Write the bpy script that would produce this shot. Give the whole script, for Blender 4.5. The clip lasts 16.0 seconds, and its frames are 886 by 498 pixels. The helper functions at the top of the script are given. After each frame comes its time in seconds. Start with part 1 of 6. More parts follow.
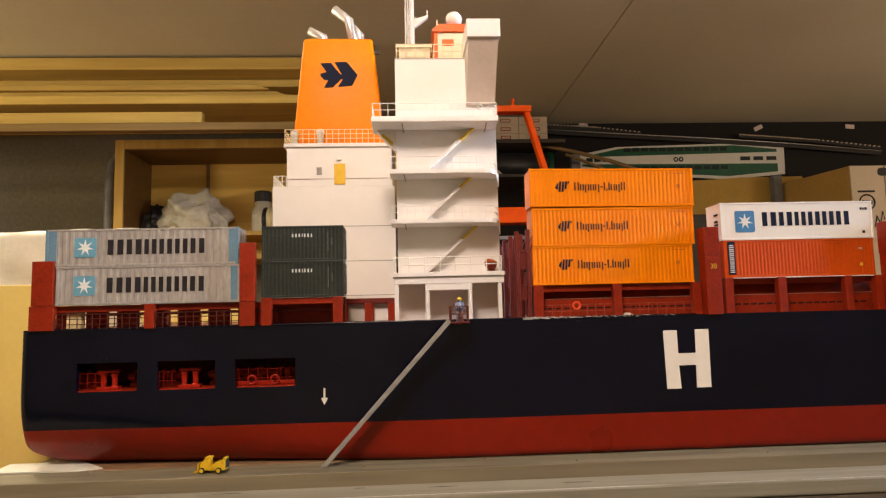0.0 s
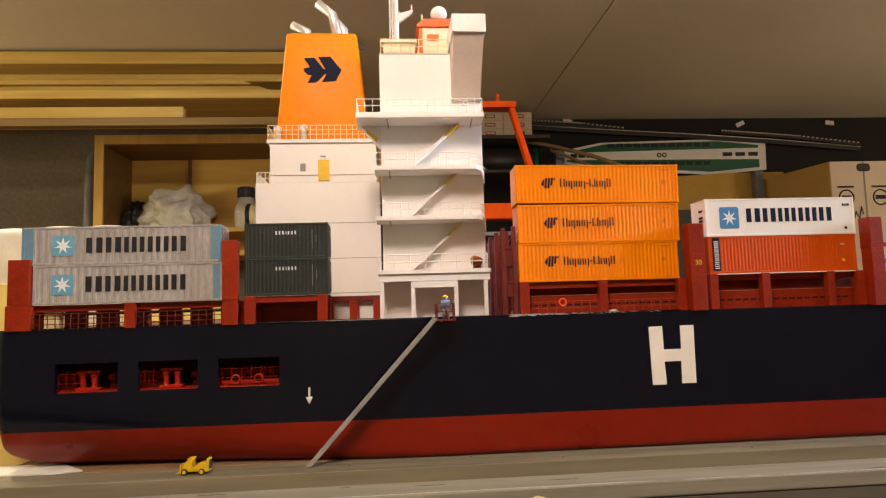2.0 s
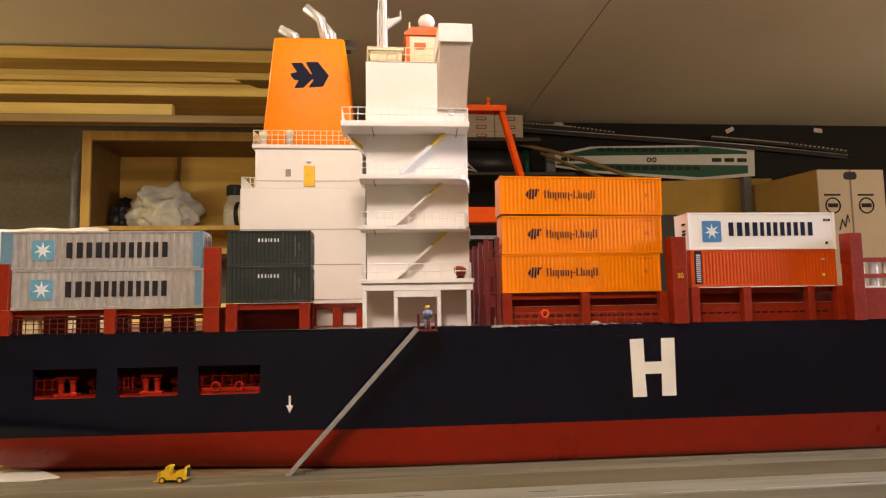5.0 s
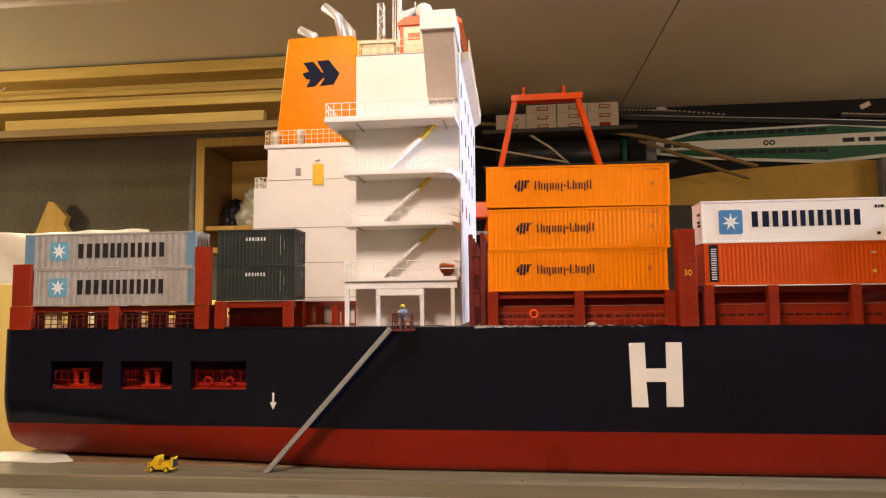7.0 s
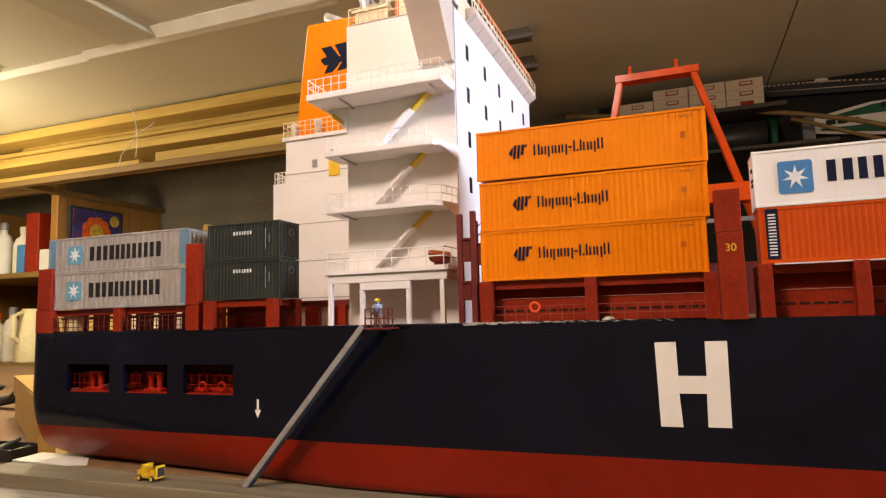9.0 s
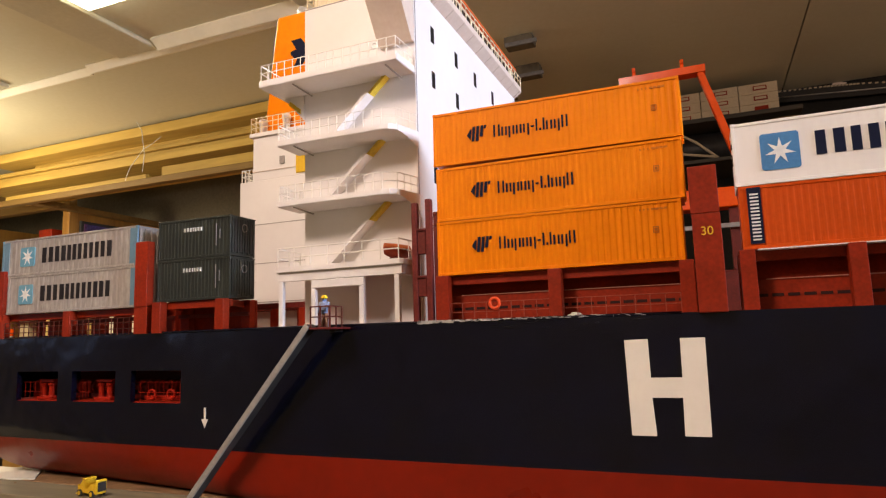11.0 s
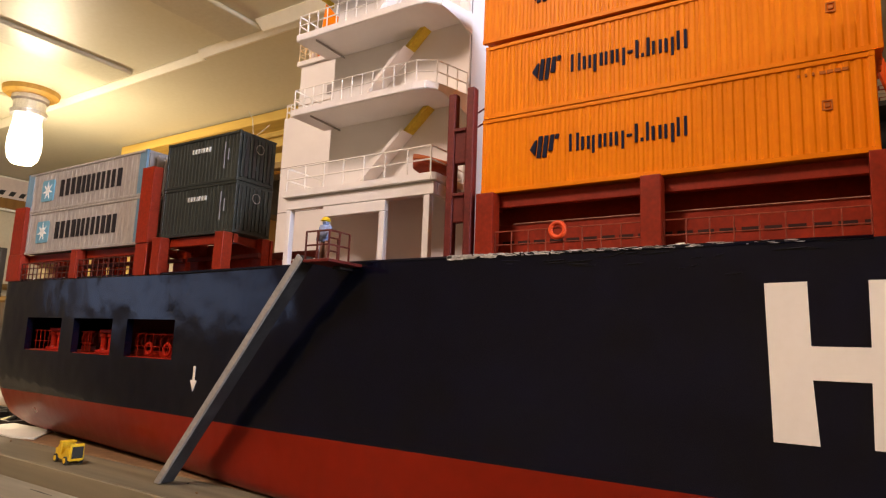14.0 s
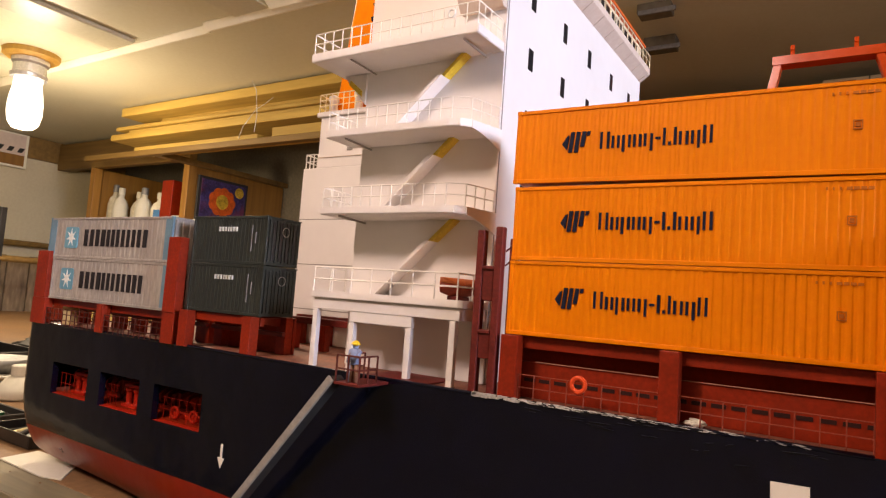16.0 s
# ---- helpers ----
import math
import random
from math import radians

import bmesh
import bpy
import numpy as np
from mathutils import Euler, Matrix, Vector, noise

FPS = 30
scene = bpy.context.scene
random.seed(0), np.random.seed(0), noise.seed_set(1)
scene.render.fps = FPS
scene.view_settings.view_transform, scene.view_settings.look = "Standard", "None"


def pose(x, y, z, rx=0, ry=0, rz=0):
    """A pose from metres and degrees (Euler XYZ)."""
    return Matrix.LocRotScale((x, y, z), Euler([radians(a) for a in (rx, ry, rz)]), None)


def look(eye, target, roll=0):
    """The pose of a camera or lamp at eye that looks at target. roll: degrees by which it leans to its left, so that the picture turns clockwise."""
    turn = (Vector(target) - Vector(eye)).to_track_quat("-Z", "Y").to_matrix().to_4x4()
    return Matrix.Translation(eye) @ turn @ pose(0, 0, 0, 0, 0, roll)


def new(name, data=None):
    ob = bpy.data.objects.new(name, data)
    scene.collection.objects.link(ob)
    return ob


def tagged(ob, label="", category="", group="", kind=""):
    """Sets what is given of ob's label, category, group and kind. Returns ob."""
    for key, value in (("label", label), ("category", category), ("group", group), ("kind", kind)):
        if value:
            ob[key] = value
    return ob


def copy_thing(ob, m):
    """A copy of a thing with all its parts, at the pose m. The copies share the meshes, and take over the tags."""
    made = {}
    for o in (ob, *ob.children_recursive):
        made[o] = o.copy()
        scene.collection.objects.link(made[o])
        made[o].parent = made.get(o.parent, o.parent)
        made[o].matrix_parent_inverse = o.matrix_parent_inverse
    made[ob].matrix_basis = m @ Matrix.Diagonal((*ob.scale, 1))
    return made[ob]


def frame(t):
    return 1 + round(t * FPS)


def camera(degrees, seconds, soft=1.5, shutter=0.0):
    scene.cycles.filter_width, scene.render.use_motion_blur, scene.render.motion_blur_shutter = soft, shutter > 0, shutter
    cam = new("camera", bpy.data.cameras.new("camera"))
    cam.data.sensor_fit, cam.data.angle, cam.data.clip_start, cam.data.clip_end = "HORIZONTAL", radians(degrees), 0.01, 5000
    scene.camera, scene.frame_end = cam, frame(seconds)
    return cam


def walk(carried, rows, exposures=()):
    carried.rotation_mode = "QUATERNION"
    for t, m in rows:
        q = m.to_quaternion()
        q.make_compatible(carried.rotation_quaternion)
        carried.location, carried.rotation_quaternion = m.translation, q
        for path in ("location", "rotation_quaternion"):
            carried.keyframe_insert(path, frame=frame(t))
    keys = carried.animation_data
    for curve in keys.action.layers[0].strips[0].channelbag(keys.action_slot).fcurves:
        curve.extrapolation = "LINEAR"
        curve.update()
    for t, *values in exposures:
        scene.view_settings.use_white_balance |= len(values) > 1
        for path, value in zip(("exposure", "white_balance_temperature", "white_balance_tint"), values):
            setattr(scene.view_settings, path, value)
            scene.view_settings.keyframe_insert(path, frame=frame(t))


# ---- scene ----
cam = camera(69.9, 16.0, soft=1.25)
PATH = [
    (0, (0.0178, -0.0077, 0.1210), (0.1287, 1.9792, 0.3149), -1.4),
    (0.5, (0.0175, -0.0083, 0.1245), (0.1291, 1.9765, 0.3418), -1.7),
    (1, (0.0169, -0.0079, 0.1219), (0.1569, 1.9782, 0.3156), -1.7),
    (1.5, (0.0172, -0.0048, 0.1238), (0.1719, 1.9793, 0.3199), -2.1),
    (2, (0.0173, -0.0039, 0.1227), (0.1759, 1.9817, 0.3013), -1.7),
    (2.5, (0.0204, -0.0074, 0.1243), (0.1655, 1.9799, 0.2890), -0.7),
    (3, (0.0194, -0.0101, 0.1255), (0.1716, 1.9769, 0.2940), -0.9),
    (3.5, (0.0199, -0.0099, 0.1247), (0.1736, 1.9773, 0.2939), -0.9),
    (4, (0.0212, -0.0091, 0.1249), (0.2101, 1.9725, 0.3112), -1.0),
    (6.5, (0.0515, 0.0076, 0.1439), (0.1974, 1.9966, 0.2953), 0.1),
    (7, (0.1433, 0.0170, 0.1340), (-0.0695, 1.9985, 0.2959), -0.6),
    (7.5, (0.1630, 0.0379, 0.1391), (-0.1491, 2.0070, 0.3028), -1.4),
    (8, (0.1708, 0.0633, 0.1252), (-0.1679, 2.0273, 0.2938), -1.9),
    (8.5, (0.2224, 0.0948, 0.1213), (-0.3905, 1.9905, 0.2978), -1.8),
    (10.8, (0.2761, 0.1759, 0.1045), (-0.5006, 1.9915, 0.4226), -0.7),
    (11, (0.2747, 0.1759, 0.1055), (-0.4831, 2.0074, 0.3724), -1.7),
    (11.5, (0.2718, 0.1837, 0.0912), (-0.5555, 1.9827, 0.3660), -0.9),
    (12, (0.2563, 0.2165, 0.0728), (-0.7526, 1.9204, 0.3546), 2.4),
    (12.5, (0.2610, 0.2475, 0.0637), (-0.8024, 1.9140, 0.3685), 2.5),
    (13, (0.2618, 0.2749, 0.0580), (-0.8172, 1.9322, 0.3605), 3.5),
    (13.5, (0.2609, 0.2951, 0.0650), (-0.8095, 1.9565, 0.3711), 2.9),
    (14, (0.2552, 0.2999, 0.0762), (-0.8190, 1.9600, 0.3784), 2.2),
    (14.5, (0.2496, 0.2839, 0.0957), (-0.8389, 1.9392, 0.3696), 1.5),
    (15, (0.2509, 0.2755, 0.1078), (-0.8505, 1.9299, 0.3312), 2.0),
    (15.5, (0.2533, 0.2795, 0.1291), (-0.8245, 1.9569, 0.2946), 3.1),
    (16, (0.2519, 0.2711, 0.1538), (-0.8144, 1.9559, 0.3114), 4.2),
]
EXPOSURES = [(0.0, -0.18, 6500, 9.0), (4.0, -0.20, 6500, 9.0), (7.0, -0.14, 6500, 11.5), (8.5, -0.18, 6500, 12.0), (12.0, -0.30, 6550, 14.0), (13.5, -0.26, 6650, 15.0), (16.0, -0.38, 6800, 19.5)]
walk(cam, [(t, look(eye, target, roll)) for t, eye, target, roll in PATH], EXPOSURES)

# ---- light ----
world = bpy.data.worlds.new("world")
scene.world = world
world.use_nodes = True
world.node_tree.nodes["Background"].inputs[0].default_value = (0.9, 0.8, 0.65, 1)
world.node_tree.nodes["Background"].inputs[1].default_value = 0.0


def lamp(name, kind, place, target, power, colour, size=0.1, size_y=None):
    data = bpy.data.lights.new(name, kind)
    data.energy, data.color = power, colour
    if kind == "AREA":
        data.shape, data.size, data.size_y = "RECTANGLE", size, size_y or size
    else:
        data.shadow_soft_size = size
    ob = new(name, data)
    ob.matrix_world = look(place, target)
    return ob


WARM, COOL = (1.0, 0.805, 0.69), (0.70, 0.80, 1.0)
# Main room light, unseen overhead; placed from the shadows below the platforms.
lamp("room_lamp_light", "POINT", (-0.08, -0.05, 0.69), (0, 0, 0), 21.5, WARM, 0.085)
lamp("bulb_light", "POINT", (-1.8265, 1.1635, 0.52), (0, 0, 0), 19.5, (1.0, 0.85, 0.57), 0.06)
lamp("panel_lamp_light", "AREA", (-0.738, 0.923, 0.765), (-0.738, 0.923, 0.0), 10.0, (1.0, 0.86, 0.60), 0.16, 0.16)
# Fill light out of view, added to brighten the ceiling at right.
lamp("right_fill_light", "POINT", (2.0, 0.82, 0.44), (0, 0, 0), 19.0, WARM, 0.07)
# Unseen cool light added at the right for the tower's bow face.
side = lamp("tower_cool_light", "AREA", (1.95, 0.36, 0.58), (0.1, 0.68, 0.27), 7.0, COOL, 0.6, 0.4)
side.data.spread = radians(60)
# Unseen bluish light, added to lay a sheen on the stern hull.
sheen_lamp = lamp("hull_sheen_light", "AREA", (-1.95, -0.72, 0.24), (-0.15, 0.55, 0.10), 0.075, (0.45, 0.62, 1.0), 0.60, 0.16)
sheen_lamp.data.spread = radians(70)

# ---- materials ----


def mat(name, colour, rough=0.5, metal=0.0, vary=0.12, scale=40.0, bump=0.15, coat=0.0, stretch=(1, 1, 1), dirt=None, dirt_amount=0.0, fine=8.0, per_object=0.0, spec=0.3, wave=0.0):
    """A painted or plain surface: colour varied at two scales, stains, fine relief."""
    m = bpy.data.materials.new(name)
    m.use_nodes = True
    n, l = m.node_tree.nodes, m.node_tree.links
    b = n["Principled BSDF"]
    b.inputs["Roughness"].default_value, b.inputs["Metallic"].default_value = rough, metal
    b.inputs["Coat Weight"].default_value, b.inputs["Specular IOR Level"].default_value = coat, spec
    co = n.new("ShaderNodeTexCoord")
    mp = n.new("ShaderNodeMapping")
    mp.inputs["Scale"].default_value = stretch
    l.new(co.outputs["Object"], mp.inputs["Vector"])
    big, small = n.new("ShaderNodeTexNoise"), n.new("ShaderNodeTexNoise")
    big.inputs["Scale"].default_value, small.inputs["Scale"].default_value = scale, scale * fine
    big.inputs["Detail"].default_value, small.inputs["Detail"].default_value = 5, 4
    for t in (big, small):
        l.new(mp.outputs[0], t.inputs["Vector"])
    ramp = n.new("ShaderNodeValToRGB")
    ramp.color_ramp.elements[0].position, ramp.color_ramp.elements[1].position = 0.3, 0.7
    ramp.color_ramp.elements[0].color = (*[c * (1 - vary) for c in colour], 1)
    ramp.color_ramp.elements[1].color = (*[min(1, c * (1 + vary)) for c in colour], 1)
    l.new(big.outputs[0], ramp.inputs[0])
    last = ramp.outputs[0]
    mix = n.new("ShaderNodeMixRGB")
    mix.blend_type = "OVERLAY"
    mix.inputs[0].default_value = min(1.0, vary * 2.5)
    l.new(last, mix.inputs[1])
    l.new(small.outputs[0], mix.inputs[2])
    last = mix.outputs[0]
    if dirt:
        st = n.new("ShaderNodeTexNoise")
        st.inputs["Scale"].default_value, st.inputs["Detail"].default_value = scale * 0.6, 8
        l.new(mp.outputs[0], st.inputs["Vector"])
        r2 = n.new("ShaderNodeValToRGB")
        r2.color_ramp.elements[0].position, r2.color_ramp.elements[1].position = 0.52, 0.72
        l.new(st.outputs[0], r2.inputs[0])
        mul = n.new("ShaderNodeMath")
        mul.operation = "MULTIPLY"
        mul.inputs[1].default_value = dirt_amount
        l.new(r2.outputs[0], mul.inputs[0])
        dm = n.new("ShaderNodeMixRGB")
        dm.inputs[2].default_value = (*dirt, 1)
        l.new(mul.outputs[0], dm.inputs[0])
        l.new(last, dm.inputs[1])
        last = dm.outputs[0]
    if per_object:
        info, hsv, mr = n.new("ShaderNodeObjectInfo"), n.new("ShaderNodeHueSaturation"), n.new("ShaderNodeMapRange")
        mr.inputs["To Min"].default_value, mr.inputs["To Max"].default_value = 1 - per_object, 1 + per_object
        l.new(info.outputs["Random"], mr.inputs[0])
        l.new(mr.outputs[0], hsv.inputs["Value"])
        l.new(last, hsv.inputs["Color"])
        last = hsv.outputs[0]
    l.new(last, b.inputs["Base Color"])
    rr = n.new("ShaderNodeMapRange")
    rr.inputs["To Min"].default_value, rr.inputs["To Max"].default_value = max(0.03, rough - 0.1), min(1, rough + 0.1)
    l.new(big.outputs[0], rr.inputs[0])
    l.new(rr.outputs[0], b.inputs["Roughness"])
    if bump:
        bp = n.new("ShaderNodeBump")
        bp.inputs["Strength"].default_value, bp.inputs["Distance"].default_value = bump, 0.2 / (scale * fine)
        l.new(small.outputs[0], bp.inputs["Height"])
        if wave:
            slow, wb = n.new("ShaderNodeTexNoise"), n.new("ShaderNodeBump")
            slow.inputs["Scale"].default_value, slow.inputs["Detail"].default_value = 26.0, 2
            wb.inputs["Strength"].default_value, wb.inputs["Distance"].default_value = 1.0, wave
            l.new(mp.outputs[0], slow.inputs["Vector"])
            l.new(slow.outputs[0], wb.inputs["Height"])
            l.new(wb.outputs[0], bp.inputs["Normal"])
        l.new(bp.outputs[0], b.inputs["Normal"])
    return m


def wood(name, light, dark, rough=0.6, along="x", scale=14.0, per_object=0.12):
    """Sawn wood with grain along one axis."""
    m = bpy.data.materials.new(name)
    m.use_nodes = True
    n, l = m.node_tree.nodes, m.node_tree.links
    b = n["Principled BSDF"]
    co, mp = n.new("ShaderNodeTexCoord"), n.new("ShaderNodeMapping")
    s = {"x": (0.06, 1, 1), "y": (1, 0.06, 1), "z": (1, 1, 0.06)}[along]
    mp.inputs["Scale"].default_value = s
    info = n.new("ShaderNodeObjectInfo")
    l.new(co.outputs["Object"], mp.inputs["Vector"])
    g, k = n.new("ShaderNodeTexNoise"), n.new("ShaderNodeTexNoise")
    g.inputs["Scale"].default_value, g.inputs["Detail"].default_value, g.inputs["Distortion"].default_value = scale * 6, 8, 0.6
    k.inputs["Scale"].default_value, k.inputs["Detail"].default_value = scale, 3
    for t in (g, k):
        t.noise_dimensions = "4D"
        l.new(mp.outputs[0], t.inputs["Vector"])
        l.new(info.outputs["Random"], t.inputs["W"])
    r = n.new("ShaderNodeValToRGB")
    r.color_ramp.elements[0].position, r.color_ramp.elements[1].position = 0.3, 0.68
    r.color_ramp.elements[0].color, r.color_ramp.elements[1].color = (*dark, 1), (*light, 1)
    ad = n.new("ShaderNodeMixRGB")
    ad.inputs[0].default_value = 0.45
    l.new(g.outputs[0], ad.inputs[1])
    l.new(k.outputs[0], ad.inputs[2])
    l.new(ad.outputs[0], r.inputs[0])
    hsv, mr = n.new("ShaderNodeHueSaturation"), n.new("ShaderNodeMapRange")
    mr.inputs["To Min"].default_value, mr.inputs["To Max"].default_value = 1 - per_object, 1 + per_object
    l.new(info.outputs["Random"], mr.inputs[0])
    l.new(mr.outputs[0], hsv.inputs["Value"])
    l.new(r.outputs[0], hsv.inputs["Color"])
    l.new(hsv.outputs[0], b.inputs["Base Color"])
    b.inputs["Roughness"].default_value = rough
    bp = n.new("ShaderNodeBump")
    bp.inputs["Strength"].default_value, bp.inputs["Distance"].default_value = 0.3, 0.002
    l.new(g.outputs[0], bp.inputs["Height"])
    l.new(bp.outputs[0], b.inputs["Normal"])
    return m


def glow(name, colour, power):
    m = bpy.data.materials.new(name)
    m.use_nodes = True
    b = m.node_tree.nodes["Principled BSDF"]
    b.inputs["Emission Color"].default_value, b.inputs["Emission Strength"].default_value = (*colour, 1), power
    return m


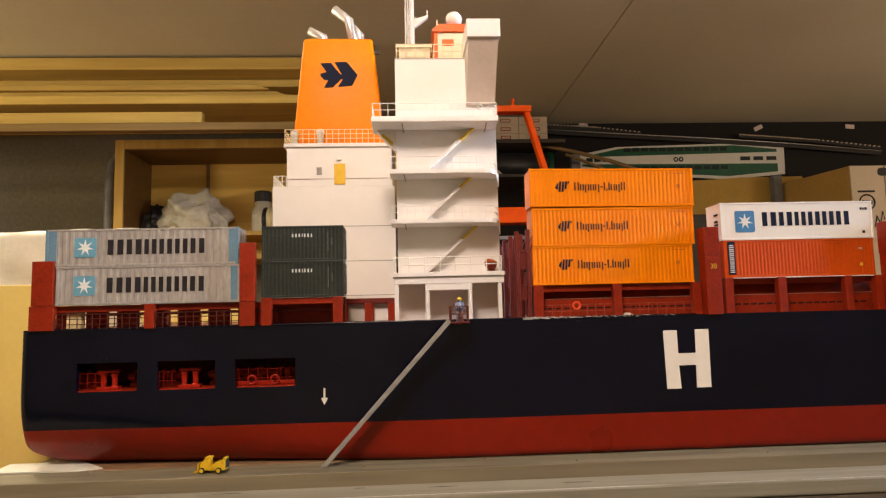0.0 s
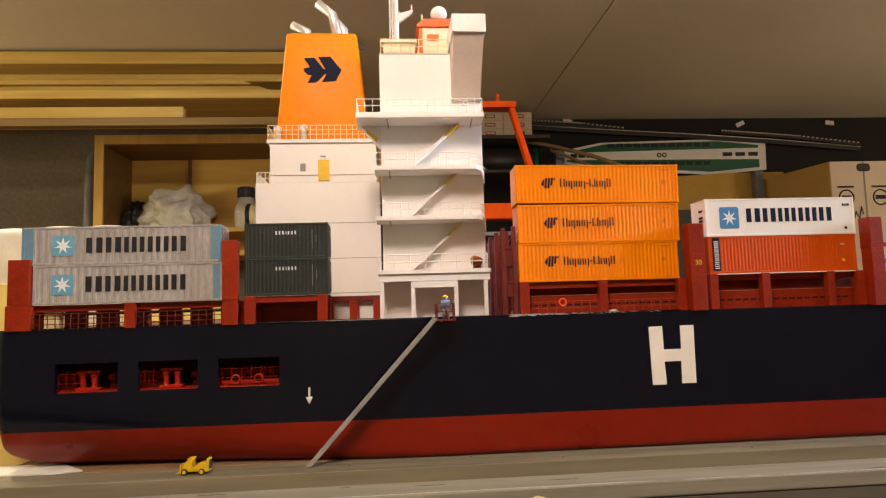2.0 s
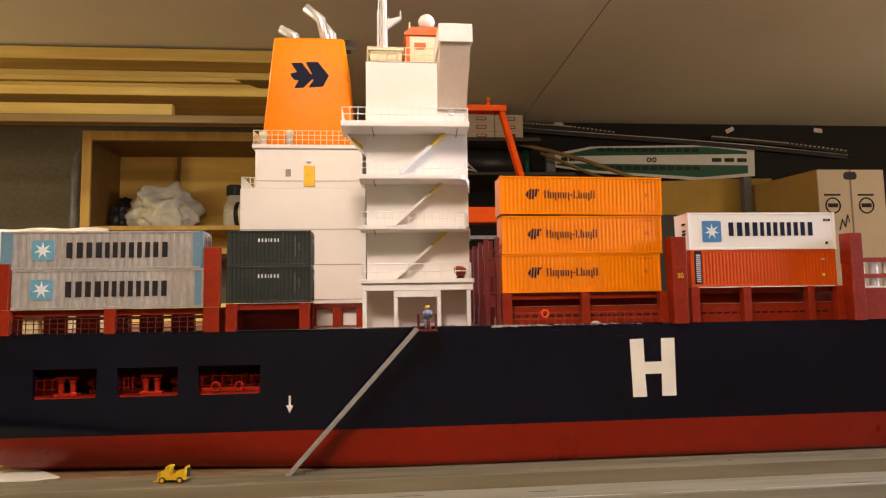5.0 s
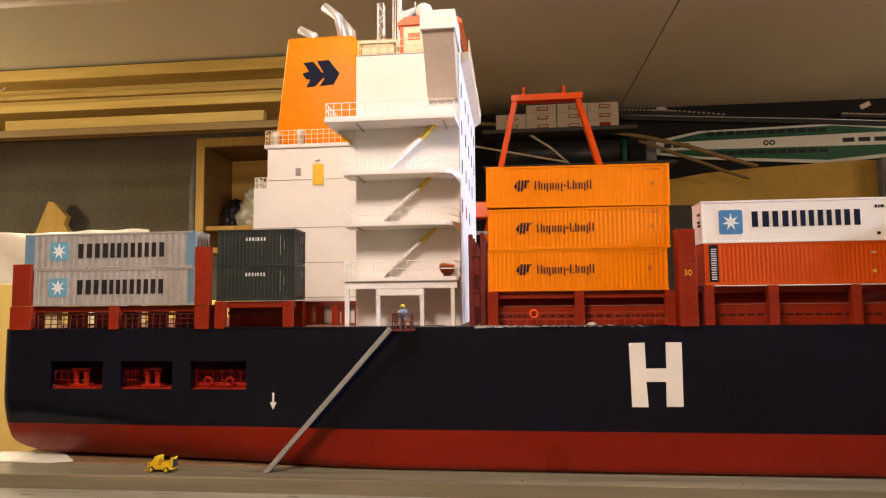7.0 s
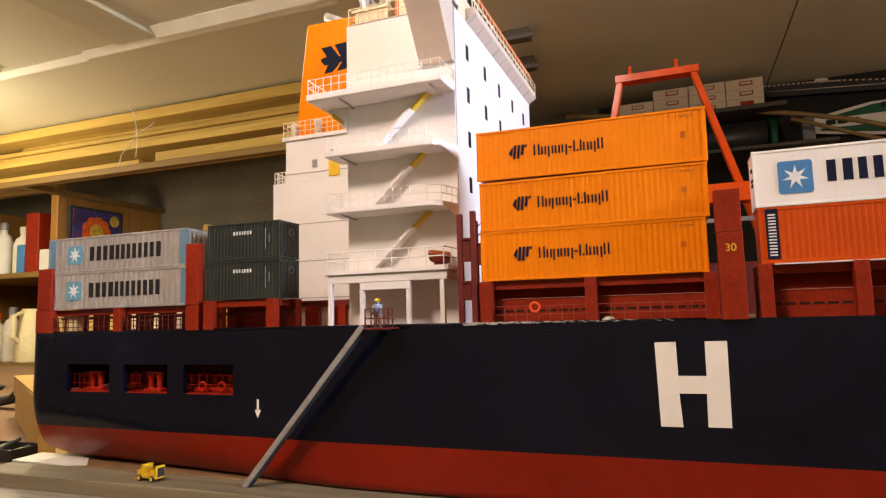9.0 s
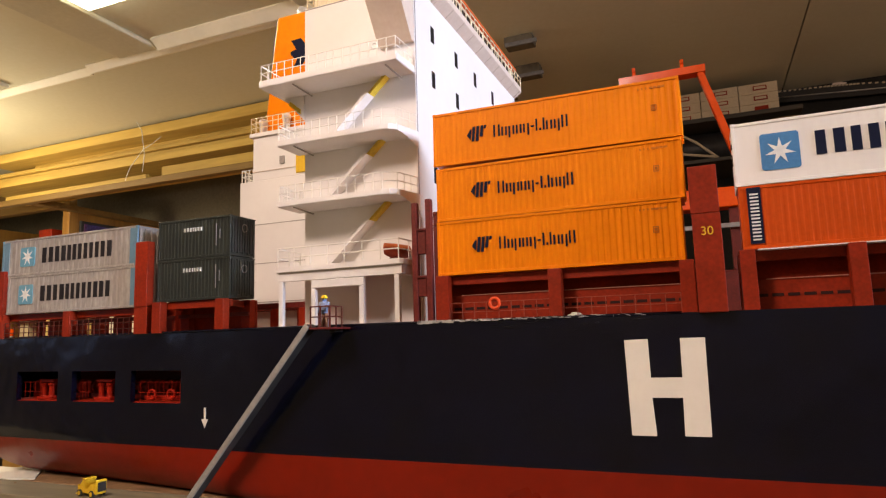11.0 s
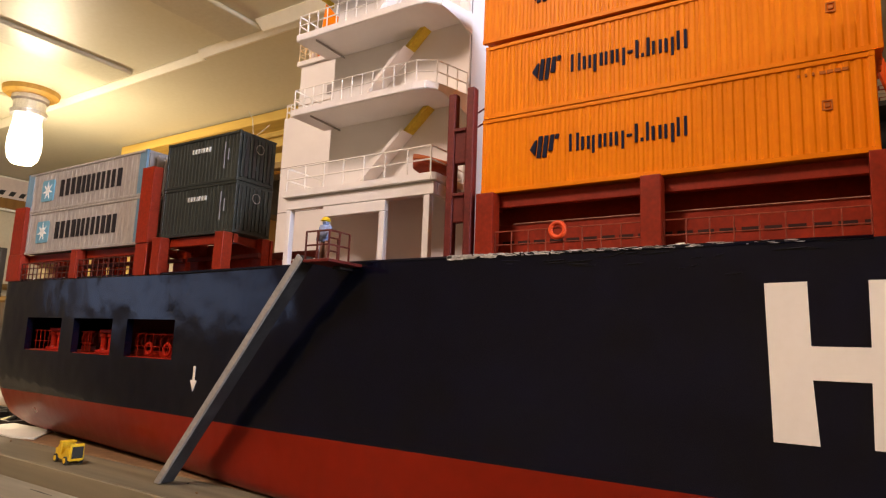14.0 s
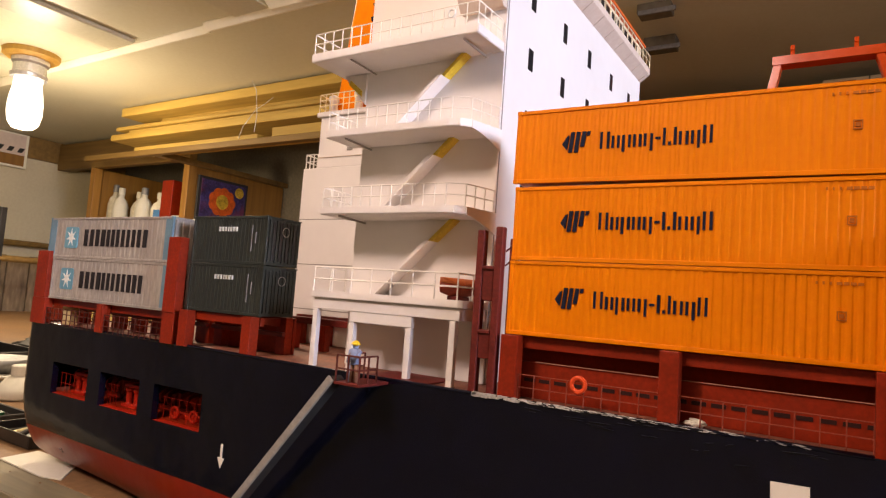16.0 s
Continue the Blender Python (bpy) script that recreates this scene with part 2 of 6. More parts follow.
M = {
    "hull_black": mat("hull_black", (0.0025, 0.0031, 0.0105), 0.15, vary=0.25, scale=12, bump=0.06, dirt=(0.006, 0.007, 0.013), dirt_amount=0.5, spec=0.32, wave=0.0013),
    "hull_red": mat("hull_red", (0.205, 0.0088, 0.0014), 0.31, vary=0.06, scale=14, bump=0.12, dirt=(0.20, 0.012, 0.002), dirt_amount=0.3, spec=0.35, wave=0.0012),
    "deck_brown": mat("deck_brown", (0.22, 0.085, 0.05), 0.6, vary=0.25, scale=60, bump=0.3, dirt=(0.12, 0.06, 0.04), dirt_amount=0.6),
    "red_paint": mat("red_paint", (0.26, 0.020, 0.004), 0.45, vary=0.15, scale=70, bump=0.15, dirt=(0.18, 0.016, 0.006), dirt_amount=0.5, per_object=0.06, spec=0.22),
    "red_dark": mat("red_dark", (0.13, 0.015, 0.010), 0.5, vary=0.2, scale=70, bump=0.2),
    "white_paint": mat("white_paint", (0.80, 0.76, 0.74), 0.45, vary=0.04, scale=30, bump=0.08, dirt=(0.72, 0.64, 0.55), dirt_amount=0.35),
    "white_wall": mat("white_wall", (0.82, 0.79, 0.77), 0.42, vary=0.03, scale=16, bump=0.06, dirt=(0.75, 0.68, 0.58), dirt_amount=0.3),
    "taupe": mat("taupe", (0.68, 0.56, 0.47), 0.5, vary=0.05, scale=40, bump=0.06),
    "seam": mat("seam", (0.32, 0.29, 0.27), 0.7, vary=0.1),
    "wire_white": mat("wire_white", (0.78, 0.75, 0.70), 0.4, vary=0.06, scale=200, bump=0),
    "wire_cream": mat("wire_cream", (0.80, 0.68, 0.45), 0.4, vary=0.06, scale=200, bump=0),
    "wire_red": mat("wire_red", (0.10, 0.02, 0.014), 0.45, vary=0.15, scale=200, bump=0),
    "wire_rail": mat("wire_rail", (0.30, 0.07, 0.04), 0.4, vary=0.25, scale=200, bump=0),
    "slot_dark": mat("slot_dark", (0.030, 0.005, 0.003), 0.7, vary=0.2, scale=200),
    "ledge_pink": mat("ledge_pink", (0.50, 0.24, 0.17), 0.4, vary=0.3, scale=200, bump=0),
    "cream": mat("cream", (0.80, 0.70, 0.50), 0.5, vary=0.05, scale=60, bump=0.05),
    "yellow_stain": mat("yellow_stain", (0.70, 0.50, 0.05), 0.5, vary=0.15, scale=120, bump=0.2),
    "yellow_door": mat("yellow_door", (0.80, 0.50, 0.03), 0.45, vary=0.08, scale=120, bump=0.1),
    "funnel_orange": mat("funnel_orange", (0.90, 0.245, 0.001), 0.42, vary=0.05, scale=20, bump=0.06, dirt=(0.88, 0.30, 0.004), dirt_amount=0.3, spec=0.12),
    "box_orange": mat("box_orange", (0.84, 0.226, 0.001), 0.42, vary=0.05, scale=40, bump=0.06, dirt=(0.76, 0.165, 0.001), dirt_amount=0.3, per_object=0.03, spec=0.12),
    "box_orange_line": mat("box_orange_line", (0.50, 0.13, 0.008), 0.5, vary=0.1),
    "box_rust": mat("box_rust", (0.56, 0.072, 0.004), 0.45, vary=0.07, scale=40, bump=0.08, dirt=(0.55, 0.08, 0.006), dirt_amount=0.3, spec=0.15),
    "box_white": mat("box_white", (0.84, 0.80, 0.76), 0.35, vary=0.03, scale=30, bump=0.04),
    "box_grey": mat("box_grey", (0.33, 0.305, 0.285), 0.5, vary=0.14, scale=50, bump=0.1, dirt=(0.30, 0.25, 0.22), dirt_amount=0.5, stretch=(1, 1, 0.35), per_object=0.06),
    "box_blue": mat("box_blue", (0.13, 0.235, 0.32), 0.45, vary=0.08, scale=60, bump=0.08),
    "box_green": mat("box_green", (0.026, 0.031, 0.026), 0.40, vary=0.2, scale=60, bump=0.12, dirt=(0.036, 0.042, 0.036), dirt_amount=0.4),
    "ink_navy": mat("ink_navy", (0.008, 0.011, 0.032), 0.65, vary=0.1, scale=200, bump=0, spec=0.12),
    "ink_dark": mat("ink_dark", (0.022, 0.019, 0.021), 0.65, vary=0.15, scale=200, bump=0, spec=0.12),
    "ink_white": mat("ink_white", (0.78, 0.78, 0.76), 0.5, vary=0.1, scale=200, bump=0),
    "logo_blue": mat("logo_blue", (0.07, 0.22, 0.46), 0.4, vary=0.06, scale=100, bump=0),
    "logo_pale": mat("logo_pale", (0.13, 0.33, 0.46), 0.45, vary=0.08, scale=100, bump=0),
    "letter_white": mat("letter_white", (0.84, 0.77, 0.67), 0.42, vary=0.03, scale=60, bump=0.05),
    "glass_dark": mat("glass_dark", (0.015, 0.015, 0.018), 0.18, vary=0.1, scale=60, bump=0),
    "silver": mat("silver", (0.74, 0.73, 0.72), 0.32, metal=0.45, vary=0.1, scale=150, bump=0.1),
    "grey_metal": mat("grey_metal", (0.27, 0.255, 0.25), 0.45, metal=0.5, vary=0.15, scale=120, bump=0.2, dirt=(0.2, 0.18, 0.17), dirt_amount=0.5),
    "gangway_grey": mat("gangway_grey", (0.35, 0.325, 0.295), 0.5, vary=0.12, scale=90, bump=0.2, dirt=(0.25, 0.22, 0.18), dirt_amount=0.4),
    "girder_dark": mat("girder_dark", (0.028, 0.026, 0.025), 0.5, vary=0.2, scale=90, bump=0.2, dirt=(0.09, 0.085, 0.08), dirt_amount=0.35),
    "toy_yellow": mat("toy_yellow", (0.74, 0.47, 0.02), 0.38, vary=0.12, scale=150, bump=0.12, dirt=(0.35, 0.22, 0.02), dirt_amount=0.4),
    "rubber": mat("rubber", (0.03, 0.028, 0.025), 0.7, vary=0.2, scale=200),
    "life_orange": mat("life_orange", (0.80, 0.085, 0.02), 0.4, vary=0.08, scale=200, bump=0.05),
    "boat_orange": mat("boat_orange", (0.50, 0.13, 0.035), 0.5, vary=0.15, scale=200, bump=0.1),
    "boat_hull": mat("boat_hull", (0.24, 0.035, 0.012), 0.42, vary=0.15, scale=200, bump=0.1),
    "figure_blue": mat("figure_blue", (0.22, 0.27, 0.42), 0.6, vary=0.2, scale=300),
    "figure_brown": mat("figure_brown", (0.20, 0.10, 0.06), 0.6, vary=0.2, scale=300),
    "figure_yellow": mat("figure_yellow", (0.80, 0.55, 0.02), 0.45, vary=0.1, scale=300),
    "pic_yellow": mat("pic_yellow", (0.55, 0.36, 0.03), 0.6, vary=0.4, scale=40, bump=0),
    "mooring_red": mat("mooring_red", (0.38, 0.018, 0.006), 0.4, vary=0.1, scale=120, bump=0.1, spec=0.2),
    "scuff_grey": mat("scuff_grey", (0.012, 0.013, 0.017), 0.5, vary=0.3, scale=300, bump=0.1),
    "worn_pale": mat("worn_pale", (0.52, 0.49, 0.45), 0.5, vary=0.3, scale=300, bump=0.2),
    "roof_orange": mat("roof_orange", (0.80, 0.13, 0.015), 0.45, vary=0.06, scale=60, bump=0.05),
    "bright_red": mat("bright_red", (0.82, 0.085, 0.003), 0.20, vary=0.08, scale=30, bump=0.04, spec=0.5),
    "quay_wood": wood("quay_wood", (0.25, 0.212, 0.13), (0.09, 0.072, 0.04), 0.7, "x", 20, 0.04),
    "quay_stain": wood("quay_stain", (0.26, 0.21, 0.125), (0.12, 0.092, 0.05), 0.7, "x", 16, 0.04),
    "quay_pale": wood("quay_pale", (0.32, 0.285, 0.21), (0.145, 0.125, 0.085), 0.62, "x", 20, 0.04),
    "apron": mat("apron", (0.12, 0.10, 0.078), 0.6, vary=0.08, scale=10, bump=0.1, stretch=(0.3, 1, 1)),
    "lumber": wood("lumber", (0.64, 0.44, 0.10), (0.38, 0.225, 0.035), 0.6, "x", 10, 0.15),
    "lumber_brown": wood("lumber_brown", (0.28, 0.165, 0.038), (0.12, 0.065, 0.014), 0.6, "x", 10, 0.12),
    "shelf_wood": wood("shelf_wood", (0.36, 0.18, 0.032), (0.20, 0.09, 0.015), 0.5, "z", 10, 0.1),
    "crate_wood": wood("crate_wood", (0.68, 0.42, 0.085), (0.46, 0.25, 0.04), 0.55, "z", 8, 0.1),
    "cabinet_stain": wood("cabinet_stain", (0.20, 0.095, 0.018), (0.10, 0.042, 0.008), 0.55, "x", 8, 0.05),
    "crate_inside": wood("crate_inside", (0.66, 0.42, 0.08), (0.45, 0.25, 0.04), 0.6, "x", 6, 0.1),
    "ceiling_board": mat("ceiling_board", (0.68, 0.65, 0.49), 0.40, vary=0.05, scale=2.5, bump=0.05, dirt=(0.58, 0.545, 0.39), dirt_amount=0.45, fine=30),
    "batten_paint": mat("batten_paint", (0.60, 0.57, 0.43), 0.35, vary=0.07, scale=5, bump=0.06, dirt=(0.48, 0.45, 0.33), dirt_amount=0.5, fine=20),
    "trim_cream": mat("trim_cream", (0.86, 0.82, 0.66), 0.5, vary=0.05, scale=12, bump=0.1),
    "wall_grey": mat("wall_grey", (0.145, 0.125, 0.085), 0.8, vary=0.15, scale=4, bump=0.3, fine=20),
    "wall_dark": mat("wall_dark", (0.013, 0.011, 0.009), 0.85, vary=0.2, scale=5, bump=0.2, fine=20),
    "wall_cream": mat("wall_cream", (0.66, 0.58, 0.40), 0.8, vary=0.06, scale=4, bump=0.2, fine=20),
    "floor_grey": mat("floor_grey", (0.25, 0.23, 0.20), 0.7, vary=0.15, scale=4, bump=0.2, fine=20),
    "bench_top": mat("bench_top", (0.22, 0.125, 0.06), 0.6, vary=0.15, scale=8, bump=0.2, fine=20, dirt=(0.25, 0.15, 0.08), dirt_amount=0.4),
    "cardboard": mat("cardboard", (0.46, 0.275, 0.07), 0.8, vary=0.08, scale=9, bump=0.15, fine=20),
    "cardboard_pale": mat("cardboard_pale", (0.52, 0.43, 0.30), 0.8, vary=0.06, scale=9, bump=0.1, fine=20),
    "paper": mat("paper", (0.66, 0.64, 0.55), 0.7, vary=0.05, scale=14, bump=0.1, fine=12),
    "plastic_bag": mat("plastic_bag", (0.58, 0.54, 0.43), 0.25, vary=0.1, scale=30, bump=0.1, spec=0.5),
    "foam_yellow": mat("foam_yellow", (0.86, 0.66, 0.20), 0.7, vary=0.05, scale=12, bump=0.1, fine=14),
    "cloth_white": mat("cloth_white", (0.82, 0.78, 0.66), 0.45, vary=0.06, scale=20, bump=0.3),
    "black_plastic": mat("black_plastic", (0.022, 0.02, 0.02), 0.4, vary=0.2, scale=40, bump=0.1),
    "jar_yellow": mat("jar_yellow", (0.72, 0.62, 0.34), 0.4, vary=0.08, scale=40, bump=0.05),
    "print_green": mat("print_green", (0.010, 0.085, 0.034), 0.5, vary=0.12, scale=20, bump=0),
    "print_dark": mat("print_dark", (0.003, 0.012, 0.008), 0.5, vary=0.2, scale=40, bump=0),
    "pic_blue": mat("pic_blue", (0.05, 0.035, 0.12), 0.6, vary=0.6, scale=20, bump=0, dirt=(0.22, 0.03, 0.03), dirt_amount=0.8),
    "pic_orange": mat("pic_orange", (0.60, 0.10, 0.01), 0.6, vary=0.3, scale=40, bump=0),
    "stick": wood("stick", (0.26, 0.22, 0.16), (0.12, 0.10, 0.07), 0.6, "x", 20, 0.1),
    "steel_grey": mat("steel_grey", (0.20, 0.20, 0.20), 0.5, metal=0.3, vary=0.15, scale=20, bump=0.15),
    "jar_orange": mat("jar_orange", (0.75, 0.28, 0.02), 0.4, vary=0.1, scale=60, bump=0.05),
    "board_rough": mat("board_rough", (0.17, 0.125, 0.085), 0.8, vary=0.35, scale=9, bump=0.3, stretch=(1, 1, 0.25), dirt=(0.06, 0.042, 0.03), dirt_amount=0.8),
    "track_rail": mat("track_rail", (0.62, 0.60, 0.56), 0.35, metal=0.8, vary=0.1, scale=40, bump=0.05),
    "shelf_dark": wood("shelf_dark", (0.060, 0.050, 0.036), (0.028, 0.023, 0.016), 0.6, "x", 20, 0.1),
    "strip_wood": wood("strip_wood", (0.26, 0.165, 0.055), (0.13, 0.08, 0.025), 0.55, "x", 20, 0.1),
    "fibreboard": mat("fibreboard", (0.43, 0.27, 0.055), 0.8, vary=0.10, scale=9, bump=0.15, fine=20),
    "bulb_glow": glow("bulb_glow", (1.0, 0.88, 0.66), 5.0),
    "lamp_glow": glow("lamp_glow", (1.0, 0.92, 0.70), 6.0),
}

# ---- mesh helpers ----


def box(bm, x0, x1, y0, y1, z0, z1, bevel=0.0, seg=2):
    made = bmesh.ops.create_cube(bm, size=1.0)["verts"]
    for v in made:
        v.co = Vector(((x0 + x1) / 2 + v.co.x * (x1 - x0), (y0 + y1) / 2 + v.co.y * (y1 - y0), (z0 + z1) / 2 + v.co.z * (z1 - z0)))
    if bevel:
        edges = list({e for v in made for e in v.link_edges})
        bmesh.ops.bevel(bm, geom=edges, offset=bevel, segments=seg, affect="EDGES", profile=0.5)
    return bm


def rod(bm, p, q, r, seg=8, r2=None):
    p, q = Vector(p), Vector(q)
    d = q - p
    m = Matrix.Translation((p + q) / 2) @ d.to_track_quat("Z", "Y").to_matrix().to_4x4()
    bmesh.ops.create_cone(bm, cap_ends=True, segments=seg, radius1=r, radius2=r if r2 is None else r2, depth=d.length, matrix=m)
    return bm


def ball(bm, p, r, squash=(1, 1, 1), seg=12):
    m = Matrix.Translation(p) @ Matrix.Diagonal((*squash, 1))
    bmesh.ops.create_uvsphere(bm, u_segments=seg, v_segments=max(6, seg * 2 // 3), radius=r, matrix=m)
    return bm


def prism(bm, pts, axis, a, b):
    """A flat outline (two coordinates each) drawn out from a to b along an axis."""
    def at(u, v, w):
        return {"x": (w, u, v), "y": (u, w, v), "z": (u, v, w)}[axis]
    lo = [bm.verts.new(at(u, v, a)) for u, v in pts]
    hi = [bm.verts.new(at(u, v, b)) for u, v in pts]
    n = len(pts)
    faces = [bm.faces.new(lo), bm.faces.new(hi)]
    faces += [bm.faces.new((lo[i], lo[(i + 1) % n], hi[(i + 1) % n], hi[i])) for i in range(n)]
    bmesh.ops.recalc_face_normals(bm, faces=faces)
    return bm


def tube(bm, pts, r, seg=8):
    """One round bar bent through the points."""
    pts = [Vector(p) for p in pts]
    rings = []
    side = None
    for i, p in enumerate(pts):
        d = (pts[min(i + 1, len(pts) - 1)] - pts[max(i - 1, 0)]).normalized()
        if side is None:
            side = d.orthogonal().normalized()
        else:
            side = (side - d * side.dot(d)).normalized()
        up = d.cross(side)
        k = 1.0
        if 0 < i < len(pts) - 1:
            k = 1 / max(0.5, math.sqrt((1 + (p - pts[i - 1]).normalized().dot((pts[i + 1] - p).normalized())) / 2))
        bend = side * k if k > 1.001 else side
        rings.append([bm.verts.new(p + bend * (r * math.cos(2 * math.pi * j / seg)) + up * (r * math.sin(2 * math.pi * j / seg))) for j in range(seg)])
    faces = [bm.faces.new((a[j], a[(j + 1) % seg], b[(j + 1) % seg], b[j])) for a, b in zip(rings, rings[1:]) for j in range(seg)]
    faces += [bm.faces.new(list(reversed(rings[0]))), bm.faces.new(rings[-1])]
    bmesh.ops.recalc_face_normals(bm, faces=faces)
    return bm


def lathe(bm, place, profile, seg=20):
    """A turned shape: profile of (radius, height) pairs over a place."""
    rings = []
    for r, h in profile:
        rings.append([bm.verts.new((place[0] + r * math.cos(a), place[1] + r * math.sin(a), place[2] + h)) for a in [2 * math.pi * i / seg for i in range(seg)]])
    for a, b in zip(rings, rings[1:]):
        for i in range(seg):
            bm.faces.new((a[i], a[(i + 1) % seg], b[(i + 1) % seg], b[i]))
    bm.faces.new(list(reversed(rings[0])))
    bm.faces.new(rings[-1])
    return bm


def ring(bm, place, big, small, seg=20, side=8, axis="y"):
    turn = {"y": Matrix.Rotation(radians(90), 4, "X"), "z": Matrix(), "x": Matrix.Rotation(radians(90), 4, "Y")}[axis]
    rows = []
    for i in range(seg):
        a = 2 * math.pi * i / seg
        rows.append([bm.verts.new(Vector(place) + turn @ Vector(((big + small * math.cos(b)) * math.cos(a), (big + small * math.cos(b)) * math.sin(a), small * math.sin(b)))) for b in [2 * math.pi * j / side for j in range(side)]])
    for i in range(seg):
        for j in range(side):
            bm.faces.new((rows[i][j], rows[(i + 1) % seg][j], rows[(i + 1) % seg][(j + 1) % side], rows[i][(j + 1) % side]))
    return bm


def crumpled(x0, x1, y0, y1, z0, z1, seed, n=26):
    """A crumpled soft sack: a flattened ball pushed in and out."""
    bm = B()
    bmesh.ops.create_icosphere(bm, subdivisions=5, radius=1.0)
    c = Vector(((x0 + x1) / 2, (y0 + y1) / 2, z0))
    for v in bm.verts:
        p = v.co.copy()
        k = 1 + 0.40 * noise.noise(p * 1.2 + Vector((seed, 0, 0))) - 0.46 * abs(noise.noise(p * 1.7 + Vector((0, seed, 0)))) - 0.13 * abs(noise.noise(Vector((p.x * 3.0, p.y * 3.0, p.z * 5.5)) + Vector((0, 0, seed)))) - 0.015 * abs(noise.noise(p * 9))
        q = p * k
        v.co = Vector((c.x + q.x * (x1 - x0) / 2, c.y + q.y * (y1 - y0) / 2, z0 + max(0.0, (q.z + 0.75) / 1.75) * (z1 - z0)))
    return bm


BASE = {}


def thing(name, place, label, category, group="", kind=""):
    ob = new(name)
    ob.empty_display_size = 0.01
    ob.location = place
    BASE[ob] = Vector(place)
    return tagged(ob, label, category, group, kind)


def part(name, bm, material, parent=None, label="", smooth=False):
    """Links a bmesh, given in world metres, as one mesh under a thing or a part."""
    co = [v.co for v in bm.verts]
    lo = Vector([min(c[i] for c in co) for i in range(3)])
    hi = Vector([max(c[i] for c in co) for i in range(3)])
    base = Vector(((lo.x + hi.x) / 2, (lo.y + hi.y) / 2, lo.z))
    for v in bm.verts:
        v.co -= base
    if smooth:
        for f in bm.faces:
            f.smooth = True
    me = bpy.data.meshes.new(name)
    bm.to_mesh(me)
    bm.free()
    for one in (material if isinstance(material, (list, tuple)) else [material]):
        me.materials.append(M[one])
    ob = new(name, me)
    if parent:
        ob.parent = parent
        ob.location = base - BASE[parent]
    else:
        ob.location = base
    BASE[ob] = base
    return tagged(ob, label) if label else ob


def again(name, source, place, parent, label=""):
    """One more piece on the same mesh, its base at a place."""
    ob = new(name, source.data)
    ob.parent = parent
    ob.location = Vector(place) - BASE[parent]
    BASE[ob] = Vector(place)
    return tagged(ob, label) if label else ob


def whole(name, bm, material, label, category, group="", kind="", smooth=False):
    """A thing of one mesh."""
    return tagged(part(name, bm, material, None, "", smooth), label, category, group, kind)


def B():
    return bmesh.new()


def dist_points(path, step):
    """Places every step along a path of corners, ends and corners included."""
    out = []
    for p, q in zip(path, path[1:]):
        p, q = Vector(p), Vector(q)
        n = max(1, round((q - p).length / step))
        out += [p + (q - p) * i / n for i in range(n)]
    return out + [Vector(path[-1])]


def railing(parent, path, height, step, material, r=0.00042, bars=(0.5, 1.0), name="railing", label=""):
    bm = B()
    for k in bars:
        tube(bm, [Vector(p) + Vector((0, 0, height * k)) for p in path], r, 6)
    rail = part(name, bm, material, parent, label)
    first = None
    for p in dist_points(path, step):
        if first is None:
            first = part("post", rod(B(), p, p + Vector((0, 0, height)), r * 1.15, 6), material, rail)
        else:
            again("post", first, p, rail)
    return rail


# ---- the room ----
CEIL, BACK, LEFT, RIGHT, FRONT, FLOOR = 0.80, 2.26, -3.15, 2.6, -1.6, -1.05
whole("floor", box(B(), LEFT, RIGHT, FRONT, BACK, FLOOR - 0.05, FLOOR), "floor_grey", "grey painted concrete basement floor under the bench", "floor", kind="structure")
whole("wall_back", box(B(), LEFT - 0.1, 0.02, BACK, BACK + 0.1, FLOOR, CEIL), "wall_grey", "grey-brown plastered basement wall behind the lumber", "wall", kind="structure")
whole("wall_back_dark", box(B(), 0.02, RIGHT + 0.1, BACK, BACK + 0.1, FLOOR, CEIL), "wall_dark", "dark board-covered wall behind the railway prints", "wall", kind="structure")
whole("wall_left", box(B(), LEFT - 0.1, LEFT, FRONT, BACK, FLOOR, CEIL), "wall_cream", "cream painted basement end wall", "wall", kind="structure")
whole("wall_right", box(B(), RIGHT, RIGHT + 0.1, FRONT, BACK, FLOOR, CEIL), "wall_cream", "cream painted basement wall", "wall", kind="structure")
whole("wall_front", box(B(), LEFT - 0.1, RIGHT + 0.1, FRONT - 0.1, FRONT, FLOOR, CEIL), "wall_cream", "cream painted basement wall behind the bench", "wall", kind="structure")


def ceiling_mesh():
    bm = B()
    for a, b in ((LEFT, 0.53), (0.53, RIGHT)):
        for c, d in ((FRONT, 1.25), (1.25, BACK)):
            box(bm, a + 0.0018, b - 0.0018, c + 0.001, d - 0.001, CEIL, CEIL + 0.02)
    box(bm, LEFT, RIGHT, FRONT, BACK, CEIL + 0.012, CEIL + 0.03)
    return bm


whole("ceiling", ceiling_mesh(), "ceiling_board", "low cream-grey ceiling of painted boards with dark joints", "ceiling", kind="structure")
for i, (x0, x1, y, w) in enumerate([(-1.98, -1.12, 1.252, 0.009), (-1.115, -0.40, 1.240, 0.010), (-0.86, 0.3, 1.212, 0.016), (-3.1, -1.985, 1.25, 0.010)]):
    whole("ceiling_trim", prism(B(), [(y - w, CEIL), (y - w, CEIL - 0.003), (y + w * 0.5, CEIL - 0.016 - 0.002 * i), (y + w, CEIL - 0.016 - 0.002 * i), (y + w, CEIL)], "x", x0, x1), "trim_cream", "narrow cream-painted trim strip nailed along the ceiling joint", "trim", kind="structure")
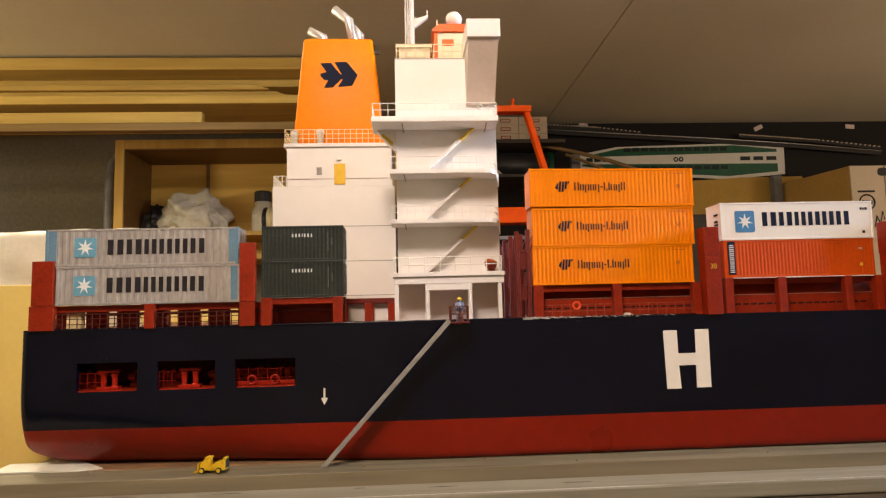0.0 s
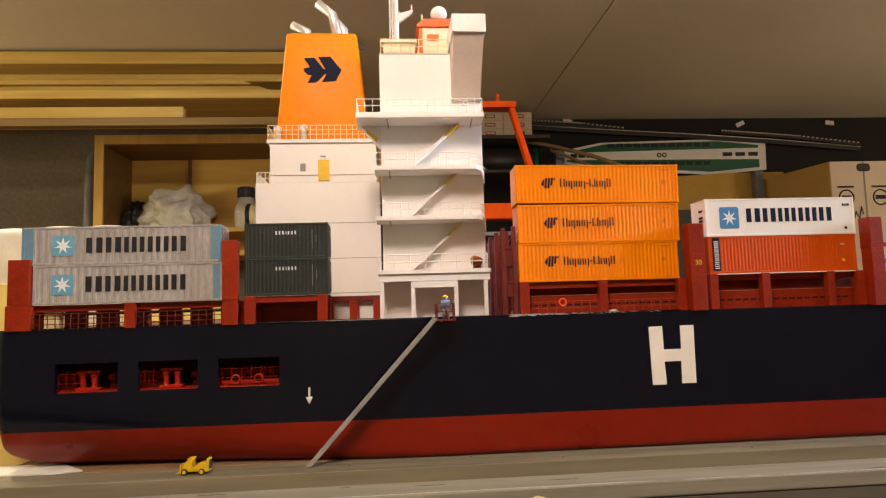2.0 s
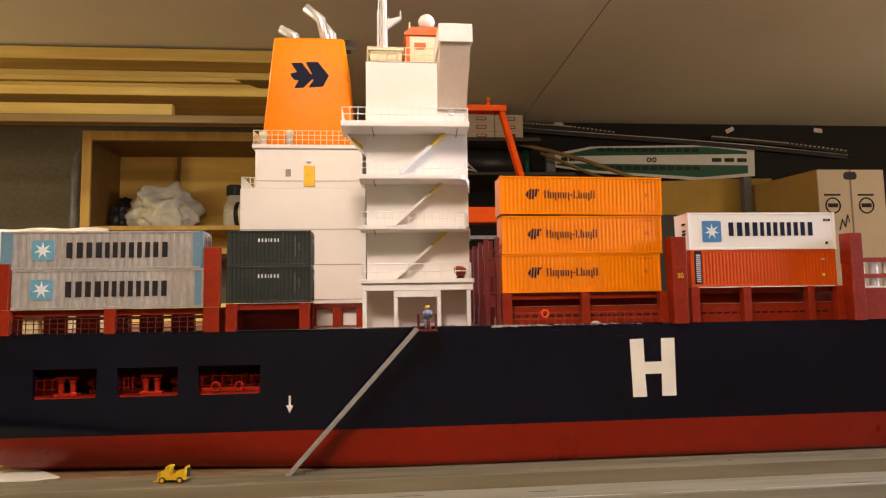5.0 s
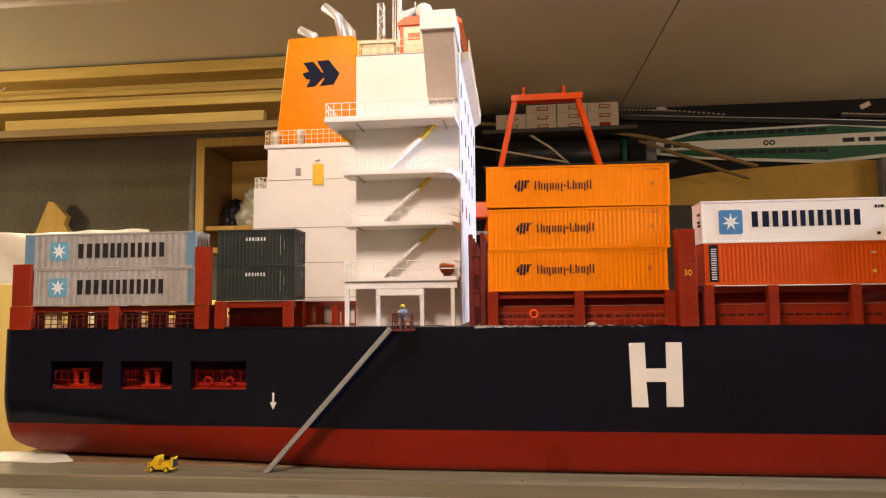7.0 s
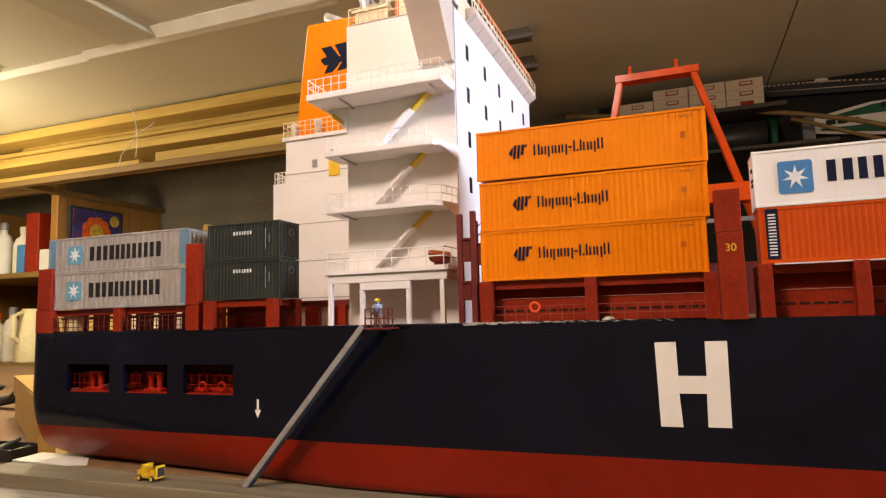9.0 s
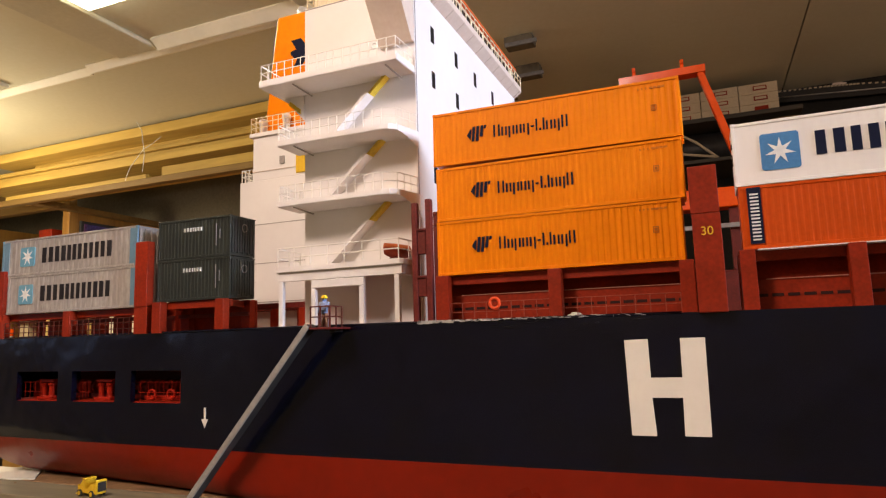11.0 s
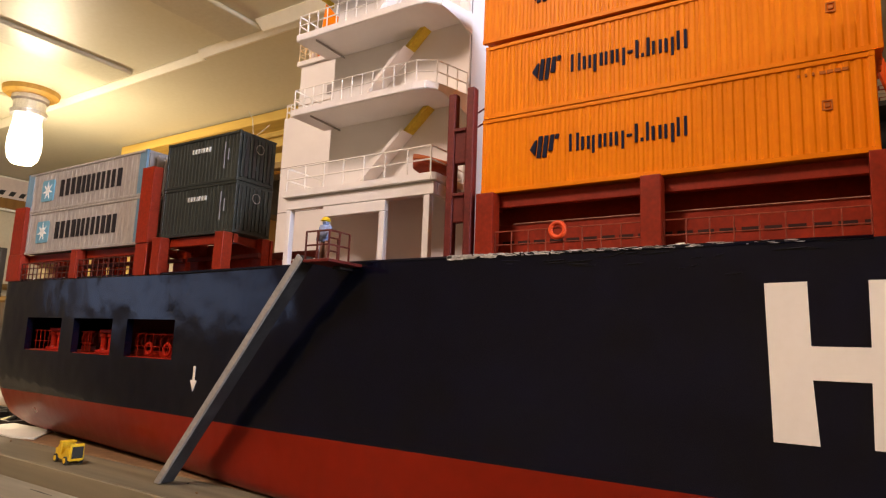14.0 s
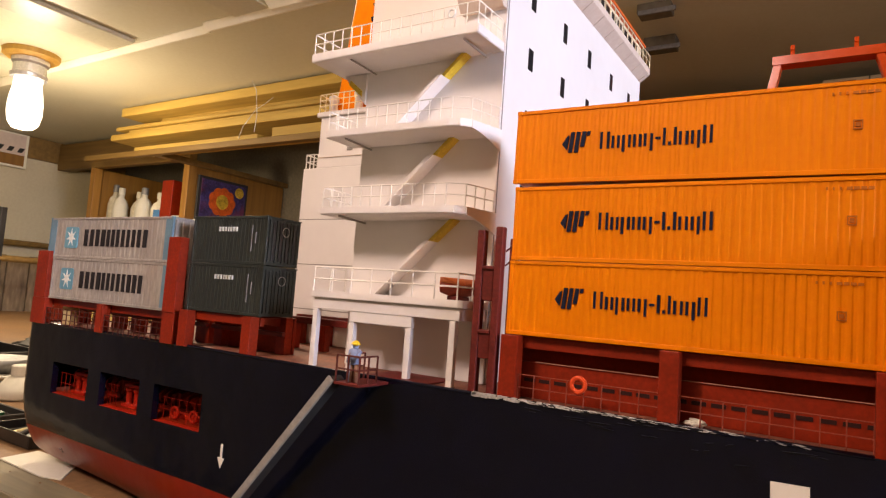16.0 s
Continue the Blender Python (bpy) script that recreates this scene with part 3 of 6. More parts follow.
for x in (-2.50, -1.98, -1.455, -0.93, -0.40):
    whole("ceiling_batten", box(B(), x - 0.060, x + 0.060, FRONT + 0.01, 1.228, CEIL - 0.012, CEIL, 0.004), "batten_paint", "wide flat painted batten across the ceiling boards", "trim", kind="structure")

# ---- bench and quay ----
bench = thing("workbench", (0, 1.3, FLOOR), "long brown workbench carrying the model ship", "workbench")
part("bench_top", box(B(), -2.6, 2.4, 0.4755, BACK - 0.005, -0.045, -0.022, 0.002), "bench_top", bench)
part("front_apron", box(B(), -2.6, 2.4, 0.4632, 0.4752, -0.40, -0.0222, 0.001), "apron", bench, "smooth grey-brown front board")
for x in (-2.5, -0.9, 0.7, 2.3):
    for y in (0.5, 2.1):
        part("leg", box(B(), x - 0.04, x + 0.04, y - 0.04, y + 0.04, FLOOR, -0.0455, 0.003), "lumber_brown", bench)


QUAY_END = -0.3150


def quay_board(x0, x1, y0, y1, z0, z1, bevel):
    return box(B(), x0, x1, y0, y1, z0, z1, bevel, 3)


whole("base_board", quay_board(-0.30, 1.6, 0.5305, 0.92, -0.0218, 0.0002, 0.0008), "bench_top", "tan plywood board under the ship model", "board")
quay = thing("quay_board", (0.9, 0.512, -0.022), "weathered grey wooden board serving as the quay", "board")
part("plank", quay_board(QUAY_END, 2.3, 0.4968, 0.5300, -0.0218, 0.0, 0.0006), "quay_wood", quay)
# Upright front face: a wood tone of its own stands for shade.
part("edge_strip", quay_board(QUAY_END, 2.3, 0.4955, 0.4967, -0.0218, -0.0002, 0.0004), "quay_stain", quay, "front edge, shade put into its wood tone")
edge = thing("quay_edge_board", (0.6, 0.479, -0.022), "pale grey worn wooden strip before the quay board", "board")
part("plank", quay_board(-1.1, 2.3, 0.4622, 0.4948, -0.0218, -0.0105, 0.0012), "quay_pale", edge)

# ---- the ship ----
SHEER, KEEL_Y = 0.1130, 0.705
WINDOWS = [(-0.2525, -0.2043), (-0.1885, -0.1418), (-0.1258, -0.0768)]
SILL, HEAD = 0.0624, 0.0854


def ease(a, b, x):
    k = min(1, max(0, (x - a) / (b - a)))
    return k * k * (3 - 2 * k)


def side_at(x):
    """Where the near side of the hull stands, the bilge's height and depth, and the keel's height."""
    y = 0.5235 + 0.0055 * (1 - ease(-0.095, 0.03, x))
    end = min(1.0, max(0.0, (-0.290 - x) / 0.009))
    y += 0.008 * (1 - math.sqrt(1 - end ** 2))
    y += 0.165 * ease(0.95, 1.35, x)
    aft = 1 - ease(-0.30, 0.06, x)
    e2 = min(1.0, max(0.0, (-0.240 - x) / 0.059))
    keel = 0.0006 + 0.026 * (1 - math.sqrt(1 - e2 ** 2))
    return y, 0.005 + 0.058 * aft, 0.004 + 0.033 * aft, keel


WATER = 0.0322


def hull_mesh():
    bm = B()
    xs = sorted({-0.2990, -0.2984, -0.2972, -0.295, -0.292, -0.289, -0.284, -0.276, -0.268, -0.26, *[a for w in WINDOWS for a in w], -0.24, -0.227, -0.215, -0.195, -0.175, -0.163, -0.15, -0.133, -0.11, -0.095, -0.06, -0.04, -0.02, 0.0, 0.02, 0.04, 0.06, 0.12, 0.2, 0.3, 0.45, 0.6, 0.8, 0.95, 1.0, 1.05, 1.1, 1.15, 1.2, 1.25, 1.3, 1.33})
    rows = []
    for x in xs:
        y, rise, tuck, keel = side_at(x)
        start = 0.0006 + rise

        def inset(z):
            return y if z >= start else y + tuck * (1 - math.sqrt(max(0.0, 1 - ((start - z) / rise) ** 2)))
        zs = [SHEER, HEAD, SILL, 0.057, 0.051, 0.045, 0.0385, WATER] + [keel + (WATER - keel) * (1 - math.sin(math.pi / 2 * i / 12)) for i in range(1, 13)]
        near = [(inset(z), z) for z in zs]
        rows.append([bm.verts.new((x, *p)) for p in near] + [bm.verts.new((x, 2 * KEEL_Y - p[0], p[1])) for p in reversed(near)])
    n = len(rows[0])
    for i, (a, b) in enumerate(zip(rows, rows[1:])):
        mid = (xs[i] + xs[i + 1]) / 2
        for j in range(n - 1):
            if j == 1 and any(w[0] < mid < w[1] for w in WINDOWS):
                continue
            f = bm.faces.new((a[j], a[j + 1], b[j + 1], b[j]))
            f.material_index = 1 if 7 <= j < n - 8 else 0
            f.smooth = not (2 < j < 9 and mid > 0.06) and j != n // 2 - 1
    bm.faces.new(rows[0])
    bm.faces.new(list(reversed(rows[-1])))
    # reveals of the three openings
    inner_edges = [e for e in bm.edges if e.is_boundary and min(v.co.z for v in e.verts) < SHEER - 0.001]
    for e in inner_edges:
        e.smooth = False
    made = bmesh.ops.extrude_edge_only(bm, edges=inner_edges)["geom"]
    for v in made:
        if isinstance(v, bmesh.types.BMVert):
            v.co.y += 0.0045
    for e in made:
        if isinstance(e, bmesh.types.BMEdge):
            for f in e.link_faces:
                f.smooth = False
    bmesh.ops.recalc_face_normals(bm, faces=bm.faces)
    return bm


ship = thing("container_ship", (0.4, KEEL_Y, 0.0), "model container ship with black and red hull at a quay", "ship model")
hull = part("hull", hull_mesh(), ["hull_black", "hull_red"], ship, "glossy black topsides over a red underwater part")
part("gunwale", tube(B(), [(x, side_at(x)[0] + 0.0005, SHEER - 0.0001) for x in (-0.291, -0.25, -0.18, -0.10, 0.0, 0.1, 0.2, 0.262)], 0.0009, 8), "hull_black", hull, "rounded black gunwale", True)
near = [(x, side_at(x)[0] + 0.0008) for x in (-0.290, -0.25, -0.12, -0.09, -0.06, -0.03, 0.0, 0.03, 0.3, 0.6, 0.95, 1.05, 1.15, 1.2)]
part("deck", prism(B(), near + [(x, 2 * KEEL_Y - y) for x, y in reversed(near)], "z", 0.108, 0.1124), "deck_brown", ship, "brown-red painted deck")


def letter_mesh():
    bm = B()
    y0, y1 = 0.52305, 0.5238
    prism(bm, [(0.2334, 0.0511), (0.2457, 0.0511), (0.2446, 0.0702), (0.2594, 0.0703), (0.2590, 0.0515), (0.2715, 0.0515), (0.2719, 0.1002), (0.2600, 0.1001), (0.2598, 0.0804), (0.2446, 0.0803), (0.2443, 0.1000), (0.2324, 0.0997)], "y", y0, y1)
    return bm


part("hull_letter", letter_mesh(), "letter_white", hull, "large white capital letter H")
part("arrow_mark", prism(B(), [(-0.0537, 0.0600), (-0.0537, 0.0522), (-0.0558, 0.0522), (-0.0529, 0.0462), (-0.0500, 0.0522), (-0.0521, 0.0522), (-0.0521, 0.0600)], "y", side_at(-0.0505)[0] - 0.0003, side_at(-0.0505)[0] + 0.0014), "letter_white", hull, "small white arrow pointing down")


def chip_mesh():
    """Flaked pale edge where the black paint has worn off."""
    bm = B()
    rnd = random.Random(4)
    for k in range(330):
        x = 0.113 + 0.130 * rnd.random() ** 2.8
        w, d = rnd.uniform(0.0005, 0.0036), rnd.uniform(0.0001, 0.0004) * (2.6 if x < 0.135 else 1.1 if x < 0.17 else 0.5)
        z = SHEER + 0.0008 - rnd.uniform(0.0, 0.0012)
        prism(bm, [(x, z), (x + w * 0.4, z + d * 0.25), (x + w, z), (x + w * 0.75, z - d), (x + w * 0.25, z - d * 0.8)], "y", 0.52295 - 0.00002 * (k % 7), 0.5242)
    return bm


part("worn_edge", chip_mesh(), "worn_pale", hull, "flaked pale gunwale edge")


def scuff_mesh():
    """Faint dull scratches in the black paint below the worn edge."""
    bm = B()
    rnd = random.Random(12)
    for k in range(20):
        x, z = rnd.gauss(0.185, 0.032), SHEER - 0.0012 - abs(rnd.gauss(0, 0.0045))
        w, d = rnd.uniform(0.002, 0.011), rnd.uniform(0.00004, 0.00014)
        if x > 0.115 and x + w < 0.262:
            lean = rnd.uniform(-0.0004, 0.0009)
            prism(bm, [(x, z), (x + w * 0.5, z + d + lean * 0.5), (x + w, z + lean), (x + w * 0.5, z - d + lean * 0.5)], "y", 0.52298, 0.5242)
    return bm


part("scuff", scuff_mesh(), "scuff_grey", hull, "dull grey scratches in the black paint")

# mooring deck behind the openings
inner = part("mooring_deck", box(B(), -0.27, -0.06, 0.5320, 0.600, 0.0590, 0.0626), "red_paint", ship, "red mooring deck inside the hull")
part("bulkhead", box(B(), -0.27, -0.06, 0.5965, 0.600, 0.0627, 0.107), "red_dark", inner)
for k, (x0, x1) in enumerate(WINDOWS):
    bm = B()
    a, b = (x0 - 0.004, x0 + 0.020) if k == 0 else (x0 - 0.004, x0 + 0.012) if k == 1 else (x0 - 0.002, x1 + 0.002)
    for z in (0.0690, 0.0765):
        rod(bm, (a, 0.5335, z), (b, 0.5335, z), 0.00020, 6)
    n = 4 if k < 2 else 7
    for i in range(n):
        x = a + 0.003 + (b - a - 0.006) * i / (n - 1)
        rod(bm, (x, 0.5335, 0.0627), (x, 0.5335, 0.0765), 0.00019, 6)
    part("guard_rail", bm, "mooring_red", inner)


def bollard_mesh(x):
    bm = B()
    box(bm, x - 0.009, x + 0.009, 0.5345, 0.5415, 0.0627, 0.0650, 0.0004)
    for d in (-0.0045, 0.0045):
        lathe(bm, (x + d, 0.5380, 0.0650), [(0.0026, 0), (0.0022, 0.001), (0.0022, 0.008), (0.0030, 0.0088), (0.0030, 0.0105), (0.0018, 0.011)], 12)
    box(bm, x - 0.0085, x + 0.0085, 0.5360, 0.5400, 0.0762, 0.0785, 0.0004)
    return bm


def winch_mesh(x):
    bm = B()
    for d in (-0.007, 0.0, 0.008):
        rod(bm, (x + d, 0.553, 0.0715), (x + d + 0.0014, 0.553, 0.0715), 0.0060, 14)
    rod(bm, (x - 0.012, 0.553, 0.0715), (x + 0.012, 0.553, 0.0715), 0.0032, 12)
    box(bm, x - 0.010, x + 0.010, 0.549, 0.557, 0.0627, 0.0665, 0.0004)
    box(bm, x + 0.0085, x + 0.0125, 0.5495, 0.5565, 0.0665, 0.0765, 0.0005)
    return bm


for x in (-0.2320, -0.1662):
    part("bollard", bollard_mesh(x), "mooring_red", inner, "bright red twin bollard")
for x in (-0.2560, -0.2100, -0.1860, -0.1430):
    part("winch", winch_mesh(x), "red_paint", inner)
for x in (-0.1142, -0.0953):
    part("fairlead_ring", ring(B(), (x, 0.5345, 0.0675), 0.0034, 0.0009), "mooring_red", inner)
for x in (-0.1215, -0.1050, -0.0865):
    part("winch", winch_mesh(x), "red_paint", inner)
part("coil_tray", box(B(), -0.128, -0.080, 0.5400, 0.5460, 0.0627, 0.0660, 0.0004), "mooring_red", inner)
inner.location.y += 0.0036
for x0, x1 in WINDOWS:
    part("sill", box(B(), x0 + 0.0015, x1 - 0.0015, 0.5294, 0.5350, 0.0616, 0.0626, 0.0002), "mooring_red", hull, "red sill of the opening")

# ---- gangway, landing and figure ----


def gangway_mesh(w, y0, y1):
    bm = B()
    a, b = Vector((-0.0520, 0.0, 0.0005)), Vector((0.0500, 0.0, 0.1132))
    d = (b - a).normalized()
    n = Vector((-d.z, 0, d.x))
    p = [(a.x - w * 1.35, 0.0003), (a.x + w * 1.35, 0.0003), (b.x - n.x * w, b.z - n.z * w), (b.x + n.x * w, b.z + n.z * w)]
    prism(bm, p, "y", y0, y1)
    bmesh.ops.bevel(bm, geom=list(bm.edges), offset=0.0004, segments=2, affect="EDGES")
    for v in bm.verts:
        v.co.y += 0.0100 * (1 - v.co.z / 0.1132)
    return bm


gang = thing("gangway", (0.0, 0.505, 0.0), "plain grey metal gangway leaning from quay to ship's side", "gangway")
part("ramp", gangway_mesh(0.0019, 0.4998, 0.5012), "gangway_grey", gang)
# The girder's near-black also holds the shade on the gangway's underside.
part("underside", gangway_mesh(0.0016, 0.5013, 0.5090), "girder_dark", gang, "dark grey girder behind the ramp")

landing = thing("gangway_landing", (0.0585, 0.512, 0.1115), "small red landing with wire railings at the gangway head", "platform")
part("plate", box(B(), 0.0508, 0.0664, 0.5012, 0.5260, 0.1106, 0.1119, 0.0003), "red_dark", landing)
part("bracket", box(B(), 0.0560, 0.0610, 0.5150, 0.5238, 0.1090, 0.1105, 0.0003), "black_plastic", landing)
part("deck_plate", box(B(), 0.0480, 0.0860, 0.5262, 0.5545, 0.1126, 0.1134, 0.0003), "red_dark", landing, "flat dark red plate on the deck")
railing(landing, [(0.0516, 0.5018, 0.1119), (0.0654, 0.5018, 0.1119), (0.0654, 0.5150, 0.1119)], 0.0125, 0.0070, "wire_red", 0.00042)
railing(landing, [(0.0516, 0.5225, 0.1119), (0.0516, 0.5105, 0.1119)], 0.0125, 0.0070, "wire_red", 0.00042)


def figure_mesh():
    """A tiny painted railway figure: one plain mesh."""
    bm = B()
    x, y, z = 0.0588, 0.5060, 0.11195
    for d in (-0.0013, 0.0013):
        rod(bm, (x + d * 1.3, y, z), (x + d, y, z + 0.0085), 0.0012, 8, 0.0013)
    legs = len(bm.faces)
    rod(bm, (x, y, z + 0.0082), (x, y, z + 0.0155), 0.0020, 10, 0.0026)
    rod(bm, (x - 0.0028, y, z + 0.015), (x - 0.0032, y - 0.0012, z + 0.0088), 0.0009, 8)
    rod(bm, (x + 0.0028, y, z + 0.015), (x + 0.0026, y - 0.0022, z + 0.0098), 0.0009, 8)
    ball(bm, (x, y, z + 0.0168), 0.0015, seg=10)
    torso = len(bm.faces)
    ball(bm, (x, y - 0.0001, z + 0.0182), 0.00185, (1, 1, 0.75), 12)
    lathe(bm, (x, y - 0.0002, z + 0.0177), [(0.0023, 0), (0.0023, 0.0003), (0.0018, 0.0005)], 12)
    for i, f in enumerate(bm.faces):
        f.material_index = 0 if i < legs else 1 if i < torso else 2
        f.smooth = True
    return bm


whole("toy_figure", figure_mesh(), ["figure_brown", "figure_blue", "figure_yellow"], "tiny plastic worker figure with yellow helmet on the landing", "figurine")

# ---- accommodation tower ----
tower = thing("accommodation_tower", (0.055, 0.70, 0.1126), "white model deckhouse tower with stairs, platforms and bridge on top", "deckhouse")
TX0, TX1, TY0, TY1, TTOP = 0.0090, 0.1003, 0.5570, 0.8100, 0.3535
block = part("block", box(B(), TX0, TX1, TY0, TY1, 0.1126, TTOP, 0.0004), "white_wall", tower, "smooth white styrene walls")
part("corner_seam", box(B(), TX1 - 0.0002, TX1 + 0.0004, TY0 + 0.0008, TY0 + 0.0014, 0.1130, TTOP), "seam", block)
part("roof_seam", box(B(), TX0, 0.0735, TY0 - 0.0002, TY0 + 0.0003, 0.3522, 0.3530), "seam", block)
win = None
for z, ys in ((0.3270, (0.5885, 0.6370, 0.6825, 0.7315, 0.7780)), (0.2920, (0.5885, 0.6370, 0.6825, 0.7315, 0.7780)), (0.2560, (0.5885, 0.6370, 0.6825, 0.7315)), (0.2195, (0.5880, 0.6340, 0.6825))):
    for y in ys:
        if win is None:
            win = part("window", box(B(), TX1 - 0.0006, TX1 + 0.0004, y - 0.0030, y + 0.0030, z - 0.0062, z + 0.0062, 0.0003), "glass_dark", block, "dark upright window")
        else:
            again("window", win, (TX1 - 0.0001, y, z - 0.0062), block, "dark upright window")


def slab(name, pts, z0, z1, label=""):
    bm = prism(B(), pts, "z", z0, z1)
    edges = [e for e in bm.edges if abs(e.verts[0].co.z - e.verts[1].co.z) > 1e-6]
    bmesh.ops.bevel(bm, geom=list(bm.edges), offset=0.0004, segments=2, affect="EDGES")
    return part(name, bm, "white_paint", tower, label)


YF = 0.5308
for z0, z1, aft in ((0.1960, 0.2000, 0.0040), (0.2395, 0.2436, 0.0035)):
    slab("platform", [(aft, TY0), (aft, YF), (0.0855, YF), (0.0915, YF + 0.0012), (0.0955, YF + 0.0058), (0.1008, TY0)], z0, z1)
    railing(tower, [(aft + 0.001, TY0 - 0.001, z1), (aft + 0.001, YF + 0.0012, z1), (0.0860, YF + 0.0012, z1), (0.0945, YF + 0.0062, z1), (0.1000, TY0 - 0.001, z1)], 0.0112, 0.0066, "wire_white", 0.00029)
    # side skirt, deepening towards the wall
    bm, n = B(), 10
    rows = []
    for i in range(n + 1):
        k = i / n
        x, y = 0.0955 + (0.1012 - 0.0955) * k, YF + 0.0058 + (TY0 - YF - 0.0058) * k
        low = z0 - 0.0002 - 0.0075 * k ** 1.4
        rows.append([bm.verts.new(p) for p in ((x + 0.0004, y, z1 - 0.0005), (x + 0.0004, y, low), (x - 0.0006, y + 0.0002, low), (x - 0.0006, y + 0.0002, z1 - 0.0005))])
    for a, b in zip(rows, rows[1:]):
        for j in range(4):
            bm.faces.new((a[j], a[(j + 1) % 4], b[(j + 1) % 4], b[j]))
    bm.faces.new(rows[0])
    bm.faces.new(list(reversed(rows[-1])))
    bmesh.ops.recalc_face_normals(bm, faces=bm.faces)
    part("side_skirt", bm, "white_paint", tower, "white skirt deepening to the wall")
slab("platform", [(-0.0118, TY0 + 0.012), (-0.0118, YF - 0.0008), (0.0990, YF - 0.0008), (0.0998, TY0)] + [(TX0, TY0), (TX0, TY0 + 0.012)], 0.2852, 0.2902)
railing(tower, [(-0.0108, TY0 + 0.011, 0.2902), (-0.0108, YF + 0.0005, 0.2902), (0.0980, YF + 0.0005, 0.2902), (0.0985, TY0 - 0.001, 0.2902)], 0.0118, 0.0068, "wire_white", 0.00029)
part("wedge_bracket", prism(B(), [(-0.0085, 0.2850), (TX0 - 0.0002, 0.2850), (TX0 - 0.0002, 0.2660)], "y", TY0 - 0.001, TY0 + 0.011), "white_paint", tower)
part("glue_patch", prism(B(), [(-0.0045, 0.2795), (0.0062, 0.2710), (0.0062, 0.2745), (-0.0030, 0.2820)], "y", TY0 - 0.0016, TY0 - 0.0008), "yellow_stain", tower, "yellowed glue patch")
part("life_ring", ring(B(), (0.0832, YF - 0.0012, 0.2972), 0.0020, 0.0006, 18, 8), "ink_white", tower, "small white ring buoy on the rail")
# thin dark stays under the platforms
for z, xs in ((0.2846, (0.0150, 0.0890)), (0.2390, (0.0160,)), (0.1955, (0.0160,))):
    for x in xs:
        part("stay", rod(B(), (x, YF + 0.003, z), (x + 0.001, TY0 - 0.001, z - 0.0012), 0.0006, 6), "seam", tower)

# boat deck and its porch
slab("boat_platform", [(0.0045, TY0), (0.0045, YF - 0.0018), (0.0990, YF - 0.0018), (0.1008, YF), (0.1008, TY0)], 0.1500, 0.1538, "white boat deck over the porch")
railing(tower, [(0.0055, TY0 - 0.001, 0.1538), (0.0055, YF - 0.0006, 0.1538), (0.0978, YF - 0.0006, 0.1538), (0.0996, TY0 - 0.001, 0.1538)], 0.0128, 0.0125, "wire_white", 0.00034)
part("fascia", box(B(), 0.0060, 0.0995, YF, YF + 0.0030, 0.1440, 0.1499, 0.0003), "white_paint", tower)
part("fascia_side", box(B(), 0.0967, 0.0995, YF + 0.0032, TY0 - 0.0005, 0.1440, 0.1499, 0.0003), "white_paint", tower)
part("lintel", box(B(), 0.0321, 0.0720, YF + 0.0002, YF + 0.0032, 0.1384, 0.1438, 0.0003), "white_paint", tower)
for x, top in ((0.0076, 0.1438), (0.0338, 0.1382), (0.0703, 0.1382), (0.0957, 0.1438)):
    part("porch_post", box(B(), x - 0.0017, x + 0.0017, YF + 0.0001, YF + 0.0033, 0.1126, top, 0.0003), "white_paint", tower)

# stairs: solid flights with a yellowed upper part
for x, z in ((0.0315, 0.1539), (0.0300, 0.2001), (0.0315, 0.2437)):
    run, rise, w = 0.0332, 0.0300, 0.0030
    top = z + 0.0418
    k = (top - z - rise) / rise
    part("stair", prism(B(), [(x, z), (x + w, z), (x + run + w, z + rise), (x + run, z + rise)], "y", 0.5475, 0.5568), "white_paint", tower, "steep white stair flight")
    part("stair_top", prism(B(), [(x + run, z + rise + 0.0001), (x + run + w, z + rise + 0.0001), (x + run + w + run * k, top), (x + run + run * k, top)], "y", 0.5505, 0.5568), "yellow_stain", tower, "yellowed glue-stained stair top")



def boat_loft(levels, place, turn, n=16):
    """A boat form: rings of (half width, height, height gained at the ends) along the length."""
    bm = B()
    rows = []
    for i in range(n + 1):
        k = -0.985 + 1.97 * i / n
        f = (1 - abs(k) ** 2.4) ** 0.62
        half = [(w * f, h + up * k * k) for w, h, up in levels]
        pts = half + [(-w, h) for w, h in reversed(half)]
        rows.append([bm.verts.new((0.0120 * k, w, h)) for w, h in pts])
    m = len(rows[0])
    for p, q in zip(rows, rows[1:]):
        for j in range(m):
            bm.faces.new((p[j], p[(j + 1) % m], q[(j + 1) % m], q[j]))
    bm.faces.new(rows[0])
    bm.faces.new(list(reversed(rows[-1])))
    bmesh.ops.recalc_face_normals(bm, faces=bm.faces)
    bm.transform(Matrix.Translation(place) @ Matrix.Rotation(radians(turn), 4, "Z"))
    return bm


BOAT = (0.0902, 0.5436, 0.1552)
boat = part("lifeboat", boat_loft([(0.0004, 0.0, 0.0022), (0.0026, 0.0008, 0.0020), (0.0043, 0.0032, 0.0014), (0.0050, 0.0058, 0.0010)], BOAT, 72), "boat_hull", tower, "small red-brown lifeboat", True)
part("boat_cover", boat_loft([(0.0052, 0.0058, 0.0010), (0.0052, 0.0066, 0.0010), (0.0044, 0.0082, 0.0006), (0.0020, 0.0094, 0.0)], BOAT, 72), "boat_orange", boat, "tan-orange boat cover", True)
part("boat_cradle", box(B(), 0.0872, 0.0932, 0.5380, 0.5500, 0.1537, 0.1557, 0.0003), "red_dark", tower)

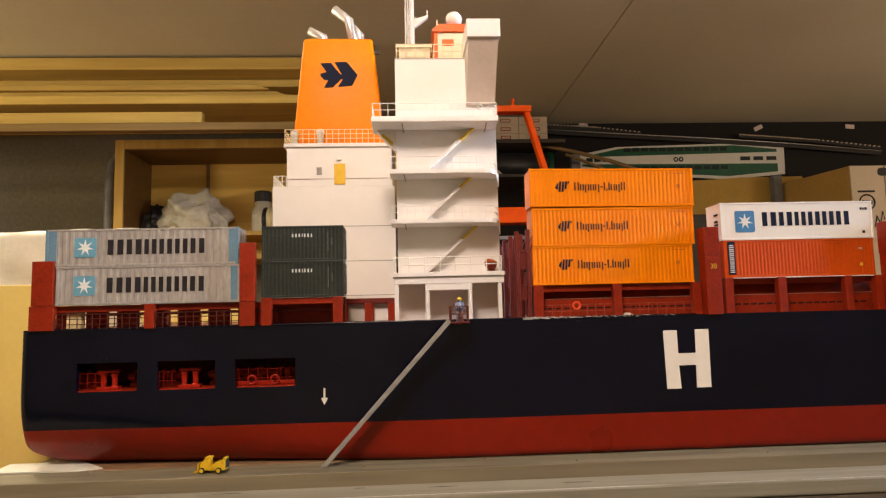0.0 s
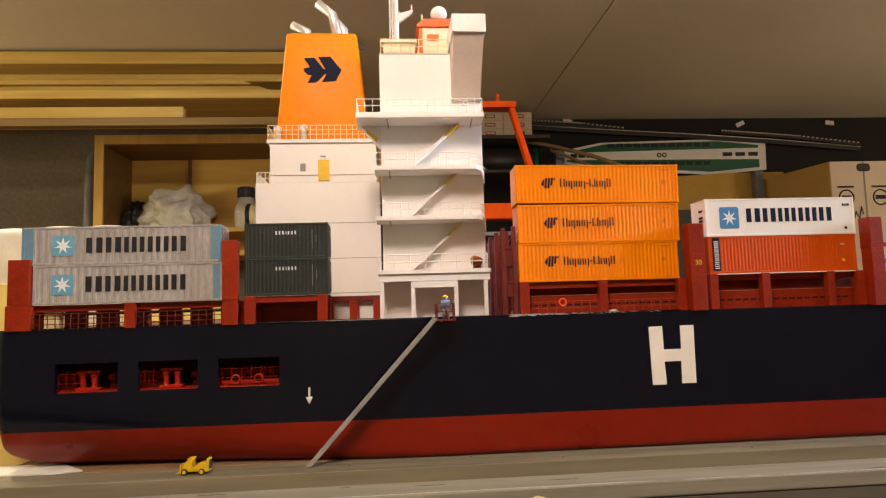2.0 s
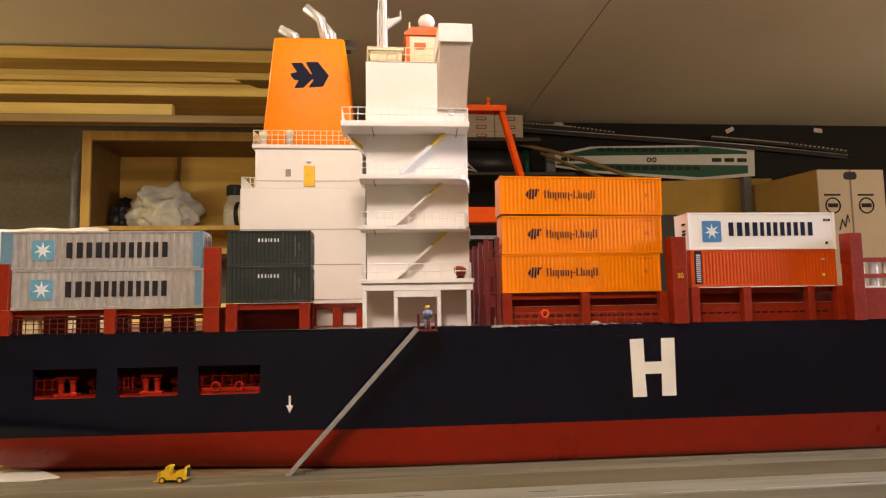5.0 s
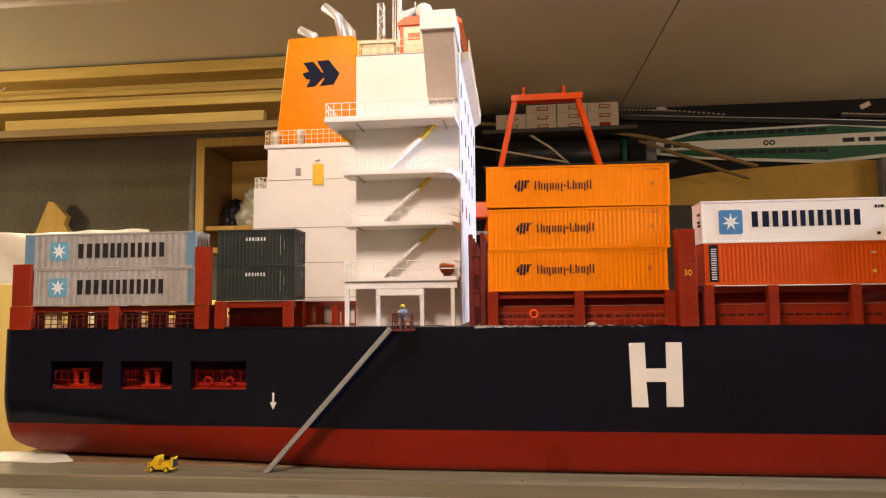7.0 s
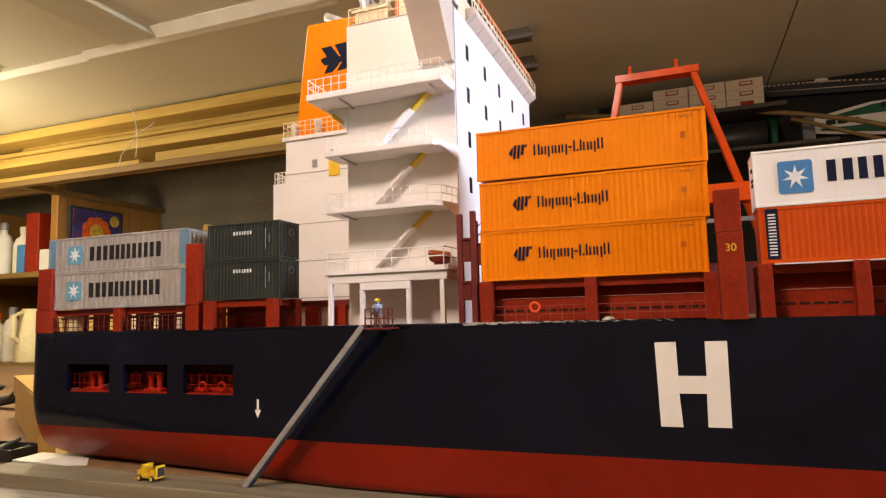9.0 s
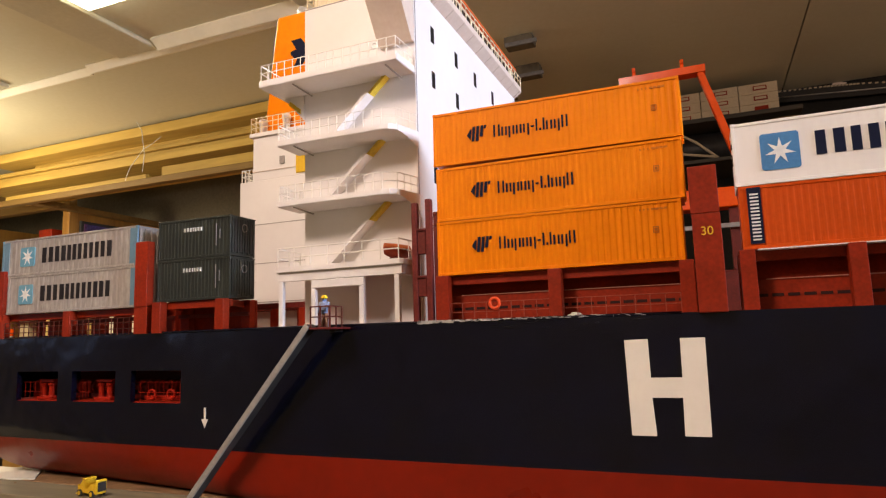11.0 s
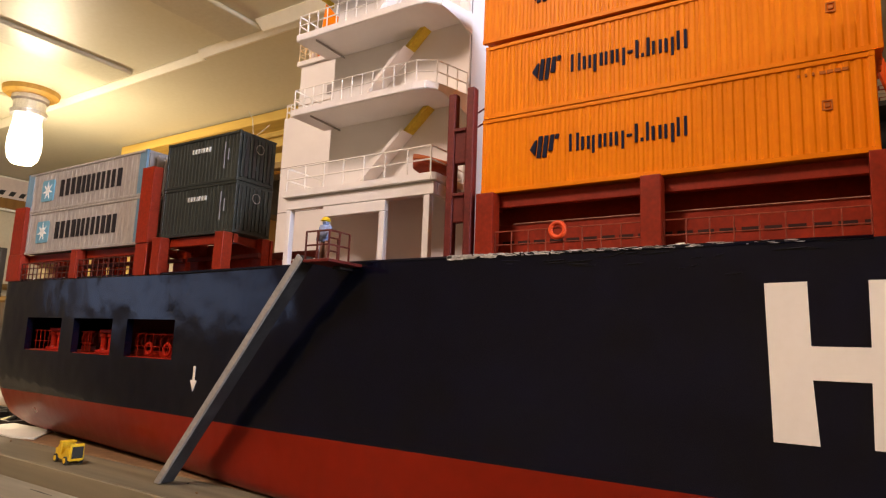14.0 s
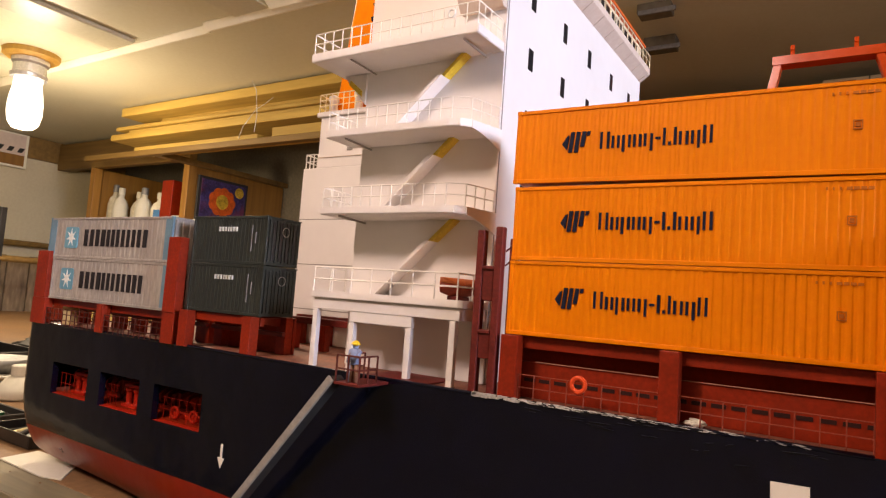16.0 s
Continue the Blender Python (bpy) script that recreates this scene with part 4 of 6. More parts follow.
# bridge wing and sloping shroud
# The shroud faces down; its shade is put into the taupe.
part("wing_shroud", prism(B(), [(0.5195, 0.3560), (0.5530, 0.3085), (0.5568, 0.3085), (0.5568, 0.3560)], "x", 0.0737, 0.0998), "taupe", tower, "sloping panel under the bridge wing, shade in its colour")
part("bridge_wing", box(B(), 0.0722, 0.1015, 0.5170, 0.5700, 0.3562, 0.3725, 0.0006), "white_paint", tower)
bridge = part("bridge", box(B(), 0.0470, 0.1000, 0.5702, 0.8090, 0.3536, 0.3840, 0.0005), "cream", tower, "cream wheelhouse walls")
part("bridge_roof", prism(B(), [(0.0445, 0.3840), (0.1035, 0.3840), (0.1035, 0.3860), (0.0965, 0.3915), (0.0515, 0.3915), (0.0445, 0.3860)], "y", 0.5680, 0.8110), "roof_orange", bridge, "orange-red roof")
part("end_window", box(B(), 0.0540, 0.0650, 0.5697, 0.5704, 0.3705, 0.3770, 0.0002), "roof_orange", bridge)
part("side_stripe", box(B(), 0.0464, 0.0498, 0.5696, 0.5712, 0.3540, 0.3838, 0.0003), "roof_orange", bridge)
first = None
for i in range(15):
    y = 0.585 + i * 0.0146
    if first is None:
        first = part("bridge_window", box(B(), 0.0998, 0.1005, y - 0.0052, y + 0.0052, 0.3725, 0.3805, 0.0002), "glass_dark", bridge)
    else:
        again("bridge_window", first, (0.10015, y, 0.3725), bridge)
# Balcony and ribs are taupe for the shade below the bridge.
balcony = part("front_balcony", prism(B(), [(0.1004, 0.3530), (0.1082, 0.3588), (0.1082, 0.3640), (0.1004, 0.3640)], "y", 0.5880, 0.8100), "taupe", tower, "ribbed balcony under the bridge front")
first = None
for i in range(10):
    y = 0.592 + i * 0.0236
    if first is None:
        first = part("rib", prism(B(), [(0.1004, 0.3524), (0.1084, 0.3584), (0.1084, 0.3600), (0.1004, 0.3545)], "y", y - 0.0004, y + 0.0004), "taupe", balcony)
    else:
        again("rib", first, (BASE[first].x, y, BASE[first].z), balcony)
railing(tower, [(0.1080, 0.5885, 0.3640), (0.1080, 0.8090, 0.3640)], 0.0110, 0.0110, "wire_cream", 0.0004)

# roof gear
railing(tower, [(0.0105, 0.650, TTOP), (0.0105, 0.5582, TTOP), (0.0715, 0.5582, TTOP)], 0.0135, 0.0085, "wire_cream", 0.00042)
part("roof_locker", box(B(), 0.0130, 0.0420, 0.5640, 0.5820, TTOP, 0.3660, 0.0006), "cream", tower)
part("locker_lid", box(B(), 0.0110, 0.0440, 0.5625, 0.5835, 0.3660, 0.3685, 0.0005), "cream", tower)
dome = part("radar_dome", ball(B(), (0.0668, 0.5850, 0.4035), 0.0080, (1, 1, 0.95), 20), "white_paint", tower, "white radome", True)
part("dome_stem", rod(B(), (0.0668, 0.5850, 0.3915), (0.0668, 0.5850, 0.3965), 0.0030, 12), "white_paint", tower)
part("aerial_stub", rod(B(), (0.0500, 0.5760, 0.3915), (0.0500, 0.5760, 0.3990), 0.0007, 8), "wire_cream", tower)
mast = part("mast", rod(B(), (0.0270, 0.6800, TTOP), (0.0270, 0.6800, 0.4900), 0.0036, 12, 0.0024), "wire_white", tower, "white signal mast")
for x in (0.0190, 0.0215):
    part("mast_stay", rod(B(), (x, 0.6780, TTOP), (x + 0.0015, 0.6780, 0.4850), 0.0007, 8), "wire_white", mast)
bm = prism(B(), [(0.0285, 0.4380), (0.0455, 0.4510), (0.0455, 0.4530), (0.0285, 0.4480)], "y", 0.6770, 0.6830)
rod(bm, (0.0445, 0.680, 0.452), (0.0445, 0.680, 0.4600), 0.0008, 8)
rod(bm, (0.0310, 0.680, 0.447), (0.0310, 0.680, 0.4520), 0.0008, 8)
part("mast_arm", bm, "wire_white", mast)


def lattice_mesh(x, y, z0, z1, w):
    bm = B()
    for dx in (-w, w):
        for dy in (-w, w):
            rod(bm, (x + dx, y + dy, z0), (x + dx, y + dy, z1), 0.0005, 6)
    n = 7
    for i in range(n):
        a, b = z0 + (z1 - z0) * i / n, z0 + (z1 - z0) * (i + 1) / n
        s = 1 if i % 2 else -1
        for dy in (-w, w):
            rod(bm, (x - w * s, y + dy, a), (x + w * s, y + dy, b), 0.0004, 6)
            rod(bm, (x - w, y + dy, b), (x + w, y + dy, b), 0.0004, 6)
        for dx in (-w, w):
            rod(bm, (x + dx, y - w * s, a), (x + dx, y + w * s, b), 0.0004, 6)
    return bm


part("lattice_mast", lattice_mesh(0.0225, 0.6020, TTOP, 0.4210, 0.0030), "wire_white", tower, "white lattice mast")

# ---- funnel casing ----
casing = thing("funnel_casing", (-0.055, 0.72, 0.1126), "white stepped engine casing carrying an orange funnel", "deckhouse")
lower = part("lower_block", box(B(), -0.1185, 0.0060, 0.6370, 0.8000, 0.1126, 0.2505, 0.0005), "white_wall", casing)
for z in (0.1386, 0.1735, 0.2092):
    part("seam_line", box(B(), -0.1183, 0.0058, 0.6367, 0.6372, z - 0.0003, z + 0.0003), "seam", lower)
upper = part("upper_block", box(B(), -0.1042, 0.0030, 0.6374, 0.7900, 0.2505, 0.2915, 0.0005), "white_wall", casing)
part("roof_slab", box(B(), -0.1072, 0.0045, 0.6352, 0.7930, 0.2915, 0.2955, 0.0006), "white_paint", casing)
part("casing_door", box(B(), -0.0560, -0.0447, 0.6362, 0.6378, 0.2525, 0.2741, 0.0005), "yellow_door", casing, "yellow door")
part("door_lamp", box(B(), -0.0535, -0.0485, 0.6350, 0.6378, 0.2775, 0.2795, 0.0004), "white_paint", casing)
part("casing_window", box(B(), -0.0740, -0.0688, 0.6364, 0.6378, 0.2630, 0.2705, 0.0003), "seam", casing, "small grey window")
part("rub_strake", box(B(), -0.104, 0.002, 0.6366, 0.6376, 0.2585, 0.2589), "taupe", casing)
railing(casing, [(-0.1060, 0.700, 0.2955), (-0.1060, 0.6365, 0.2955), (0.0035, 0.6365, 0.2955)], 0.0145, 0.0062, "wire_cream", 0.00034, (0.35, 0.68, 1.0))
railing(casing, [(-0.1175, 0.700, 0.2505), (-0.1175, 0.6385, 0.2505), (-0.1050, 0.6385, 0.2505)], 0.0115, 0.0042, "wire_white", 0.0004)
railing(casing, [(0.0040, 0.6385, 0.2505), (0.0055, 0.6600, 0.2505)], 0.0115, 0.0042, "wire_cream", 0.0004)
for x, h in ((-0.0970, 0.0150), (-0.0708, 0.0165)):
    part("ventilator", lathe(B(), (x, 0.6425, 0.2955), [(0.0034, 0), (0.0034, h * 0.6), (0.0036, h * 0.62), (0.0044, h * 0.72), (0.0040, h * 0.92), (0.0020, h)], 16), "white_paint", casing, "white mushroom ventilator", True)


def funnel_mesh():
    bm = B()
    ring_lo = [(-0.1005, 0.6465), (-0.0035, 0.6465), (-0.0035, 0.7550), (-0.1005, 0.7550)]
    ring_hi = [(-0.0895, 0.6515), (-0.0160, 0.6515), (-0.0160, 0.7450), (-0.0895, 0.7450)]
    lo = [bm.verts.new((x, y, 0.2955)) for x, y in ring_lo]
    hi = [bm.verts.new((x, y, 0.4148)) for x, y in ring_hi]
    bm.faces.new(list(reversed(lo)))
    bm.faces.new(hi)
    for i in range(4):
        bm.faces.new((lo[i], lo[(i + 1) % 4], hi[(i + 1) % 4], hi[i]))
    bmesh.ops.bevel(bm, geom=list(bm.edges), offset=0.0035, segments=4, affect="EDGES", profile=0.5)
    return bm


funnel = part("funnel", funnel_mesh(), "funnel_orange", casing, "tall orange funnel with rounded edges", True)
part("funnel_top", box(B(), -0.084, -0.026, 0.658, 0.738, 0.4146, 0.4170, 0.0008), "funnel_orange", funnel)


def funnel_mark():
    """Plain dark chevrons: the line's mark as bare shapes."""
    bm = B()
    cz = 0.3732
    outline = [(0.01, 0.94), (0.29, 0.96), (0.53, 0.53), (0.57, 0.52), (0.39, 0.98), (0.71, 1.0), (1.0, 0.49), (0.85, 0.08), (0.48, 0.04), (0.61, 0.33), (0.56, 0.34), (0.34, 0.03), (0.11, 0.01), (0.22, 0.30), (0.11, 0.31), (0.02, 0.44), (0.0, 0.54), (0.17, 0.60)]
    prism(bm, [(-0.0715 + 0.0395 * u, cz + 0.0290 * (v - 0.5)) for u, v in outline], "y", 0.6478, 0.6520)
    for v in bm.verts:
        v.co.y = (0.6494 if v.co.y < 0.65 else 0.6520) + (v.co.z - cz) * (0.005 / 0.117) - 0.0004
    return bm


part("funnel_mark", funnel_mark(), "ink_navy", funnel, "dark blue chevron mark")
for pts, r in (([(-0.0375, 0.690, 0.416), (-0.0440, 0.690, 0.4520), (-0.0610, 0.690, 0.4655)], 0.0052), ([(-0.0305, 0.702, 0.416), (-0.0325, 0.702, 0.4400), (-0.0440, 0.702, 0.4530)], 0.0045), ([(-0.0690, 0.690, 0.416), (-0.0725, 0.690, 0.4320), (-0.0890, 0.690, 0.4400)], 0.0048)):
    part("exhaust_pipe", tube(B(), pts, r, 16), "silver", funnel, "bent silver exhaust pipe", True)

# ---- container stands and lashing bridges ----


def hatch_frame(label, x0, x1, posts, top, y0=0.5265, depth=0.034, gaps=False, coaming=False):
    """A red steel stand for containers: posts, top beams, back plate."""
    t = thing("container_stand", ((x0 + x1) / 2, y0 + depth / 2, 0.1124), label, "stand", "container stands on deck")
    for a, b in posts:
        part("post", box(B(), a, b, y0, y0 + 0.0065, 0.1124, top, 0.0003), "red_paint", t)
        part("back_post", box(B(), a, b, y0 + depth - 0.006, y0 + depth, 0.1124, top, 0.0003), "red_paint", t)
        part("bracket", prism(B(), [(y0 + 0.0066, top - 0.0005), (y0 + depth - 0.0062, top - 0.0005), (y0 + depth - 0.0062, top - 0.006), (y0 + 0.0066, top - 0.0035)], "x", a + 0.001, a + 0.003), "red_paint", t)
    part("top_beam", box(B(), x0, x1, y0 + 0.0070, y0 + 0.0100, top - 0.0055, top - 0.0002, 0.0003), "red_paint", t)
    if gaps:
        n = 7
        for i in range(n):
            a = x0 + (x1 - x0) * i / n
            part("back_plate", box(B(), a + 0.0035, a + (x1 - x0) / n - 0.0035, y0 + depth + 0.0003, y0 + depth + 0.0025, 0.1124, top - 0.0002, 0.0003), "red_paint", t)
    elif coaming:
        low = part("coaming", box(B(), x0 + 0.0002, x1 - 0.0002, y0 + 0.0130, y0 + 0.0146, 0.1124, 0.1285, 0.0003), "red_paint", t, "red coaming wall with slots")
        part("upper_coaming", prism(B(), [(y0 + 0.0150, 0.1284), (y0 + 0.0166, 0.1284), (y0 + 0.0236, top - 0.0003), (y0 + 0.0220, top - 0.0003)], "x", x0 + 0.0002, x1 - 0.0002), "red_paint", t)
        part("ledge_wire", rod(B(), (x0 + 0.012, y0 + 0.0124, 0.1287), (x1 - 0.002, y0 + 0.0124, 0.1287), 0.00022, 6), "ledge_pink", t, "pale worn ledge line")
        slot = None
        for i in range(int((x1 - x0) / 0.0072)):
            x = x0 + 0.0095 + 0.0072 * i
            if x > x1 - 0.004:
                break
            if slot is None:
                slot = part("slot", box(B(), x - 0.0027, x + 0.0027, y0 + 0.0127, y0 + 0.0134, 0.1197, 0.1213), "slot_dark", low)
            else:
                again("slot", slot, (x, BASE[slot].y, BASE[slot].z), low)
    else:
        part("back_plate", box(B(), x0, x1, y0 + depth + 0.0003, y0 + depth + 0.0025, 0.1124, top - 0.0002, 0.0003), "red_paint", t)
    if not coaming:
        part("middle_beam", box(B(), x0, x1, y0 + depth - 0.0085, y0 + depth - 0.0062, 0.1235, 0.1262, 0.0002), "red_dark", t)
    return t


fr = hatch_frame("red container stand under the three orange containers", 0.1240, 0.2697, ((0.1240, 0.1322), (0.1927, 0.2001), (0.2622, 0.2697)), 0.1403, coaming=True)
railing(fr, [(0.1325, 0.5290, 0.1126), (0.1925, 0.5290, 0.1126)], 0.0110, 0.0075, "wire_rail", 0.00022)
railing(fr, [(0.2003, 0.5290, 0.1126), (0.2620, 0.5290, 0.1126)], 0.0110, 0.0075, "wire_rail", 0.00022)
fr = hatch_frame("red container stand under the white and rust-red containers", 0.2912, 0.4330, ((0.2912, 0.2985), (0.3385, 0.3460), (0.3990, 0.4055), (0.4265, 0.4335)), 0.1432, coaming=True)
part("white_ledge", box(B(), 0.3000, 0.4262, 0.5275, 0.5330, 0.1427, 0.1434, 0.0001), "box_white", fr, "thin white ledge strip")
fr = hatch_frame("red container stand with wire rails under grey containers", -0.2913, -0.1096, ((-0.2905, -0.2712), (-0.1990, -0.1912), (-0.1222, -0.1096)), 0.1325, gaps=True)
railing(fr, [(-0.2708, 0.5285, 0.1126), (-0.1993, 0.5285, 0.1126)], 0.0125, 0.0060, "wire_red", 0.00036, (0.35, 0.7, 1.0))
railing(fr, [(-0.1908, 0.5285, 0.1126), (-0.1226, 0.5285, 0.1126)], 0.0125, 0.0060, "wire_red", 0.00036, (0.35, 0.7, 1.0))
part("corner_tower", box(B(), -0.2890, -0.2722, 0.5262, 0.5320, 0.1326, 0.1692, 0.0003), "red_paint", fr)
part("corner_tower", box(B(), -0.1222, -0.1096, 0.5260, 0.5325, 0.1326, 0.1815, 0.0003), "red_paint", fr)
fr = hatch_frame("open red container stand under the green containers", -0.1045, -0.0375, ((-0.1045, -0.0962), (-0.0455, -0.0378)), 0.1352)
for k in (1, 2):
    t = thing("container_stand", (-0.055, 0.562 + 0.034 * k, 0.1124), "low red container stand standing empty on deck", "stand", "container stands on deck")
    for a in (-0.105, -0.078, -0.050, -0.024, -0.002):
        part("post", box(B(), a, a + 0.007, 0.562 + 0.034 * k, 0.568 + 0.034 * k, 0.1124, 0.1300, 0.0003), "red_paint", t)
    part("top_beam", box(B(), -0.105, 0.005, 0.5622 + 0.034 * k, 0.5678 + 0.034 * k, 0.1300, 0.1345, 0.0003), "red_dark", t)


def lashing_frame(y):
    t = thing("lashing_bridge", (0.1166, y, 0.1124), "slim dark red lashing bridge with cross plates on deck", "lashing bridge", "lashing bridges")
    for a, b, h in ((0.1092, 0.1128, 0.1870), (0.1186, 0.1222, 0.1885)):
        part("upright", box(B(), a, b, y, y + 0.0044, 0.1124, h, 0.0006), "red_dark", t)
    for z0, z1 in ((0.1285, 0.1415), (0.1545, 0.1705)):
        part("cross_plate", box(B(), 0.1129, 0.1185, y + 0.0006, y + 0.0038, z0, z1, 0.0005), "red_dark", t)
        part("cross_ledge", box(B(), 0.1129, 0.1185, y - 0.0004, y + 0.0005, z1 - 0.0016, z1 - 0.0002, 0.0002), "red_dark", t)
    for za, zb in ((0.1710, 0.1775), (0.1775, 0.1840)):
        part("cross_wire", rod(B(), (0.1224, y + 0.0040, za), (0.1262, y + 0.0110, zb), 0.0004, 6), "red_dark", t)
    return t


lash = lashing_frame(0.5255)
for k in range(1, 9):
    copy_thing(lash, Matrix.Translation(Vector((0.1166, 0.5255 + 0.034 * k, 0.1124))))


def cell_post(x0, x1, top, shoulder, number):
    t = thing("cell_guide_post", ((x0 + x1) / 2, 0.523, 0.1124), "tall red cell guide post" + (" marked with a yellow number 30" if number else " beside the stacked containers"), "post", "cell guide posts")
    body = part("post_body", box(B(), x0, x1, 0.5175, 0.5300, 0.1124, shoulder, 0.0004), "red_paint", t)
    part("post_head", box(B(), x0 - 0.0003, x1 - 0.0002, 0.5172, 0.5303, shoulder, top, 0.0004), "red_paint", t)
    if number:
        cu = bpy.data.curves.new("bay_number", "FONT")
        cu.body, cu.size, cu.extrude, cu.align_x, cu.align_y = "30", 0.0062, 0.0001, "CENTER", "CENTER"
        tmp = bpy.data.objects.new("bay_number", cu)
        scene.collection.objects.link(tmp)
        me = bpy.data.meshes.new_from_object(tmp)
        bpy.data.objects.remove(tmp)
        me.materials.append(M["yellow_door"])
        ob = new("bay_number", me)
        ob.parent = t
        ob.matrix_local = pose(0, 0.5170 - 0.523, 0.1530 - 0.1124, 90, 0, 0)
        tagged(ob, "yellow number 30")
    return t


cell_post(0.2703, 0.2838, 0.1868, 0.1622, True)
cell_post(0.4345, 0.4465, 0.1895, 0.1622, False)
far = thing("hatch_block", (0.53, 0.545, 0.1124), "red hatch block topped by short pale pipes on deck", "hatch block")
part("block", box(B(), 0.4475, 0.6200, 0.5270, 0.5700, 0.1124, 0.1405, 0.0004), "red_paint", far)
part("white_ledge", box(B(), 0.4475, 0.6200, 0.5265, 0.5700, 0.1406, 0.1422, 0.0003), "box_white", far)
first = None
for i in range(12):
    x = 0.455 + 0.0135 * i
    if first is None:
        first = part("pipe", rod(B(), (x, 0.550, 0.1423), (x, 0.550, 0.1690), 0.0038, 14), "silver", far)
    else:
        again("pipe", first, (x, 0.550, 0.1423), far)
for z in (0.1500, 0.1650):
    part("pipe_rail", box(B(), 0.4478, 0.6200, 0.5430, 0.5455, z, z + 0.004, 0.0003), "red_paint", far)

lb = thing("lifebuoy", (0.1605, 0.5280, 0.1185), "bright orange ring lifebuoy on the wire railing", "lifebuoy")
part("ring", ring(B(), (0.1605, 0.5278, 0.1226), 0.0029, 0.00095, 24, 10), "life_orange", lb, "", True)

whole("tissue_scrap", crumpled(0.2015, 0.2095, 0.5300, 0.5345, 0.1126, 0.1160, 2.1), "paper", "small crumpled white tissue scrap on deck behind the rail", "scrap", smooth=True)

dl = thing("deck_locker", (-0.2608, 0.5400, 0.1124), "small pale cream locker box on the stern deck", "locker")
part("locker_body", box(B(), -0.2668, -0.2548, 0.5380, 0.5450, 0.1125, 0.1262, 0.0008), "jar_yellow", dl)
part("lid", box(B(), -0.2672, -0.2544, 0.5376, 0.5454, 0.1263, 0.1280, 0.0005), "paper", dl)

# ---- containers ----


def corrugated(x0, x1, y, z0, z1, ribs, depth):
    """A pressed side wall: trapezoid ribs standing upright, facing the quay."""
    bm = B()
    xs, ys = [], []
    pitch = (x1 - x0) / ribs
    for i in range(ribs):
        a = x0 + i * pitch
        for k, d in ((0.0, 0), (0.36, 0), (0.54, 1), (0.82, 1)):
            xs.append(a + k * pitch)
            ys.append(y + depth * d)
    xs.append(x1)
    ys.append(y)
    lo = [bm.verts.new((a, b, z0)) for a, b in zip(xs, ys)]
    hi = [bm.verts.new((a, b, z1)) for a, b in zip(xs, ys)]
    for i in range(len(xs) - 1):
        bm.faces.new((lo[i], lo[i + 1], hi[i + 1], hi[i]))
    return bm


def container(label, x0, x1, y0, z0, z1, body, ribs, depth=0.0006, post=None, frame_w=0.0016, width=0.0280, group="stacked containers"):
    t = thing("container", ((x0 + x1) / 2, y0 + width / 2, z0), label, "container", group)
    y1 = y0 + width
    part("inner_box", box(B(), x0 + 0.0008, x1 - 0.0008, y0 + 0.0014, y1 - 0.0004, z0 + 0.0004, z1 - 0.0006), body, t)
    part("side_wall", corrugated(x0 + frame_w, x1 - frame_w, y0 + 0.0004, z0 + 0.0018, z1 - 0.0016, ribs, depth), body, t)
    part("top_rail", box(B(), x0, x1, y0, y0 + 0.0012, z1 - 0.0016, z1, 0.0002), body, t)
    part("bottom_rail", box(B(), x0, x1, y0, y0 + 0.0012, z0, z0 + 0.0018, 0.0002), body, t)
    for a, b in ((x0, x0 + frame_w), (x1 - frame_w, x1)):
        part("corner_post", box(B(), a, b, y0 - 0.0001, y0 + 0.0014, z0 + 0.0001, z1 - 0.0001, 0.0002), post or body, t)
        for za, zb in ((z0, z0 + 0.0016), (z1 - 0.0016, z1)):
            part("corner_casting", box(B(), a - 0.0001, a + 0.0021 if a == x0 else b + 0.0001, y0 - 0.0003, y0 + 0.0018, za - 0.00002, zb + 0.0001, 0.0002), post or body, t)
    part("roof", box(B(), x0 + 0.0004, x1 - 0.0004, y0 + 0.0004, y1, z1 - 0.0008, z1 - 0.0001), body, t)
    # door end
    first = None
    for i in range(5):
        y = y0 + 0.0030 + i * (width - 0.006) / 4
        if first is None:
            first = part("door_rib", box(B(), x1 - 0.0009, x1 + 0.0002, y - 0.0009, y + 0.0009, z0 + 0.0022, z1 - 0.0020, 0.0002), body, t)
        else:
            again("door_rib", first, (BASE[first].x, y, BASE[first].z), t)
    return t


def bars(t, x, z, h, widths, gap, y, material, name, label, thin=0.0002):
    """Writing shown as a row of plain upright bars."""
    for i, w in enumerate(widths):
        for k in ((0.02, 0.35), (0.60, 0.95)) if w > 0.005 else ((0.0, 1.0),):
            part(name, box(B(), x + w * k[0], x + w * k[1], y - thin, y + 0.0006, z, z + h), material, t, label if i == 0 else "")
        x += w + gap
    return x


def star_mark(t, x0, x1, z0, z1, y, plate):
    p = part("mark_plate", prism(B(), rounded(x0, x1, z0, z1, 0.0016), "y", y - 0.0002, y + 0.0006), plate, t, "plain blue square mark")
    cx, cz, r = (x0 + x1) / 2, (z0 + z1) / 2, (x1 - x0) * 0.40
    pts = []
    for i in range(14):
        a = math.pi / 2 + math.pi * i / 7
        k = r if i % 2 == 0 else r * 0.36
        pts.append((cx + k * math.cos(a), cz + k * math.sin(a)))
    part("mark_star", prism(B(), pts, "y", y - 0.0004, y - 0.0001), "ink_white", p)
    return p


def rounded(x0, x1, z0, z1, r):
    pts = []
    for cx, cz, a0 in ((x1 - r, z1 - r, 0), (x0 + r, z1 - r, 90), (x0 + r, z0 + r, 180), (x1 - r, z0 + r, 270)):
        for k in range(5):
            a = radians(a0 + 22.5 * k)
            pts.append((cx + r * math.cos(a), cz + r * math.sin(a)))
    return pts


